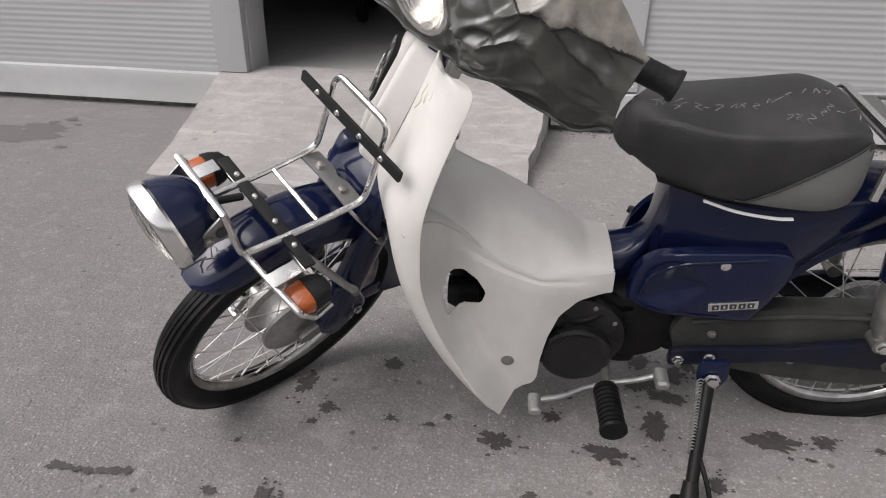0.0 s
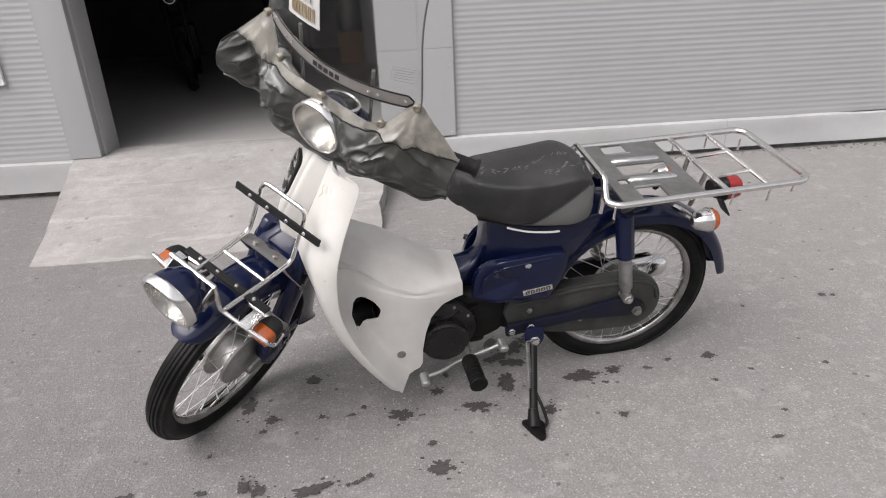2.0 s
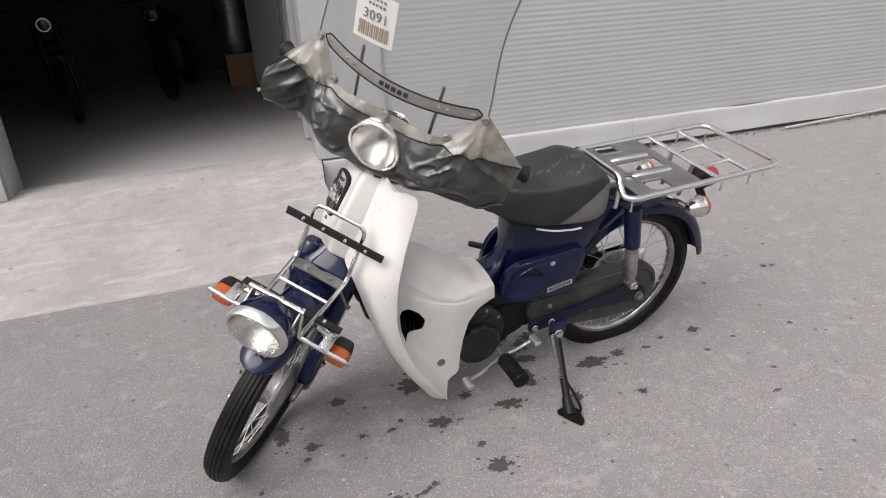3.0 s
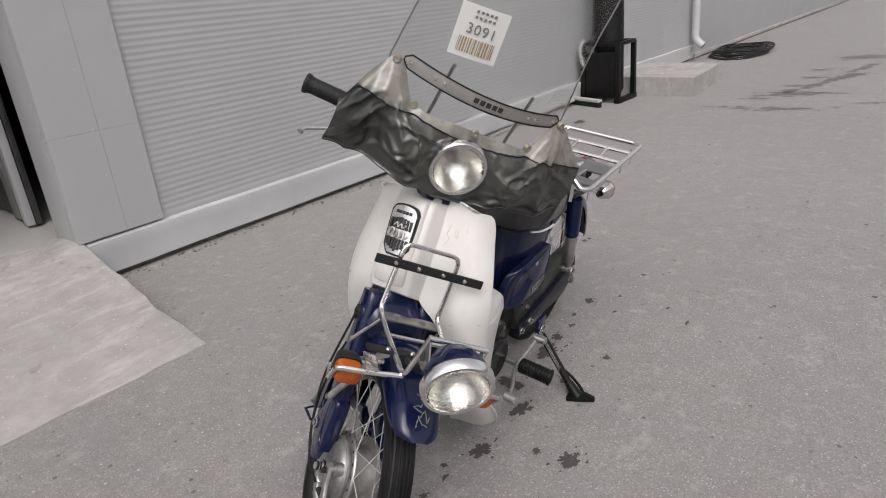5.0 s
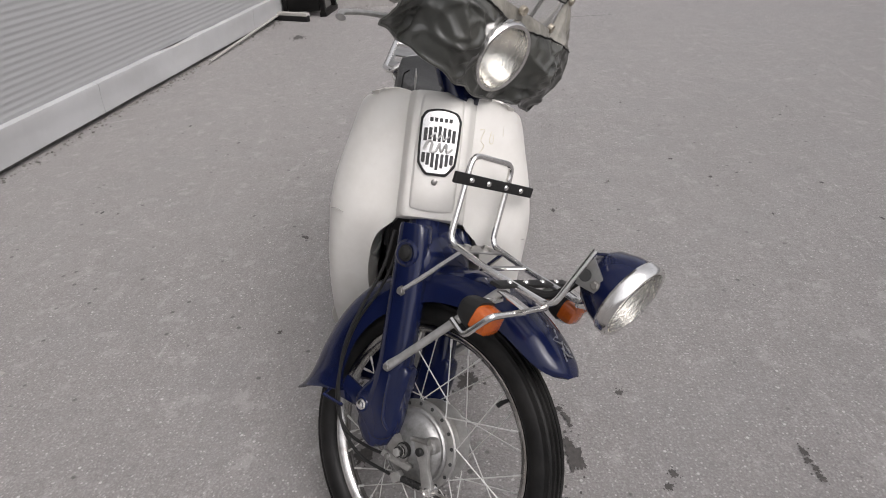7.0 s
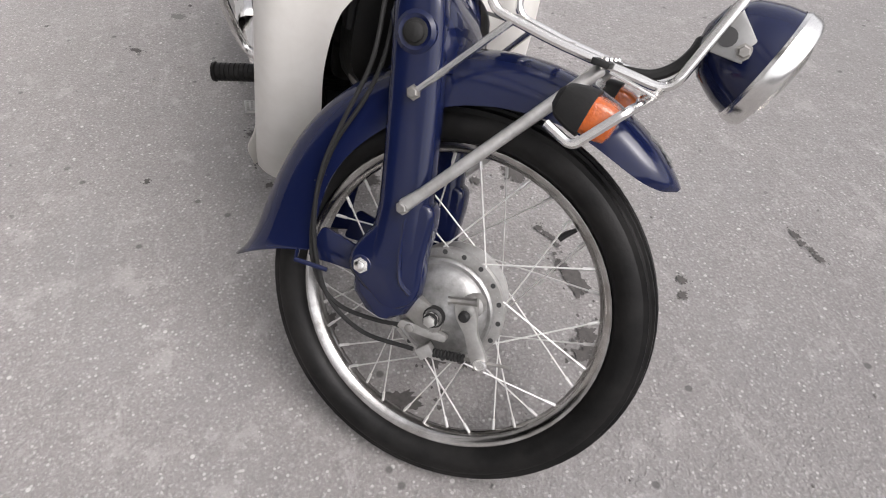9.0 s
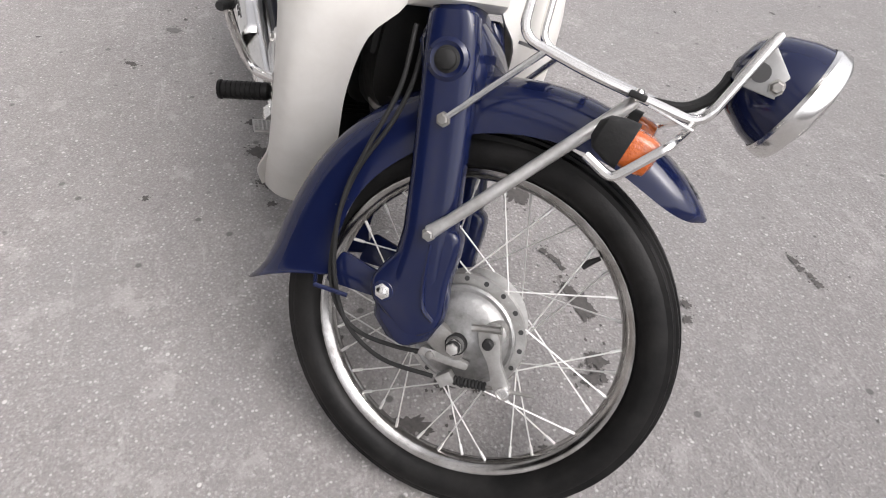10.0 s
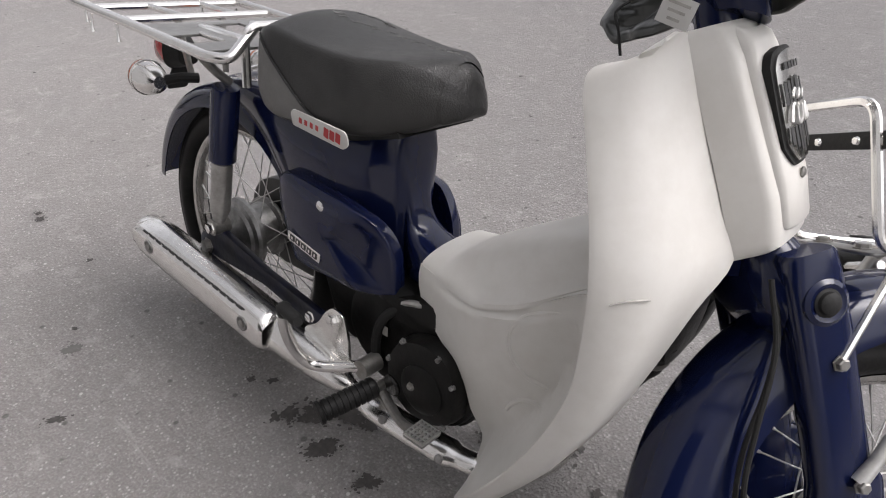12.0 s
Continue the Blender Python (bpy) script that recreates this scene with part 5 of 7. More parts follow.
# kick starter, brake pedal
kick = part("kick_starter", tube(smooth([(-0.445, 0.118, 0.232), (-0.412, 0.136, 0.222), (-0.375, 0.150, 0.208), (-0.352, 0.168, 0.214), (-0.343, 0.190, 0.250), (-0.348, 0.210, 0.300), (-0.358, 0.222, 0.342)], 6), 0.0105, 12), CHROME, bike, "chrome kick starter lever")
part("pedal", tube([(-0.352, 0.216, 0.346), (-0.362, 0.220, 0.350), (-0.364, 0.221, 0.351), (-0.414, 0.238, 0.366), (-0.422, 0.241, 0.368)], [0.013, 0.013, 0.0105, 0.0105, 0.008], 12), RUBBER, kick)
part("boss", lathe([(0.017, -0.02), (0.017, 0.02)], toward((-0.447, 0.112, 0.233), (0, 1, 0)), 16), STEEL, kick)
br = part("brake_pedal", tube(smooth([(-0.47, 0.105, 0.200), (-0.52, 0.128, 0.200), (-0.565, 0.150, 0.208), (-0.61, 0.164, 0.226)], 5), 0.008, 10), STEEL, bike, "steel brake pedal with grid pad")
PM = Matrix.Translation((-0.622, 0.165, 0.230)) @ pose(0, 0, 0, 0, 3, 0)
part("pad", box((0.040, 0.042, 0.005), PM, 0.002), GRIMY, br)
for i in range(6):
    part("tooth_bar", box((0.0028, 0.042, 0.004), PM @ Matrix.Translation((-0.0185 + i * 0.0074, 0, 0.0045)), 0.0), STAY, br)
    part("tooth_bar", box((0.040, 0.0028, 0.004), PM @ Matrix.Translation((0, -0.0195 + i * 0.0078, 0.0045)), 0.0), STAY, br)

# foot pegs
for sg in (-1, 1):
    a, b = (V((-0.500, -0.184, 0.232)), V((-0.494, -0.288, 0.228))) if sg < 0 else (V((-0.498, 0.142, 0.236)), V((-0.466, 0.240, 0.214)))
    prof = [(0.012, 0.0), (0.0175, 0.004)]
    for i in range(9):
        h = 0.008 + i * 0.0098
        prof += [(0.0185, h), (0.0185, h + 0.0062), (0.0165, h + 0.0068), (0.0165, h + 0.0093)]
    prof += [(0.0205, 0.098), (0.0195, 0.104), (0.001, 0.105)]
    prof = [(r * (1.3 if sg < 0 else 1.0), h) for r, h in prof]
    pg = part("foot_peg", lathe(prof, toward(a, b - a), 18), TYRE, bike, "ribbed black rubber foot peg")
    part("peg_bar", tube([(-0.47, sg * 0.05, 0.20), (-0.49, sg * 0.11, 0.222), (-0.494, sg * 0.170, 0.226)], 0.009, 10), STEEL, pg)
# gear pedal, left
gp = part("gear_pedal", tube(smooth([(-0.632, -0.215, 0.214), (-0.585, -0.205, 0.218), (-0.54, -0.185, 0.222), (-0.50, -0.178, 0.232), (-0.45, -0.185, 0.255), (-0.408, -0.19, 0.278)], 6), 0.0058, 10), GRIMY, bike, "heel and toe gear pedal")
for p in ((-0.635, -0.222, 0.214), (-0.405, -0.198, 0.281)):
    part("toe_pad", loft([[V((p[0], p[1] + t, p[2])) + V((a, 0, b)) for a, b in rounded(0.013 * s, 0.011 * s, 14)] for t, s in ((-0.024, 0.6), (-0.020, 1), (0.016, 1), (0.02, 0.6))]), ALU, gp)
# side stand
st = part("side_stand", tube([(-0.297, -0.150, 0.238), (-0.304, -0.18, 0.215), (-0.326, -0.275, 0.130), (-0.337, -0.325, 0.085)], [0.014, 0.013, 0.012, 0.012], 12), BLACK, bike, "black steel side stand with spring")
part("foot", plate([(-0.372, -0.315), (-0.322, -0.312), (-0.306, -0.340), (-0.322, -0.398), (-0.338, -0.404), (-0.356, -0.365)], 0.014, Matrix.Translation((0, 0, 0.009)) @ pose(0, 0, 0, -11.5), 0.004, round_to=0.012), BLACK, st)
part("heel", tube([(-0.334, -0.300, 0.112), (-0.338, -0.328, 0.086), (-0.340, -0.340, 0.078)], [0.014, 0.019, 0.021], 12), BLACK, st)
part("foot_rod", tube(smooth([(-0.322, -0.255, 0.150), (-0.308, -0.300, 0.118), (-0.300, -0.332, 0.086), (-0.312, -0.346, 0.080)], 5), 0.005, 8), BLACK, st)
part("bracket", plate([(-0.325, 0.29), (-0.27, 0.29), (-0.265, 0.245), (-0.28, 0.215), (-0.31, 0.215), (-0.325, 0.245)], 0.01, side_frame(-0.155), 0.002, round_to=0.012), BLUE, st)
part("bolt", bolt((-0.296, -0.162, 0.244), (0, -1, 0), 0.013, 0.011), CHROME, st)
sp = [V((-0.318, -0.165, 0.245)).lerp(V((-0.335, -0.262, 0.148)), k / 160) + V((0.006 * math.cos(k * 0.9), 0.0, 0.006 * math.sin(k * 0.9))) for k in range(161)]
part("spring", tube(sp, 0.0014, 5), GRIMY, st)


# frame bracket behind the engine, pipe cover, lock, tag and hook
part("frame_bracket", plate([(-0.43, 0.39), (-0.25, 0.39), (-0.27, 0.32), (-0.31, 0.235), (-0.36, 0.215), (-0.40, 0.25)], 0.13, side_frame(0.0), 0.008, round_to=0.02), BLACK, bike)
part("inner_fender", fender(REAR, [(205, 0.300, 0.045, 0.03), (185, 0.300, 0.048, 0.03), (165, 0.302, 0.050, 0.03)]), BLACK, bike, sharp=60)
pc = part("pipe_cover", tube(smooth([(-0.715, 0.098, 0.180), (-0.68, 0.108, 0.176), (-0.62, 0.114, 0.170), (-0.55, 0.120, 0.168), (-0.49, 0.124, 0.170), (-0.46, 0.126, 0.172)], 5), [0.017] * 3 + [0.021] * 5 + [0.027] * 15 + [0.025] * 2 + [0.018], 16, flat=0.8), CHROME, ex, "chrome heat cover on the front pipe")
for x, y, z in ((-0.640, 0.139, 0.176), (-0.520, 0.146, 0.180)):
    part("rivet", lathe([(0.008, 0), (0.007, 0.003), (0.003, 0.004)], toward((x, y, z), (0, 1, 0.3)), 12), GRIMY, ex)
lock = part("steering_lock", lathe([(0.015, -0.02), (0.015, 0.006), (0.012, 0.010), (0.009, 0.011), (0.001, 0.011)], toward((-0.806, -0.096, 0.722), (0.8, -0.5, 0.25)), 20), CHROME, shield, "small chrome lock barrel")
part("tunnel_boss", lathe([(0.042, -0.03), (0.040, 0.0), (0.030, 0.012), (0.001, 0.014)], toward((-0.825, -0.066, 0.690), (0.9, -0.3, 0.25)), 24), WHITE, shield)
TG = Matrix.Translation((-0.806, 0.054, 0.868)) @ pose(0, 0, 0, 90, -12, 8)
tg = part("paper_label", box((0.036, 0.030, 0.001), TG, 0.0003), PAPER, bike, "white paper label with faint marks")
for k in range(3):
    part("mark", box((0.024 - 0.005 * k, 0.003, 0.0006), TG @ Matrix.Translation((0.0, 0.008 - 0.008 * k, -0.0008)), 0.0), SCUFF, tg)
part("cable_hook", tube(smooth([(-0.760, 0.070, 0.872), (-0.752, 0.080, 0.860), (-0.760, 0.081, 0.842), (-0.768, 0.081, 0.818)], 5), 0.0016, 6), RUBBER, bike)


# ---- fork, front wheel, lamps, bars: drawn straight ahead, then turned on the steering lock ----
def forked(name, b, mat, label="", sharp=35):
    return part(name, b, mat, bike, label, sharp, STEER)


front = wheel("front_wheel", FRONT, STEER, [(0.02, -0.050), (0.036, -0.046), (0.060, -0.040), (0.078, -0.036), (0.080, -0.028), (0.062, -0.022), (0.060, 0.0), (0.070, 0.018), (0.087, 0.022), (0.088, 0.026), (0.086, 0.0295), (0.074, 0.0305), (0.02, 0.033)], 0.080, "wire-spoked front wheel with chrome rim")
for k in range(18):
    t = 2 * math.pi * k / 18
    part("flange_hole", lathe([(0.0036, 0), (0.0036, 0.001)], toward(FRONT + V((0.0805 * math.cos(t), 0.0298, 0.0805 * math.sin(t))), (0, 1, 0)), 10), INK, front)
part("valve", tube([FRONT + V((-0.087, 0, 0.192)), FRONT + V((-0.079, 0, 0.178)), FRONT + V((-0.0755, 0, 0.168))], [0.003, 0.0045, 0.0045], 8), RUBBER, front)
# brake plate on the right of the hub
bp = forked("brake_plate", lathe([(0.072, 0.031), (0.074, 0.034), (0.074, 0.040), (0.071, 0.043), (0.066, 0.042), (0.064, 0.047), (0.056, 0.054), (0.040, 0.059), (0.030, 0.060), (0.020, 0.066), (0.014, 0.067), (0.012, 0.078), (0.001, 0.078)], toward(FRONT, (0, 1, 0)), 40), GRIMY, "grimy cast aluminium brake plate", 30)
part("axle_collar", lathe([(0.015, 0.066), (0.015, 0.074), (0.010, 0.075), (0.010, 0.088), (0.006, 0.090)], toward(FRONT, (0, 1, 0)), 20), RUBBER, bp)
part("axle_nut", bolt(FRONT + V((0, 0.082, 0)), (0, 1, 0), 0.0085, 0.010), STAY, bp)
part("cam_boss", lathe([(0.017, 0.045), (0.016, 0.060), (0.011, 0.062), (0.010, 0.078), (0.004, 0.080)], toward(FRONT + V((-0.034, 0, 0.040)), (0, 1, 0)), 20), ALU, bp)
part("brake_arm", plate([(-1.200, 0.324), (-1.221, 0.339), (-1.236, 0.326), (-1.250, 0.304), (-1.279, 0.282), (-1.284, 0.270), (-1.272, 0.262), (-1.259, 0.268), (-1.236, 0.293), (-1.214, 0.306)], 0.009, side_frame(0.074), 0.002, round_to=0.006), ALU, bp, "cast aluminium brake arm")
part("arm_clamp_bolt", tube([(-1.193, 0.078, 0.322), (-1.197, 0.078, 0.325), (-1.222, 0.078, 0.341), (-1.226, 0.078, 0.344)], [0.0062, 0.0050, 0.0050, 0.0062], 8), STEEL, bp)
part("cam", lathe([(0.0075, -0.01), (0.0075, 0.010), (0.005, 0.012)], toward((-1.222, 0.076, 0.318), (0, 1, 0)), 14), RUBBER, bp)
part("trunnion", lathe([(0.0095, -0.010), (0.0095, 0.012), (0.007, 0.0125), (0.007, 0.011)], toward((-1.276, 0.070, 0.271), (0, 1, 0)), 16), CHROME, bp)
part("cable_stop", plate([(-1.152, 0.238), (-1.152, 0.252), (-1.196, 0.268), (-1.218, 0.272), (-1.220, 0.262), (-1.195, 0.252)], 0.010, side_frame(0.068), 0.002, round_to=0.004), ALU, bp)
part("stop_screw", lathe([(0.006, 0), (0.006, 0.003), (0.003, 0.004)], toward((-1.168, 0.073, 0.249), (0, 1, 0)), 12), STEEL, bp)
part("cable_clamp", box((0.018, 0.014, 0.024), Matrix.Translation((-1.204, 0.066, 0.231)) @ pose(0, 0, 0, 0, -28, 0), 0.003), ALU, bp)
for k in range(9):
    f = k / 8
    p = V((-1.216, 0.066, 0.237)).lerp(V((-1.252, 0.068, 0.257)), f)
    part("boot_ring", lathe([(0.0050, -0.0024), (0.0066, -0.001), (0.0066, 0.001), (0.0050, 0.0024)], toward(p, (-0.036, 0.002, 0.020)), 10), RUBBER, bp)
part("adjuster_rod", tube([(-1.250, 0.068, 0.256), (-1.312, 0.070, 0.291)], 0.0024, 6), STEEL, bp)

FEN = [(117, 0.349, 0.018, 0.006), (114.5, 0.351, 0.040, 0.022), (110, 0.353, 0.052, 0.036), (103, 0.355, 0.057, 0.046), (92, 0.356, 0.058, 0.053), (80, 0.355, 0.058, 0.062), (62, 0.348, 0.058, 0.070), (42, 0.336, 0.058, 0.078), (22, 0.325, 0.059, 0.085), (4, 0.316, 0.059, 0.098), (-9, 0.316, 0.060, 0.112), (-16, 0.322, 0.062, 0.122), (-21, 0.334, 0.064, 0.130), (-24.5, 0.352, 0.066, 0.136)]
fen = forked("front_fender", fender(FRONT, FEN, n=18, rake=13.0), BLUE, "navy front mudguard with flared tail", 60)
for sg in (-1, 1):
    # forked braces of the mudguard tail and the fork legs
    part("brace", plate([(-0.985, 0.29), (-0.985, 0.235), (-1.06, 0.262), (-1.085, 0.30)], 0.006, side_frame(sg * 0.056), 0.002, round_to=0.01), BLUE, fen)
    pts = [(-0.9575, 0.637, 0.026), (-0.960, 0.632, 0.031), (-0.974, 0.606, 0.034), (-1.005, 0.545, 0.035), (-1.045, 0.46, 0.035), (-1.075, 0.395, 0.036), (-1.092, 0.345, 0.040), (-1.102, 0.305, 0.052), (-1.115, 0.272, 0.050), (-1.128, 0.25, 0.032), (-1.132, 0.243, 0.012)]
    rings = []
    for x, z, h in pts:
        d = V((0.895, 0, -0.446)) if z > 0.33 else V((0.86, 0, -0.5))
        wide = 0.021 if z > 0.32 else 0.018
        rings.append([V((x, sg * 0.066, z)) + d * a + V((0, b, 0)) for a, b in rounded(h, wide, 18, 3.2)])
    leg = forked("fork_leg", loft(rings), BLUE, "navy pressed steel fork leg", 45)
    part("boot", plate([(-1.114, 0.417), (-1.126, 0.389), (-1.136, 0.348), (-1.155, 0.305), (-1.155, 0.281), (-1.137, 0.256), (-1.117, 0.251), (-1.092, 0.260), (-1.057, 0.270), (-1.043, 0.291), (-1.046, 0.32), (-1.055, 0.347), (-1.054, 0.37), (-1.042, 0.41)], 0.037, side_frame(sg * 0.066), 0.009, round_to=0.016), BLUE, leg, sharp=60)
    part("crease", tube(smooth([(-1.088, sg * 0.0845, 0.385), (-1.108, sg * 0.0848, 0.335), (-1.126, sg * 0.0848, 0.305), (-1.146, sg * 0.0835, 0.297)], 5), 0.0035, 8), BLUE, leg)
    part("pivot_boss", lathe([(0.016, -0.026), (0.017, -0.02), (0.017, 0.016), (0.014, 0.0195), (0.001, 0.0195)], toward((-1.068, sg * 0.066, 0.290), (0, sg, 0)), 24), BLUE, leg)
    part("pivot_bolt", bolt((-1.068, sg * 0.085, 0.290), (0, sg, 0), 0.0085, 0.007), CHROME, leg)
    part("link", plate([(-1.06, 0.275), (-1.06, 0.30), (-1.18, 0.295), (-1.205, 0.285), (-1.205, 0.262), (-1.18, 0.257)], 0.014, side_frame(sg * 0.066), 0.003, round_to=0.01), STEEL, leg)
    part("plug", lathe([(0.016, -0.002), (0.016, 0.002), (0.013, 0.003), (0.012, 0.007), (0.009, 0.009), (0.001, 0.0095)], toward((-0.984, sg * 0.087, 0.588), (0, sg, 0)), 24), RUBBER, leg)
    part("plug_collar", lathe([(0.029, -0.012), (0.026, 0.000), (0.021, 0.003), (0.016, 0.001)], toward((-0.984, sg * 0.087, 0.588), (0, sg, 0)), 24), BLUE, leg)
# crown over the mudguard
rings = []
for x, z, h, w in ((-0.915, 0.690, 0.018, 0.026), (-0.930, 0.655, 0.024, 0.034), (-0.952, 0.625, 0.036, 0.060), (-0.968, 0.604, 0.048, 0.078), (-0.990, 0.578, 0.052, 0.080), (-1.01, 0.550, 0.040, 0.070)):
    rings.append([V((x, 0, z)) + V((0.895, 0, -0.446)) * a + V((0, b, 0)) for a, b in rounded(h, w, 24, 3.0)])
forked("fork_crown", loft(rings), BLUE, "navy fork crown", 50)
forked("steering_stem", tube([(-0.94, 0, 0.60), (-0.82, 0, 0.90)], 0.026, 16), BLUE)
# cables down the right leg
for run in (((-0.935, 0.060, 0.60), (-0.955, 0.066, 0.54), (-0.958, 0.066, 0.48), (-0.950, 0.067, 0.405), (-0.959, 0.068, 0.333), (-0.987, 0.070, 0.262), (-1.022, 0.070, 0.222), (-1.067, 0.069, 0.208), (-1.123, 0.067, 0.224), (-1.166, 0.067, 0.248)),
            ((-0.925, 0.072, 0.60), (-0.948, 0.077, 0.527), (-0.950, 0.078, 0.44), (-0.953, 0.078, 0.377), (-0.969, 0.078, 0.319), (-1.000, 0.074, 0.257), (-1.049, 0.070, 0.207), (-1.115, 0.068, 0.195), (-1.188, 0.066, 0.221))):
    forked("control_cable", tube(smooth(run, 6), 0.0032, 8), RUBBER, "black control cable")
forked("cable_clip", tube([(-0.972, 0.066, 0.238), (-0.985, 0.092, 0.240), (-1.03, 0.084, 0.252)], 0.0035, 6), BLUE)

# front carrier
Y = 0.065
side = lambda sg: [(-0.992, sg * 0.068, 0.806), (-1.041, sg * 0.071, 0.655), (-1.13, sg * 0.068, 0.662), (-1.266, sg * 0.062, 0.682), (-1.273, sg * 0.062, 0.797)]
path = bend([*side(1)[::-1], *side(-1)], 0.022)
fr = forked("front_carrier", tube(path, 0.0058, 10, closed=True), CHROME, "chrome tube front carrier with black strips")
for x, z, hw in ((-1.021, 0.770, 0.132), (-1.190, 0.672, 0.130)):
    M = Matrix.Translation((x, -0.004, z)) @ pose(0, 0, 0, 0, 15 if x > -1.1 else -80, 0)
    s = part("strip", box((0.007, hw * 2, 0.020), M, 0.002), RUBBER, fr, "black strip with rivets")
    for k in (-0.085, -0.03, 0.03, 0.085):
        d = M.to_3x3() @ V((-1, 0, 0))
        for q in (1, -1):
            part("rivet", lathe([(0.0055, 0), (0.004, 0.003), (0.001, 0.004)], toward(M @ V((-0.0035 * q, k, 0)), d * q), 10), CHROME, s)
for x, z in ((-1.131, 0.662),):
    part("cross_tube", tube([(x, -Y, z), (x, Y, z)], 0.0045, 8), CHROME, fr)
zb = part("bracket", plate([(-0.018, -0.066), (0.018, -0.066), (0.020, -0.02), (0.012, 0.0), (0.020, 0.02), (0.018, 0.066), (-0.018, 0.066), (-0.016, 0.0)], 0.004, Matrix.Translation((-1.058, 0, 0.651)) @ pose(0, 0, 0, 0, 12, 0), 0.001, round_to=0.006), ZINC, fr, "zinc plate bracket")
for y in (-0.032, 0.032):
    part("bolt", bolt((-1.058, y, 0.653), (0.2, 0, 1), 0.008, 0.006), STEEL, zb)
for sg in (-1, 1):
    part("stay", tube([(-1.079, sg * 0.090, 0.400), (-1.092, sg * 0.092, 0.428), (-1.184, sg * 0.088, 0.648), (-1.190, sg * 0.075, 0.664)], [0.0095, 0.0078, 0.0078, 0.0075], 12), STAY, fr, "pale zinc stay")
    part("stay", tube([(-1.018, sg * 0.088, 0.527), (-1.074, sg * 0.070, 0.655)], 0.0045, 8), CHROME, fr)
    for p in ((-1.080, sg * 0.094, 0.398), (-1.018, sg * 0.088, 0.527)):
        part("bolt", bolt(p, (0, sg, 0), 0.0072, 0.007), STEEL, fr)
    c = V((-1.208, sg * 0.152, 0.627))
    d = V((-0.99, 0, 0.06)).normalized()
    ring = lambda w, h, t: [c + d * t + V((0.06 * b, a, 0.99 * b)) for a, b in rounded(w * 0.90, h * 0.92, 20, 3.8)]
    ind = forked("indicator", loft([ring(0.012, 0.010, -0.034), ring(0.023, 0.020, -0.027), ring(0.029, 0.026, -0.010), ring(0.031, 0.028, 0.004)]), RUBBER, "black indicator with amber lens")
    part("lens", loft([ring(0.030, 0.023, 0.004), ring(0.030, 0.023, 0.022), ring(0.027, 0.020, 0.031), ring(0.018, 0.012, 0.034)]), AMBER, ind, "amber lens")
    part("stalk", tube([(-1.188, sg * 0.075, 0.640), c + d * -0.02], 0.007, 8), CHROME, ind)
    part("guard", tube(bend([(-1.258, sg * 0.060, 0.676), (-1.252, sg * 0.120, 0.664), (-1.243, sg * 0.186, 0.652), (-1.217, sg * 0.178, 0.594), (-1.182, sg * 0.174, 0.599)], 0.010), 0.0052, 8), CHROME, ind)
    part("flat_bracket", box((0.052, 0.026, 0.003), Matrix.Translation((-1.230, sg * 0.122, 0.672)) @ pose(0, 0, 0, 0, 4, 0), 0.001), CHROME, ind, "bright flat bracket")

# lamp on the front carrier
def lamp(name, c, d, r, deep, label):
    M = toward(c, d)
    prof = [(r * 0.06, -deep), (r * 0.45, -deep * 0.93), (r * 0.76, -deep * 0.68), (r * 0.93, -deep * 0.35), (r, -0.008), (r, 0)]
    lm = forked(name, lathe(prof, M, 36, caps=False), BLUE, label)
    part("bezel", lathe([(r * 1.0, -0.012), (r * 1.05, -0.008), (r * 1.05, 0.006), (r * 0.99, 0.012), (r * 0.90, 0.011), (r * 0.90, 0.004)], M, 40, caps=False), CHROME, lm, "chrome bezel")
    part("reflector", lathe([(r * 0.90, 0.004), (r * 0.72, -0.022), (r * 0.42, -0.042), (r * 0.12, -0.050)], M, 36, caps=False), REFLECTOR, lm)
    part("bulb", lathe([(0.008, -0.05), (0.009, -0.035), (0.006, -0.026), (0.001, -0.024)], M, 14), STEEL, lm)
    b = lathe([(r * 0.91, 0.005), (r * 0.86, 0.013), (r * 0.6, 0.020), (r * 0.3, 0.023), (r * 0.01, 0.024)], M, 36, caps=False)
    bmesh.ops.recalc_face_normals(b, faces=b.faces)
    bmesh.ops.solidify(b, geom=b.faces[:], thickness=0.003)
    ob = part("lens", b, LENS, lm, "ribbed clear glass lens")
    ob.visible_shadow = False
    return lm, M


fog, M = lamp("carrier_lamp", V((-1.343, 0.0, 0.757)), V((-0.995, 0.0, -0.06)), 0.067, 0.086, "navy bullet lamp with chrome bezel on the front carrier")
for sg in (-1, 1):
    part("bracket", plate([(-1.266, 0.796), (-1.262, 0.736), (-1.300, 0.742), (-1.318, 0.746), (-1.316, 0.766)], 0.004, side_frame(sg * 0.0575), 0.001, round_to=0.008, holes=()), ZINC, fog)
    part("bolt", bolt((-1.304, sg * 0.060, 0.755), (0, sg, 0), 0.007, 0.005), STEEL, fog)
    part("bracket_hole", lathe([(0.0105, 0), (0.0105, 0.001)], toward((-1.281, sg * 0.0605, 0.759), (0, sg, 0)), 14), INK, fog)
part("wire", tube(smooth([(-1.262, 0.010, 0.745), (-1.262, 0.024, 0.728), (-1.255, 0.036, 0.706), (-1.238, 0.042, 0.686), (-1.205, 0.040, 0.672)], 5), 0.0068, 8), RUBBER, fog)
head, M = lamp("headlight", V((-0.888, 0.0, 0.967)), V((-0.985, 0, -0.05)), 0.066, 0.09, "round headlight with chrome bezel")

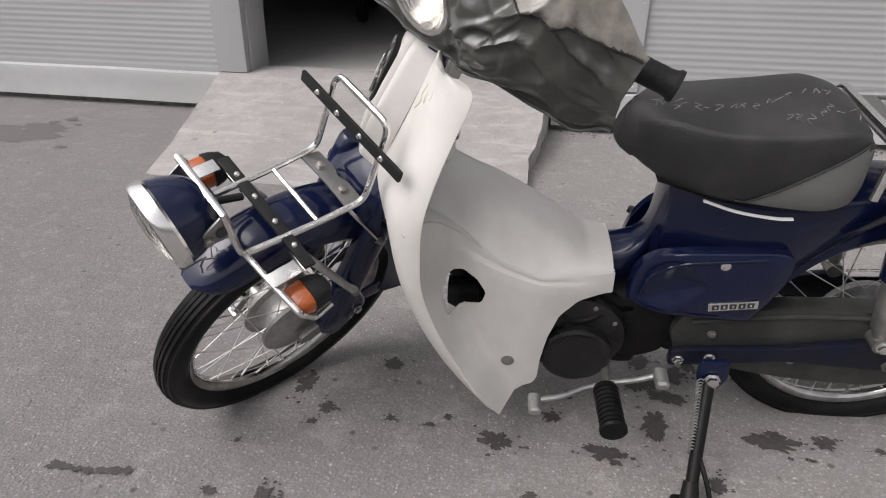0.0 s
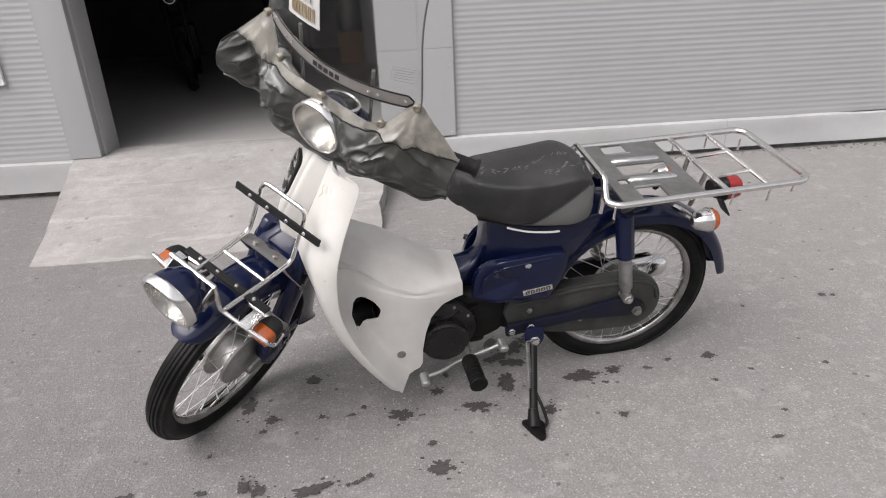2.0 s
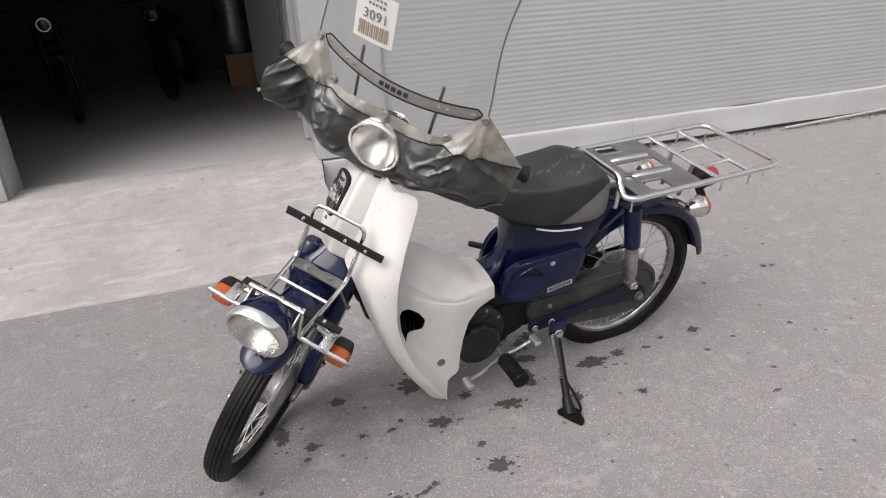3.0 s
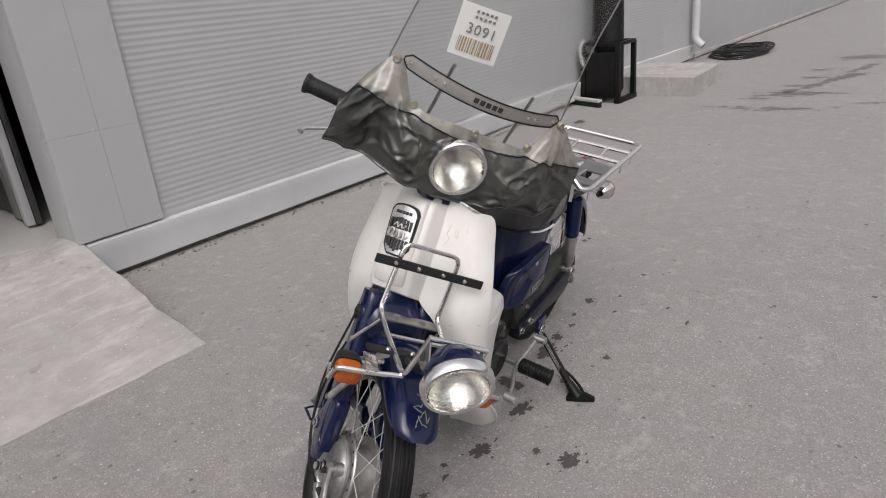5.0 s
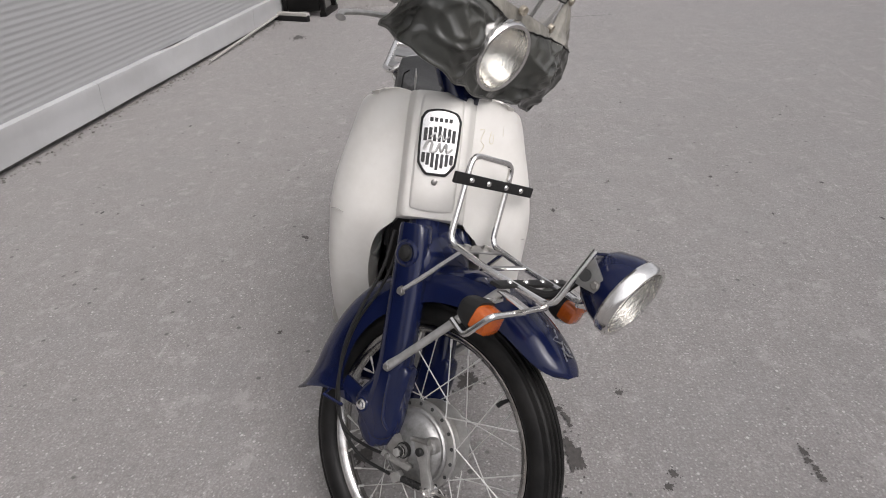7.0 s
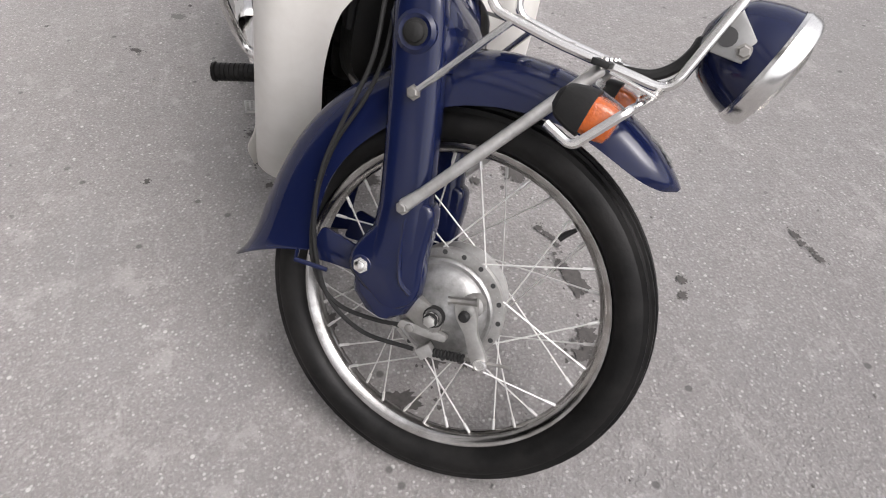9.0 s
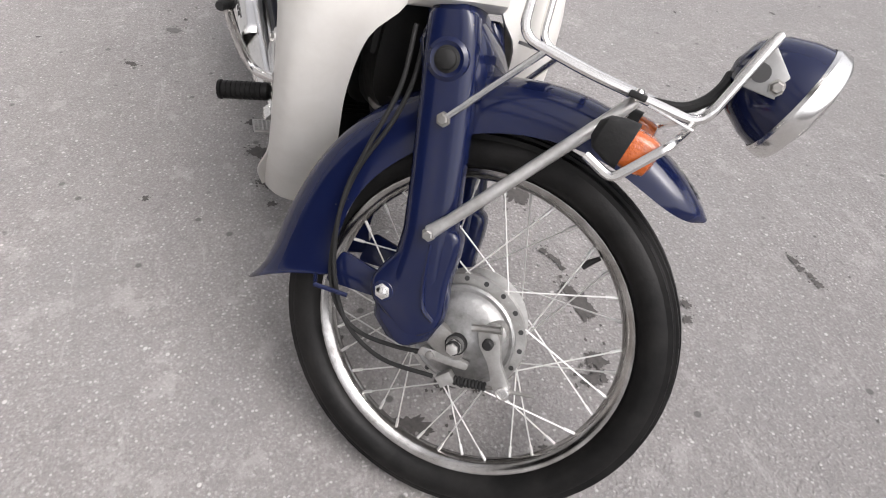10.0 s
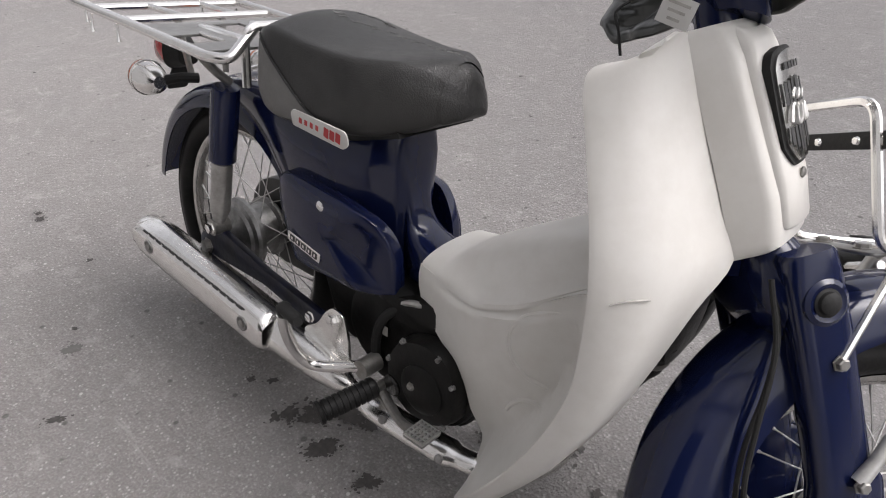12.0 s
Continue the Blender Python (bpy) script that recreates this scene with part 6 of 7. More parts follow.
# handlebar, grips, levers
bar = forked("handlebar", tube(smooth([(-0.735, -0.30, 0.968), (-0.79, -0.18, 0.975), (-0.82, -0.06, 0.955), (-0.82, 0.06, 0.955), (-0.79, 0.18, 0.975), (-0.735, 0.30, 0.968)], 6), 0.012, 12), STEEL, "steel handlebar under the apron")
part("shroud", loft([[V((x, 0, z)) + V((a, b, 0)) for a, b in rounded(h, w, 24, 3)] for x, z, h, w in ((-0.848, 0.866, 0.032, 0.046), (-0.822, 0.90, 0.040, 0.062), (-0.800, 0.94, 0.040, 0.074), (-0.798, 0.965, 0.038, 0.068), (-0.798, 0.978, 0.026, 0.05))]), BLUE, bar, "navy handlebar cover")
dial = part("speedometer", lathe([(0.044, -0.004), (0.048, 0.004), (0.047, 0.013), (0.042, 0.016), (0.040, 0.012), (0.001, 0.012)], toward((-0.812, 0, 0.984), (0.25, 0, 0.97)), 36), CHROME, bar, "chrome rimmed speedometer")
part("dial_face", lathe([(0.0395, 0.0125), (0.036, 0.0135), (0.001, 0.0140)], toward((-0.812, 0, 0.984), (0.25, 0, 0.97)), 30), ENAMEL, dial)
for sg in (-1, 1):
    a, b = V((-0.772, sg * 0.225, 0.975)), V((-0.722, sg * 0.345, 0.966))
    prof = [(0.014, 0.0), (0.021, 0.001), (0.021, 0.008)]
    for i in range(8):
        h = 0.012 + i * 0.012
        prof += [(0.0185, h), (0.0185, h + 0.009), (0.0181, h + 0.0095), (0.0181, h + 0.0115)]
    prof += [(0.0195, 0.118), (0.0225, 0.122), (0.0225, 0.128), (0.001, 0.13)]
    part("grip", lathe(prof, toward(a, b - a), 20), RUBBER, bar, "ribbed black rubber grip")
    part("switch_box", lathe([(0.017, 0), (0.020, 0.004), (0.020, 0.03), (0.016, 0.034)], toward(a - (b - a).normalized() * 0.036, b - a), 18), ALU, bar)
    if sg > 0:
        part("brake_lever", tube(smooth([(-0.80, 0.19, 0.950), (-0.822, 0.23, 0.938), (-0.825, 0.28, 0.927), (-0.832, 0.325, 0.915), (-0.846, 0.338, 0.908)], 6), [0.006] * 20 + [0.0052] * 4 + [0.008], 10, flat=0.7), ALU, bar, "aluminium brake lever")

# weather apron laced to the windscreen
def ease(a, b, t):
    f = min(1, max(0, (t - a) / (b - a)))
    return f * f * (3 - 2 * f)


def seam_z(y):
    """Height of the seam between the tan edge and the dark skirt."""
    ay = abs(y)
    return 1.041 - 0.014 * (1 - ease(0, 0.15, ay)) + (0.014 if y > 0 else 0.0) * ease(0.20, 0.28, ay)


def apron_point(u, v):
    y = 0.312 * u - 0.013
    ay = abs(y)
    zt = 1.054 + 0.078 * ease(0.140, 0.205, ay) - (0.135 if y > 0 else 0.085) * min(1.0, max(0.0, (ay - 0.212) / 0.106))
    xt = -0.874 + 0.054 * ease(0.10, 0.22, ay) + (-0.075 if y > 0 else 0.010) * ease(0.22, 0.318, ay)
    zb = 0.888 + (0.026 * ease(0.05, 0.20, ay) + 0.014 * ease(0.2, 0.318, ay) if y > 0 else 0.016 * ease(0.05, 0.14, ay) - 0.018 * ease(0.15, 0.25, ay) + 0.035 * ease(0.27, 0.318, ay))
    xb = -0.890 + 0.040 * ease(0.10, 0.22, ay) + (-0.035 if y > 0 else 0.035) * ease(0.20, 0.318, ay)
    p = V((xt + (xb - xt) * v, y, zt + (zb - zt) * v))
    bulge = math.sin(math.pi * min(1, v * 1.05)) * (0.030 - 0.012 * u * u)
    n = noise.noise(V((u * 3.1, v * 2.2, 7.0))) * 0.018 + noise.noise(V((u * 9.0, v * 5.5, 2.0))) * 0.008
    warp = noise.noise(V((u * 2.2, v * 1.7, 11.0)))
    f1 = (1 - abs(noise.noise(V((u * 3.4 + v * 1.9, v * 2.6 - u * 1.2, 3.0))))) ** 7
    f2 = (1 - abs(noise.noise(V((u * 6.5 - v * 2.2, v * 4.0 + u * 1.5 + warp, 9.0))))) ** 7
    dark = ease(0.02, 0.3, v) * (1 - 0.6 * ease(0.85, 1.0, v))
    k = ease(0.055, 0.115, math.hypot(y, p.z - 0.965))
    ring = 0.0
    for cy, cz in ((-0.145, 0.968), (0.15, 0.985)):
        r = math.hypot(y - cy, p.z - cz)
        ring += 0.009 * math.exp(-((r - 0.036) / 0.0055) ** 2) + 0.005 * (1 - ease(0.02, 0.034, r))
    calm = 1 - 0.85 * ease(0.82, 0.98, abs(u))
    lift = bulge + (n * ease(0.05, 0.3, v) + (0.013 * f1 + 0.006 * f2) * dark) * calm + ring
    small = 0.002 * noise.noise(V((u * 22, v * 8, 5))) * (1 - v)
    return p + V((-(lift * (0.25 + 0.75 * k) + small), 0, 0.010 * noise.noise(V((u * 6, 3, 3))) * v))


bm = bmesh.new()
NU, NV = 150, 48
gridv = [[bm.verts.new(apron_point(-1 + 2 * i / NU, j / NV)) for i in range(NU + 1)] for j in range(NV + 1)]
for j in range(NV):
    for i in range(NU):
        y, z = 0.312 * (-1 + 2 * (i + 0.5) / NU) - 0.013, gridv[j][i].co.z
        if math.hypot(y, z - 0.965) < 0.058:
            continue
        f = bm.faces.new((gridv[j][i], gridv[j][i + 1], gridv[j + 1][i + 1], gridv[j + 1][i]))
        f.material_index = 1 if f.calc_center_median().z > seam_z(y) else 0
for v in [v for v in bm.verts if not v.link_faces]:
    bm.verts.remove(v)
bmesh.ops.recalc_face_normals(bm, faces=bm.faces)
bmesh.ops.solidify(bm, geom=bm.faces[:], thickness=0.0025)
apron = forked("apron", bm, [APRON, TAN], "wrinkled dark olive vinyl apron with worn tan upper edge", 80)
line = []
for k in range(61):
    u = -0.99 + 1.98 * k / 60
    v = min((abs(apron_point(u, q / 60).z - seam_z(0.312 * u - 0.013)), q / 60) for q in range(61))[1]
    line.append(apron_point(u, v) + V((-0.0025, 0, 0)))
part("seam", tube(line, 0.0016, 6), RUBBER, apron)
part("hem", tube([apron_point(-1 + 2 * k / 80, 1.0) for k in range(81)], 0.0028, 6), APRON, apron)
BOLTS = ((0.207, 1.124), (0.143, 1.056), (0.000, 1.055), (-0.143, 1.058), (-0.204, 1.126))


def screen_x(y, z):
    return -0.872 + 0.050 * (y / 0.2) ** 2 + 0.04 * (z - 1.05)


for y, z in BOLTS:
    part("stud", lathe([(0.0088, 0), (0.0088, 0.0080), (0.0078, 0.0095), (0.004, 0.0097), (0.003, 0.0088), (0.001, 0.0088)], toward((screen_x(y, z) - 0.008, y, z), (-1, y * 2, 0)), 18), BRASS, apron, "dull brass coloured stud")

# windscreen
rws = []
for j in range(22):
    z = 1.025 + 0.52 * j / 21
    half = 0.155 + 0.055 * min(1, (z - 1.025) / 0.08) - 0.016 * min(1, max(0, z - 1.1) / 0.25) - 0.10 * max(0, (z - 1.40) / 0.145) ** 2.2
    rws.append([V((screen_x(y, z), y, z)) for y in (-half + 0.020 * ease(1.10, 1.32, z) + (2 * half + 0.012 - 0.020 * ease(1.10, 1.32, z)) * i / 24 for i in range(25))])
scr = forked("windscreen", sheet(rws, 0.003), ACRYLIC, "clear scratched acrylic windscreen", 80)
scr.visible_shadow = False
edge_line = [r[0] for r in rws] + rws[-1][1:-1] + [r[-1] for r in reversed(rws)]
part("screen_edge", tube(edge_line, 0.0021, 6), VINYL_GREY, scr)
# curved metal brace with block marks, screws, and its two rods
rws = []
for k in range(33):
    y = -0.195 + 0.39 * k / 32
    h = 0.015 * math.sqrt(max(0.05, 1 - max(0, (abs(y) - 0.18) / 0.015) ** 2))
    zc = 1.131 - 0.012 * (1 - (y / 0.195) ** 2)
    rws.append([V((screen_x(y, zc) - 0.005, y, zc - h)), V((screen_x(y, zc) - 0.0065, y, zc)), V((screen_x(y, zc) - 0.005, y, zc + h))])
brace = part("brace", sheet(rws, 0.002), BRUSHED, scr, "curved zinc brace strip with screws")
part("brace_rim", tube([r[0] + V((-0.001, 0, 0)) for r in rws] + [r[2] + V((-0.001, 0, 0)) for r in reversed(rws)], 0.0018, 6, closed=True), RUBBER, brace)
for y in (-0.18, -0.125, -0.105, 0.105, 0.125, 0.18):
    zc = 1.131 - 0.012 * (1 - (y / 0.195) ** 2)
    part("screw", lathe([(0.0045, 0), (0.004, 0.002), (0.001, 0.003)], toward((screen_x(y, zc) - 0.007, y, zc), (-1, 0, 0)), 10), CHROME, brace)
for i in range(5):
    y = 0.030 - i * 0.015
    zc = 1.131 - 0.012 * (1 - (y / 0.195) ** 2)
    part("mark", box((0.001, 0.011, 0.011), Matrix.Translation((screen_x(y, zc) - 0.0072, y, zc)), 0.0), INK, brace)
for y in (-0.098, 0.098):
    part("rod", tube([(-0.825, y, 0.985), (screen_x(y, 1.16) + 0.010, y, 1.165)], 0.004, 8), STEEL, scr)
# lot tag stuck to the screen
def tag_point(a, b):
    y, z = 0.0845 - a + b * 0.12, 1.234 + b + a * 0.143
    return V((screen_x(y, z) - 0.0025, y, z))


rws = [[tag_point(a, b) for a in (-0.049, -0.016, 0.016, 0.049)] for b in (-0.045, 0.0, 0.03, 0.058)]
tag = part("lot_tag", sheet(rws, 0.0006), PAPER, scr, "white paper lot tag with number 3091")
along, upward = (tag_point(0.02, 0) - tag_point(-0.02, 0)).normalized(), (tag_point(0, 0.02) - tag_point(0, -0.02)).normalized()
facing = along.cross(upward).normalized()
MT = Matrix.Translation(tag_point(0.002, 0.012) + facing * 0.0016) @ Matrix((along, upward, facing)).transposed().to_4x4()
words("lot_number", "3091", 0.029, MT, VINYL_GREY, tag, spacing=1.12)
FLAT = Matrix((facing * -1, along * -1, upward)).transposed().to_4x4()
rr = random.Random(3)
a = -0.036
while a < 0.036:
    w = rr.choice((0.0012, 0.002, 0.0034))
    part("code_bar", box((0.0006, w, 0.030), Matrix.Translation(tag_point(a, -0.020) + V((-0.0012, 0, 0))) @ FLAT, 0.0), RUSTY_INK, tag)
    a += w + rr.choice((0.002, 0.003))
for k, w in ((0, 0.04), (1, 0.055)):
    for i in range(5):
        part("mark", box((0.0006, 0.0055, 0.005), Matrix.Translation(tag_point(-0.016 + i * 0.009, 0.036 + 0.011 * k) + V((-0.0012, 0, 0))) @ FLAT, 0.0), VINYL_GREY, tag)

# clear notice sticker low on the screen, its print not legible
def on_screen(y, z):
    return V((screen_x(y, z) - 0.0028, y, z + 0.3 * (-0.165 - y) * -1.0 * -0.6))


for (y0, z0), (y1, z1) in (((-0.140, 1.172), (-0.140, 1.204)), ((-0.190, 1.172), (-0.190, 1.204)), ((-0.140, 1.172), (-0.190, 1.172)), ((-0.140, 1.204), (-0.190, 1.204)), ((-0.145, 1.198), (-0.185, 1.198)), ((-0.145, 1.192), (-0.182, 1.192)), ((-0.145, 1.186), (-0.185, 1.186)), ((-0.145, 1.179), (-0.178, 1.179))):
    edge = z0 in (1.172, 1.204) or y0 == y1
    part("print_line", tube([on_screen(y0 + (y1 - y0) * k / 4, z0 + (z1 - z0) * k / 4) for k in range(5)], 0.0005 if edge else 0.0007, 5, flat=0.4), VINYL_GREY, scr)
# chalk scrawl on the tip of the mudguard
rc = random.Random(21)
for k in range(7):
    t0, y0 = 97 + 2.3 * k, rc.uniform(-0.02, 0.02)
    pts = []
    for q in range(5):
        t, y = radians(t0 + rc.uniform(-2.0, 2.0)), y0 + (q - 2) * 0.006 + rc.uniform(-0.004, 0.004)
        rad = 0.3545 - 0.02 * (abs(y) / 0.05) ** 2.2
        pts.append(FRONT + V((rad * math.cos(t), y, rad * math.sin(t))))
    part("chalk_mark", tube(smooth(pts, 4), 0.0013, 5), WAX, fen, "white chalk scrawl")


# ---- the yard: stains, clutter, neighbours ----
def blob(x, y, a, b, deg, seed, z=0.0016, bits=7):
    """A ragged splash: a frayed main outline, smaller lobes that touch it and drops round it."""
    rg = random.Random(seed)
    bm = bmesh.new()
    t0 = radians(deg)
    level = [z]

    def one(cx, cy, ra, rb, k):
        off = rg.uniform(0, 50)
        vs = []
        for i in range(k):
            t = 2 * math.pi * i / k
            w = 0.85 + 0.5 * noise.noise(V((math.cos(t) * 1.4 + off, math.sin(t) * 1.4, 0))) + 0.45 * noise.noise(V((math.cos(t) * 3.6 + off, math.sin(t) * 3.6, 9))) + 0.30 * noise.noise(V((math.cos(t) * 9 + off, math.sin(t) * 9, 4)))
            w = max(0.22, w)
            px, py = ra * w * math.cos(t), rb * w * math.sin(t)
            vs.append(bm.verts.new((cx + px * math.cos(t0) - py * math.sin(t0), cy + px * math.sin(t0) + py * math.cos(t0), level[0])))
        hub = bm.verts.new((cx, cy, level[0]))
        for p, q in zip(vs, vs[1:] + vs[:1]):
            bm.faces.new((hub, p, q))
        level[0] += 0.00035

    def along(u, v):
        return x + u * a * math.cos(t0) - v * b * math.sin(t0), y + u * a * math.sin(t0) + v * b * math.cos(t0)

    small = min(a, b)
    if a > 2.2 * b:
        n = max(3, int(a / b * 1.1))
        for i in range(n):
            one(*along((-1 + 2 * i / (n - 1)) * 0.8, rg.uniform(-0.3, 0.3)), b * rg.uniform(0.8, 1.5), b * rg.uniform(0.5, 1.0), 26)
    else:
        one(x, y, a, b, 56)
        for i in range(3 if small > 0.015 else 1):
            t = rg.uniform(0, 6.28)
            one(*along(0.85 * math.cos(t), 0.85 * math.sin(t)), a * rg.uniform(0.3, 0.5), b * rg.uniform(0.3, 0.5), 28)
    for i in range(bits):
        t, r = rg.uniform(0, 6.28), rg.uniform(1.15, 2.0)
        q = rg.uniform(0.06, 0.22) * small
        one(*along(r * math.cos(t), r * math.sin(t)), q * 1.3, q, 10)
    return bm


UNDER = [(-0.70, -0.21, 0.036, 0.026, -9), (-0.47, -0.22, 0.036, 0.031, -9), (-0.62, -0.45, 0.038, 0.030, -9), (-0.11, -0.14, 0.055, 0.031, -9), (0.0, -0.13, 0.024, 0.022, -11), (-0.26, -0.28, 0.017, 0.021, -10), (-0.35, -0.11, 0.028, 0.05, -9), (-0.31, -0.02, 0.045, 0.022, -10), (-0.58, -0.12, 0.017, 0.017, -10), (-0.72, 0.02, 0.045, 0.037, 54), (-0.47, 0.12, 0.017, 0.010, 57), (-0.55, 0.11, 0.011, 0.010, 56), (-0.35, 0.12, 0.032, 0.018, 55), (-0.28, 0.07, 0.040, 0.023, 55), (-0.23, 0.11, 0.020, 0.014, 57)]
MORE = [(-0.21, 0.14, 0.012, 0.014, -142), (-0.23, 0.11, 0.017, 0.018, -140), (-0.27, 0.07, 0.032, 0.024, -138), (-0.33, 0.03, 0.026, 0.022, -140), (-0.37, 0.02, 0.018, 0.018, -140), (-0.34, 0.14, 0.018, 0.012, -140), (-0.36, 0.11, 0.014, 0.012, -138), (-0.47, 0.11, 0.022, 0.016, -139), (-0.53, -0.04, 0.014, 0.010, -141), (-0.12, 0.08, 0.012, 0.009, -138)]
FORE = [(-0.968, -0.468, 0.048, 0.024, 12), (-1.10, -0.444, 0.022, 0.020, -8), (-1.14, -0.42, 0.020, 0.022, -8), (-1.16, -0.07, 0.024, 0.040, -8), (-1.09, -0.15, 0.026, 0.018, -9), (-1.11, -0.20, 0.015, 0.010, -8), (-0.97, 0.035, 0.026, 0.020, 2), (-1.25, -0.28, 0.009, 0.009, 0), (-1.51, -0.40, 0.096, 0.014, 0), (-1.25, -0.42, 0.018, 0.010, -9), (-0.94, -0.17, 0.011, 0.011, 0), (-0.84, -0.46, 0.038, 0.010, 20), (-0.985, -0.999, 0.046, 0.011, 9), (-1.016, -0.685, 0.014, 0.011, 0), (-1.049, -0.667, 0.011, 0.010, 0), (-0.75, -0.61, 0.011, 0.011, 0)]
DROPS = [(-0.06, -0.35, 0.017, 0.013, -10), (0.34, -0.12, 0.020, 0.019, -9), (-0.63, -0.355, 0.014, 0.011, -9), (-0.85, -0.18, 0.016, 0.008, 0), (-0.81, -0.15, 0.010, 0.010, 0), (0.11, -0.14, 0.017, 0.009, -10), (0.20, -0.11, 0.012, 0.010, -9), (0.29, -0.25, 0.012, 0.009, -9), (0.43, -0.22, 0.011, 0.008, 0), (0.68, -0.24, 0.011, 0.010, 0), (0.98, 0.17, 0.019, 0.012, 0), (0.64, 0.16, 0.009, 0.010, 0), (0.40, -0.43, 0.010, 0.008, 0), (0.31, -0.53, 0.017, 0.009, 0), (-0.48, 0.38, 0.010, 0.009, 0), (0.13, 0.45, 0.021, 0.012, 55), (1.02, 0.16, 0.011, 0.011, 0), (-0.08, 0.11, 0.009, 0.009, 0), (3.9, 1.45, 0.09, 0.05, 10)]
stains = bmesh.new()
for n, (x, y, *rest) in enumerate(UNDER + FORE + DROPS + MORE):
    join(stains, blob(x + (0.012 if n < 48 else 0.003), y, *rest, seed=n, z=0.0016 + 0.0003 * (n % 9)))
rg = random.Random(11)
for n in range(70):
    x, y = rg.uniform(0.2, 5.0), rg.uniform(-2.6, 1.5)
    join(stains, blob(x, y, rg.uniform(0.004, 0.014), rg.uniform(0.004, 0.009), rg.uniform(-20, 20), 100 + n, 0.0015, bits=2))
tagged(finish("oil_stains", stains, OIL, fix=False), "small dark oil drips scattered on the asphalt", "stains", kind="stuff")
far = bmesh.new()
for n, row in enumerate(((4.75, -0.10, 0.30, 0.10, -85), (5.62, -0.15, 0.26, 0.12, -85), (6.3, -0.40, 0.75, 0.11, -25), (7.3, -0.65, 0.5, 0.10, -15), (4.29, -1.22, 0.22, 0.03, -88), (8.5, -0.76, 0.4, 0.2, -90), (5.6, -1.3, 0.2, 0.05, -80), (6.2, -2.0, 0.3, 0.04, -80), (5.1, -0.9, 0.12, 0.05, -80), (5.3, -1.9, 0.2, 0.05, -88), (7.8, -2.2, 0.5, 0.05, 5), (9.5, -1.5, 0.5, 0.15, -80), (-3.36, 1.80, 0.30, 0.17, 10), (0.33, 0.34, 0.022, 0.016, 55), (4.81, 0.33, 0.19, 0.06, -92), (4.66, 0.0, 0.12, 0.05, -91), (5.45, -0.02, 0.16, 0.06, -95), (6.07, -0.14, 0.14, 0.07, -98), (6.68, -0.23, 0.15, 0.08, -100), (4.72, -0.23, 0.09, 0.04, -91), (7.32, -0.24, 0.12, 0.09, -103), (5.27, 0.15, 0.13, 0.05, -94), (5.61, -0.51, 0.12, 0.05, -95))):
    join(far, blob(*row, seed=300 + n, z=0.0014, bits=8))
tagged(finish("damp_patches", far, WATER, fix=False), "dark damp streaks on the asphalt", "stains", kind="stuff")
# grit swept against the foot of the wall
grit = bmesh.new()
for n in range(420):
    s = rg.uniform(-0.45, 7.5)
    d = -0.03 - abs(rg.gauss(0, 0.045))
    r = rg.uniform(0.003, 0.011)
    own = bmesh.new()
    bmesh.ops.create_icosphere(own, subdivisions=1, radius=r)
    bmesh.ops.scale(own, vec=(1, rg.uniform(0.6, 1), 0.55), verts=own.verts)
    own.transform(on_wall(s, d, r * 0.3) @ pose(0, 0, 0, 0, 0, rg.uniform(0, 180)))
    join(grit, own)
tagged(finish("wall_foot_grit", grit, FOUND), "loose grit and crumbs along the wall foot", "grit", kind="stuff")
pebbles = bmesh.new()
for n in range(500):
    x, y = rg.uniform(-2.6, 1.6), rg.uniform(-1.6, 1.6)
    r = rg.uniform(0.0015, 0.0042)
    own = bmesh.new()
    bmesh.ops.create_icosphere(own, subdivisions=1, radius=r)
    own.transform(Matrix.Translation((x, y, r * 0.4)))
    join(pebbles, own)
tagged(finish("loose_gravel", pebbles, GRAVEL), "tiny pale gravel crumbs on the asphalt", "gravel", kind="stuff")

# broom lying along the wall
broom = tagged(new("broom"), "wide push broom lying on the asphalt by the wall", "broom")
part("handle", tube([(3.06, 1.95, 0.018), (4.82, 1.88, 0.055)], 0.011, 10), SCUFF, broom, "pale grey wooden handle")
HB = Matrix.Translation((4.80, 1.865, 0.05)) @ pose(0, 0, 0, 0, 0, 64.5)
part("head", box((0.74, 0.06, 0.03), HB @ Matrix.Translation((0, 0, 0.02)), 0.004), SCUFF, broom)
part("bristles", box((0.74, 0.05, 0.07), HB @ Matrix.Translation((0, 0, -0.015)), 0.008), RUBBER, broom, "black bristles")

# black drum standing in a steel cradle at the wall
drum = tagged(new("black_drum"), "tall black drum standing in a steel cradle", "drum")
DM = Matrix.Translation((5.12, 1.62, 0)) @ pose(0, 0, 0, 0, 0, -4)
part("barrel", lathe([(0.15, 0.10), (0.16, 0.12), (0.16, 0.62), (0.165, 0.64), (0.16, 0.66), (0.155, 1.5), (0.15, 1.52)], DM, 28), BLACK, drum)
for sx in (-1, 1):
    for sy in (-1, 1):
        part("leg", box((0.05, 0.05, 0.62), DM @ Matrix.Translation((sx * 0.20, sy * 0.20, 0.31)), 0.005), BLACK, drum)
    part("rail", box((0.05, 0.42, 0.04), DM @ Matrix.Translation((sx * 0.20, 0, 0.62)), 0.005), BLACK, drum)
    part("rail", box((0.42, 0.05, 0.04), DM @ Matrix.Translation((0, sx * 0.20, 0.62)), 0.005), BLACK, drum)
    part("skid", box((0.46, 0.07, 0.05), DM @ Matrix.Translation((0, sx * 0.20, 0.025)), 0.008), BLACK, drum)
part("side_panel", box((0.02, 0.34, 0.48), DM @ Matrix.Translation((-0.21, 0, 0.30)), 0.004), BLACK, drum)
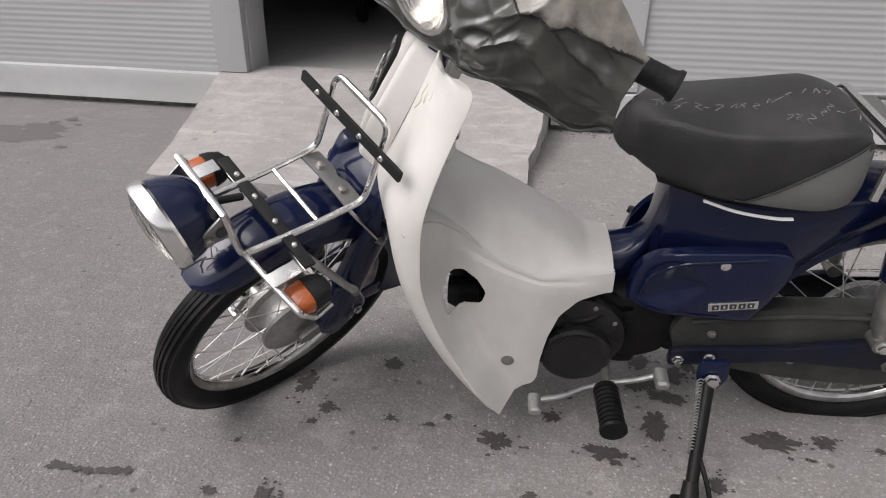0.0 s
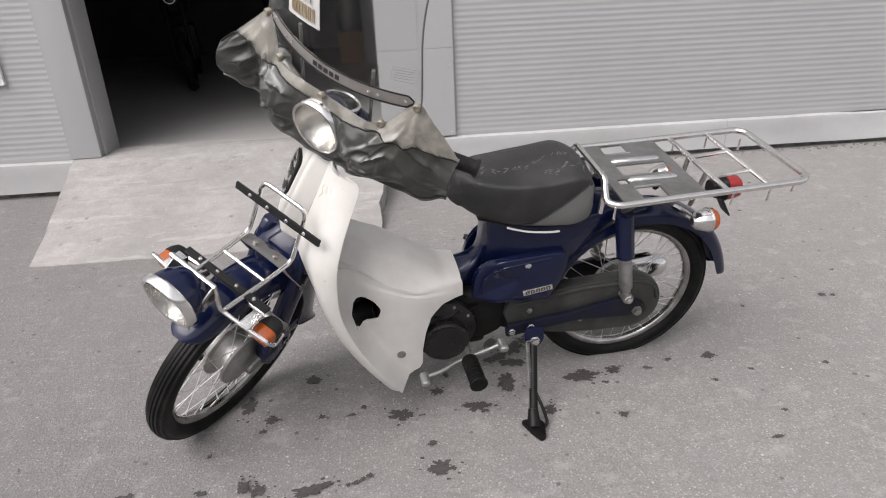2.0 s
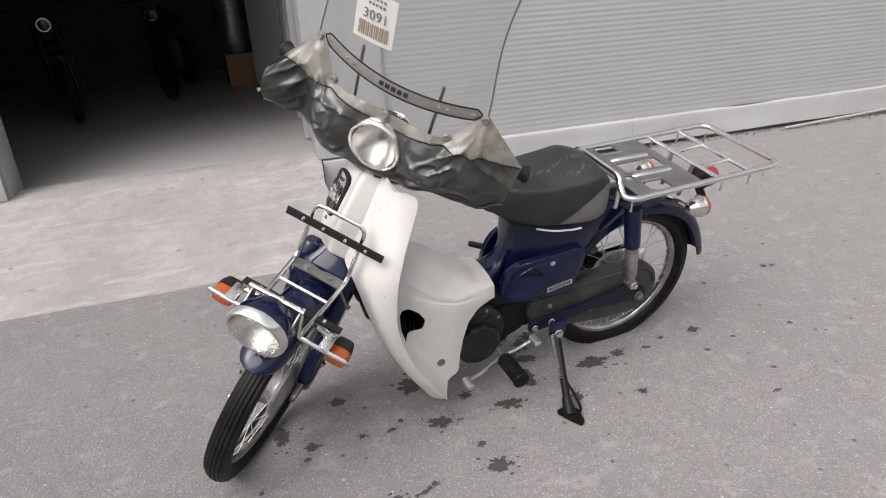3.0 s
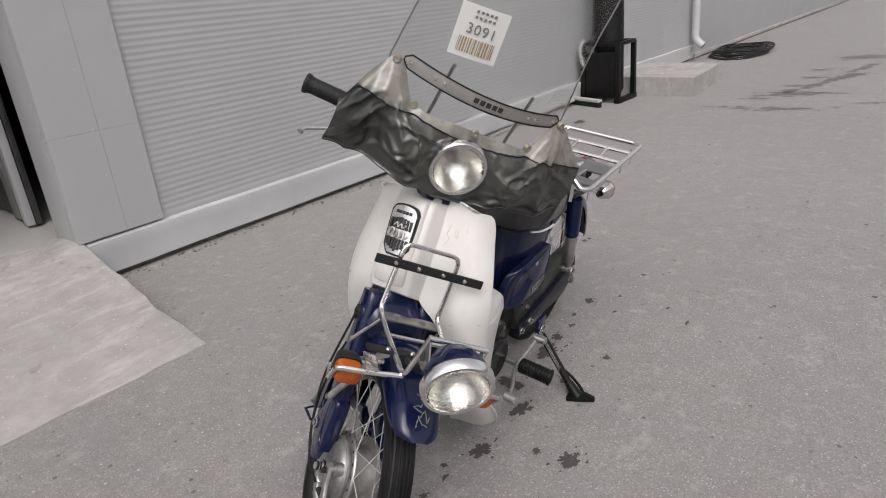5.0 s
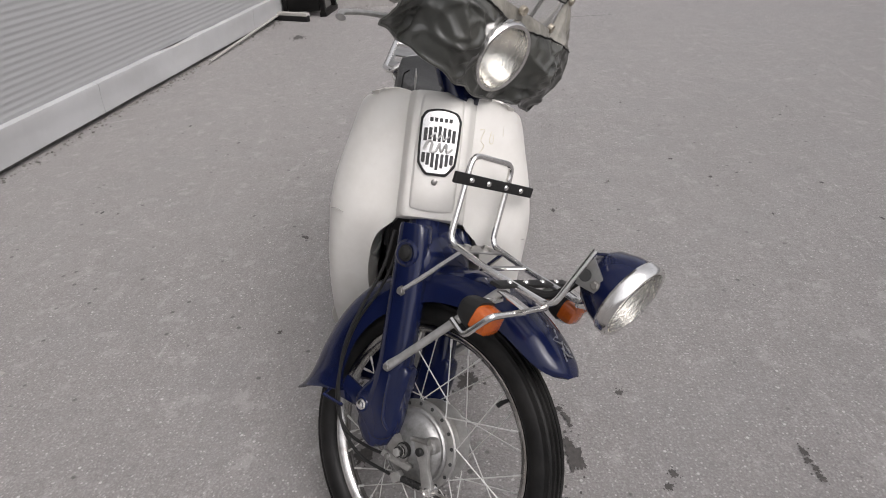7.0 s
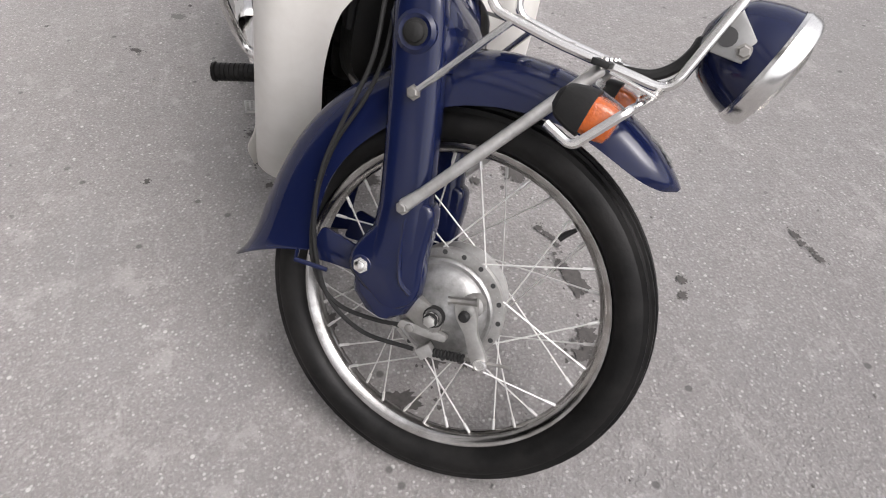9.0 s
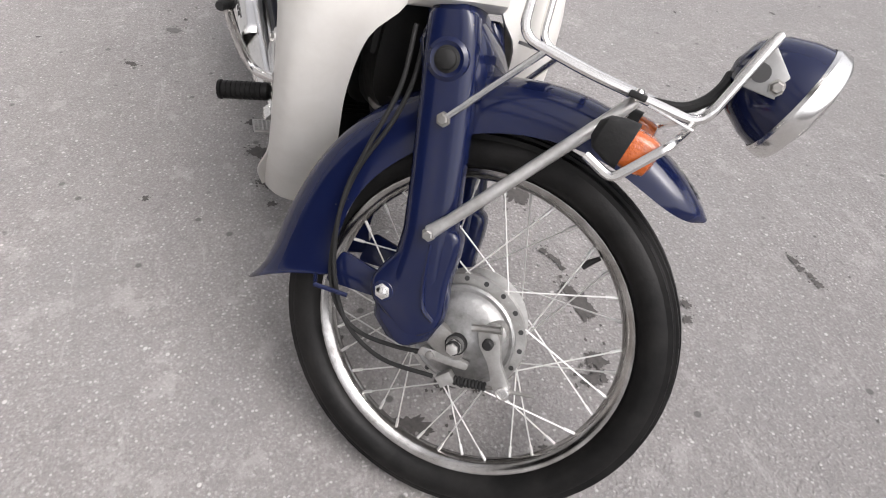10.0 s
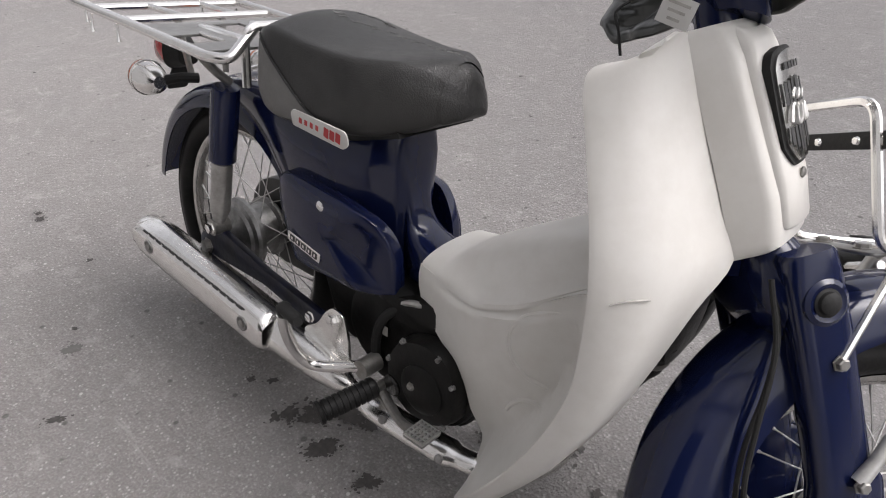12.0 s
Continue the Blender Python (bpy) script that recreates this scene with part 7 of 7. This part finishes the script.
part("strap", tube(smooth([DM @ V((-0.24, 0.18, 0.40)), DM @ V((-0.25, 0.20, 0.58)), DM @ V((-0.22, 0.16, 0.67))], 5), 0.014, 8), PAPER, drum, "white strap")

# second ramp further along, drain pipe, hose coil
rr2 = []
for j in range(9):
    f = j / 8
    rr2.append([V((5.36 + 1.25 * i / 8 + 0.01 * noise.noise((i, j, 1)), 0.76 + 1.15 * f + 0.015 * noise.noise((i * 0.7, j, 5)), 0.20 + 0.02 * f + 0.006 * noise.noise((i, j * 1.3, 0)))) for i in range(9)])
bm = loft(rr2, caps=False, loop=False)
got = bmesh.ops.extrude_edge_only(bm, edges=[e for e in bm.edges if e.is_boundary])
for v in got["geom"]:
    if isinstance(v, bmesh.types.BMVert):
        v.co.z = -0.02
structure(finish("concrete_step", bm, CONC, sharp=40), "pale worn concrete step before a doorway", "step")
pipe = tagged(new("drain_pipe"), "grey metal downpipe with an open elbow", "pipe")
PX = on_wall(8.45, -0.10, 0) 
part("pipe_shaft", tube(bend([PX @ V((0, 0, 3.4)), PX @ V((0, 0, 0.32)), PX @ V((0.0, -0.12, 0.22))], 0.08), 0.055, 16), FLASH, pipe)
part("pipe_mouth", lathe([(0.048, 0), (0.048, 0.001)], toward(PX @ V((0.0, -0.121, 0.219)), (0, -0.77, -0.64)), 16), INK, pipe)
coil = tagged(new("hose_coil"), "tangled heap of dark hoses on the asphalt", "hose")
for n in range(6):
    pts = []
    ph = rg.uniform(0, 6.28)
    for k in range(70):
        t = 2 * math.pi * k / 26
        r = 0.34 + 0.12 * math.sin(t * 0.37 + ph)
        pts.append((9.3 + r * 1.5 * math.cos(t + ph) + 0.08 * n - 0.2, 1.05 + r * 0.9 * math.sin(t + ph), 0.014 + 0.012 * n + 0.01 * math.sin(t * 3)))
    part("hose", tube(smooth(pts, 2), 0.012, 6), RUBBER, coil)

# the next building along the same line
nb = structure(new("wall_far"), "plain pale grey wall of the next building", "wall")
finish("wall_face", box((16, 0.2, 3.4), on_wall(16.75, 0.12, 1.72), 0.01), WALLP, nb)
finish("base_strip", box((16, 0.03, 0.06), on_wall(16.75, 0.0, 0.05), 0.004), CONC, nb)
# dark strip paints the shadow gap below the base strip
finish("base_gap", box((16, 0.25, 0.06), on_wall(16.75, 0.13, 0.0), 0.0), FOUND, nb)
finish("low_door", box((0.95, 0.02, 0.16), on_wall(6.9, -0.005, 0.12), 0.002), SHADE, nb)

# white framed notice board on the wall
board = tagged(new("notice_board"), "white framed notice board on the ribbed wall", "notice board")
part("board_panel", box((0.62, 0.012, 0.86), on_wall(-3.06, -0.012, 1.14), 0.002), PAPER, board)
for s, z, w, h in ((-3.06, 0.715, 0.66, 0.025), (-3.06, 1.575, 0.66, 0.025), (-2.745, 1.145, 0.025, 0.835), (-3.375, 1.145, 0.025, 0.835)):
    part("frame_strip", box((w, 0.024, h), on_wall(s, -0.016, z), 0.003), PLASTER, board)

# inside the dark room
leaf = tagged(new("inner_door"), "white glazed inner door standing half open", "door")
LM = Matrix.Translation((-0.175, 5.58, SILL + 0.01)) @ pose(0, 0, 0, 0, 0, 110)
part("leaf_panel", box((0.72, 0.045, 1.05), LM @ Matrix.Translation((0.36, 0, 0.525)), 0.004), PLASTER, leaf)
for dx in (0.055, 0.665):
    part("stile", box((0.11, 0.045, 1.0), LM @ Matrix.Translation((dx, 0, 1.55)), 0.004), PLASTER, leaf)
part("top_rail", box((0.72, 0.045, 0.1), LM @ Matrix.Translation((0.36, 0, 2.1)), 0.004), PLASTER, leaf)
part("glass_pane", box((0.50, 0.008, 1.0), LM @ Matrix.Translation((0.36, 0, 1.55)), 0.0), BLACK, leaf)
fr2 = tagged(new("inner_partition"), "grey boarded partition with posts inside the room", "partition")
PM2 = Matrix.Translation((-0.46, 2.92, SILL)) @ pose(0, 0, 0, 0, 0, 83.4)
part("lining", box((2.58, 0.03, 2.9), PM2 @ Matrix.Translation((1.31, -0.03, 1.46)), 0.003), CASE, fr2, "grey boarded partition")
for u in (0.06, 0.9, 1.3, 1.74, 2.30, 2.55):
    part("post", box((0.06, 0.045, 2.9), PM2 @ Matrix.Translation((u, 0.012, 1.46)), 0.005), WALLP, fr2)
part("plank", box((0.10, 0.02, 2.1), PM2 @ Matrix.Translation((0.34, 0.0, 1.06)) @ pose(0, 0, 0, 0, 3, 0), 0.003), VINYL_GREY, fr2)
tagged(finish("cardboard_box", box((0.35, 0.45, 0.36), Matrix.Translation((-0.56, 6.6, SILL + 0.175)), 0.004), WOOD), "brown cardboard box on the workshop floor", "box")
tagged(finish("wrapped_parcel", loft([[V((-0.58 + a * s, 6.6 + b * s, SILL + 0.36 + h)) for a, b in rounded(0.16, 0.2, 18)] for h, s in ((0.0, 0.8), (0.15, 1.1), (0.4, 0.9), (0.62, 1.05), (0.8, 0.5))]), STEEL), "shiny grey wrapped parcel on the box", "parcel")


def dark_bike(x, y, deg):
    """A parked machine, hardly lit."""
    b = tagged(new("parked_motorcycle"), "dark motorcycle parked in the unlit room", "motorcycle", group="motorcycles in the room")
    for wy in (-0.62, 0.62):
        rings = [[V((0.0 + c2 * 0.05, wy + (0.24 + c1 * 0.05) * math.cos(t), 0.29 + (0.24 + c1 * 0.05) * math.sin(t))) for c1, c2 in ((1, 0), (0.5, 0.8), (-0.6, 0.7), (-0.6, -0.7), (0.5, -0.8))] for t in (2 * math.pi * k / 36 for k in range(36))]
        part("tyre", loft(rings, closed=True), TYRE, b)
        part("wheel_disc", lathe([(0.03, -0.04), (0.12, -0.02), (0.12, 0.02), (0.03, 0.04)], toward((0, wy, 0.29), (1, 0, 0)), 24), BLACK, b)
    part("engine_block", box((0.26, 0.42, 0.34), Matrix.Translation((0, 0, 0.42)), 0.04), BLACK, b)
    part("tank", loft([[V((a, yy, 0.78 + c)) for a, c in rounded(w, h, 18)] for yy, w, h in ((-0.32, 0.05, 0.05), (-0.26, 0.13, 0.11), (-0.05, 0.14, 0.12), (0.10, 0.08, 0.07))]), BLACK, b)
    part("seat", loft([[V((a, yy, 0.76 + c)) for a, c in rounded(w, h, 18)] for yy, w, h in ((0.05, 0.09, 0.03), (0.15, 0.13, 0.05), (0.55, 0.12, 0.05), (0.68, 0.07, 0.03))]), VINYL, b)
    part("fork", tube([(0.08, -0.62, 0.29), (0.08, -0.40, 0.95)], 0.022, 10), BLACK, b)
    part("fork", tube([(-0.08, -0.62, 0.29), (-0.08, -0.40, 0.95)], 0.022, 10), BLACK, b)
    part("handlebar", tube(smooth([(-0.36, -0.24, 1.02), (-0.15, -0.38, 1.02), (0.15, -0.38, 1.02), (0.36, -0.24, 1.02)], 5), 0.013, 10), BLACK, b)
    shell = part("headlight", lathe([(0.02, -0.12), (0.07, -0.06), (0.078, 0.0), (0.06, 0.010), (0.001, 0.012)], toward((0, -0.50, 0.86), (0, -1, 0)), 28), ENAMEL, b)
    part("lamp_ring", tube([toward((0, -0.515, 0.86), (0, -1, 0)) @ V((0.052 * math.cos(t), 0.052 * math.sin(t), 0)) for t in (2 * math.pi * k / 24 for k in range(24))], 0.007, 6, closed=True), CHROME, shell)
    b.matrix_world = pose(x, y, SILL, 0, -6, deg)


dark_bike(-2.25, 5.55, 8)
dark_bike(-1.25, 6.4, -10)
dark_bike(-3.2, 5.0, 20)


# plain unseen walls added to close the yard behind the camera and darken low reflections
for name, at, size in (("wall_south", (0, -15, 1.5), (50, 0.25, 3.0)), ("wall_west", (-15, -4.5, 1.5), (0.25, 20.6, 3.0))):
    structure(finish(name, box(size, Matrix.Translation(at), 0.01), WALLP), "plain grey unseen wall added to close the yard", "wall")
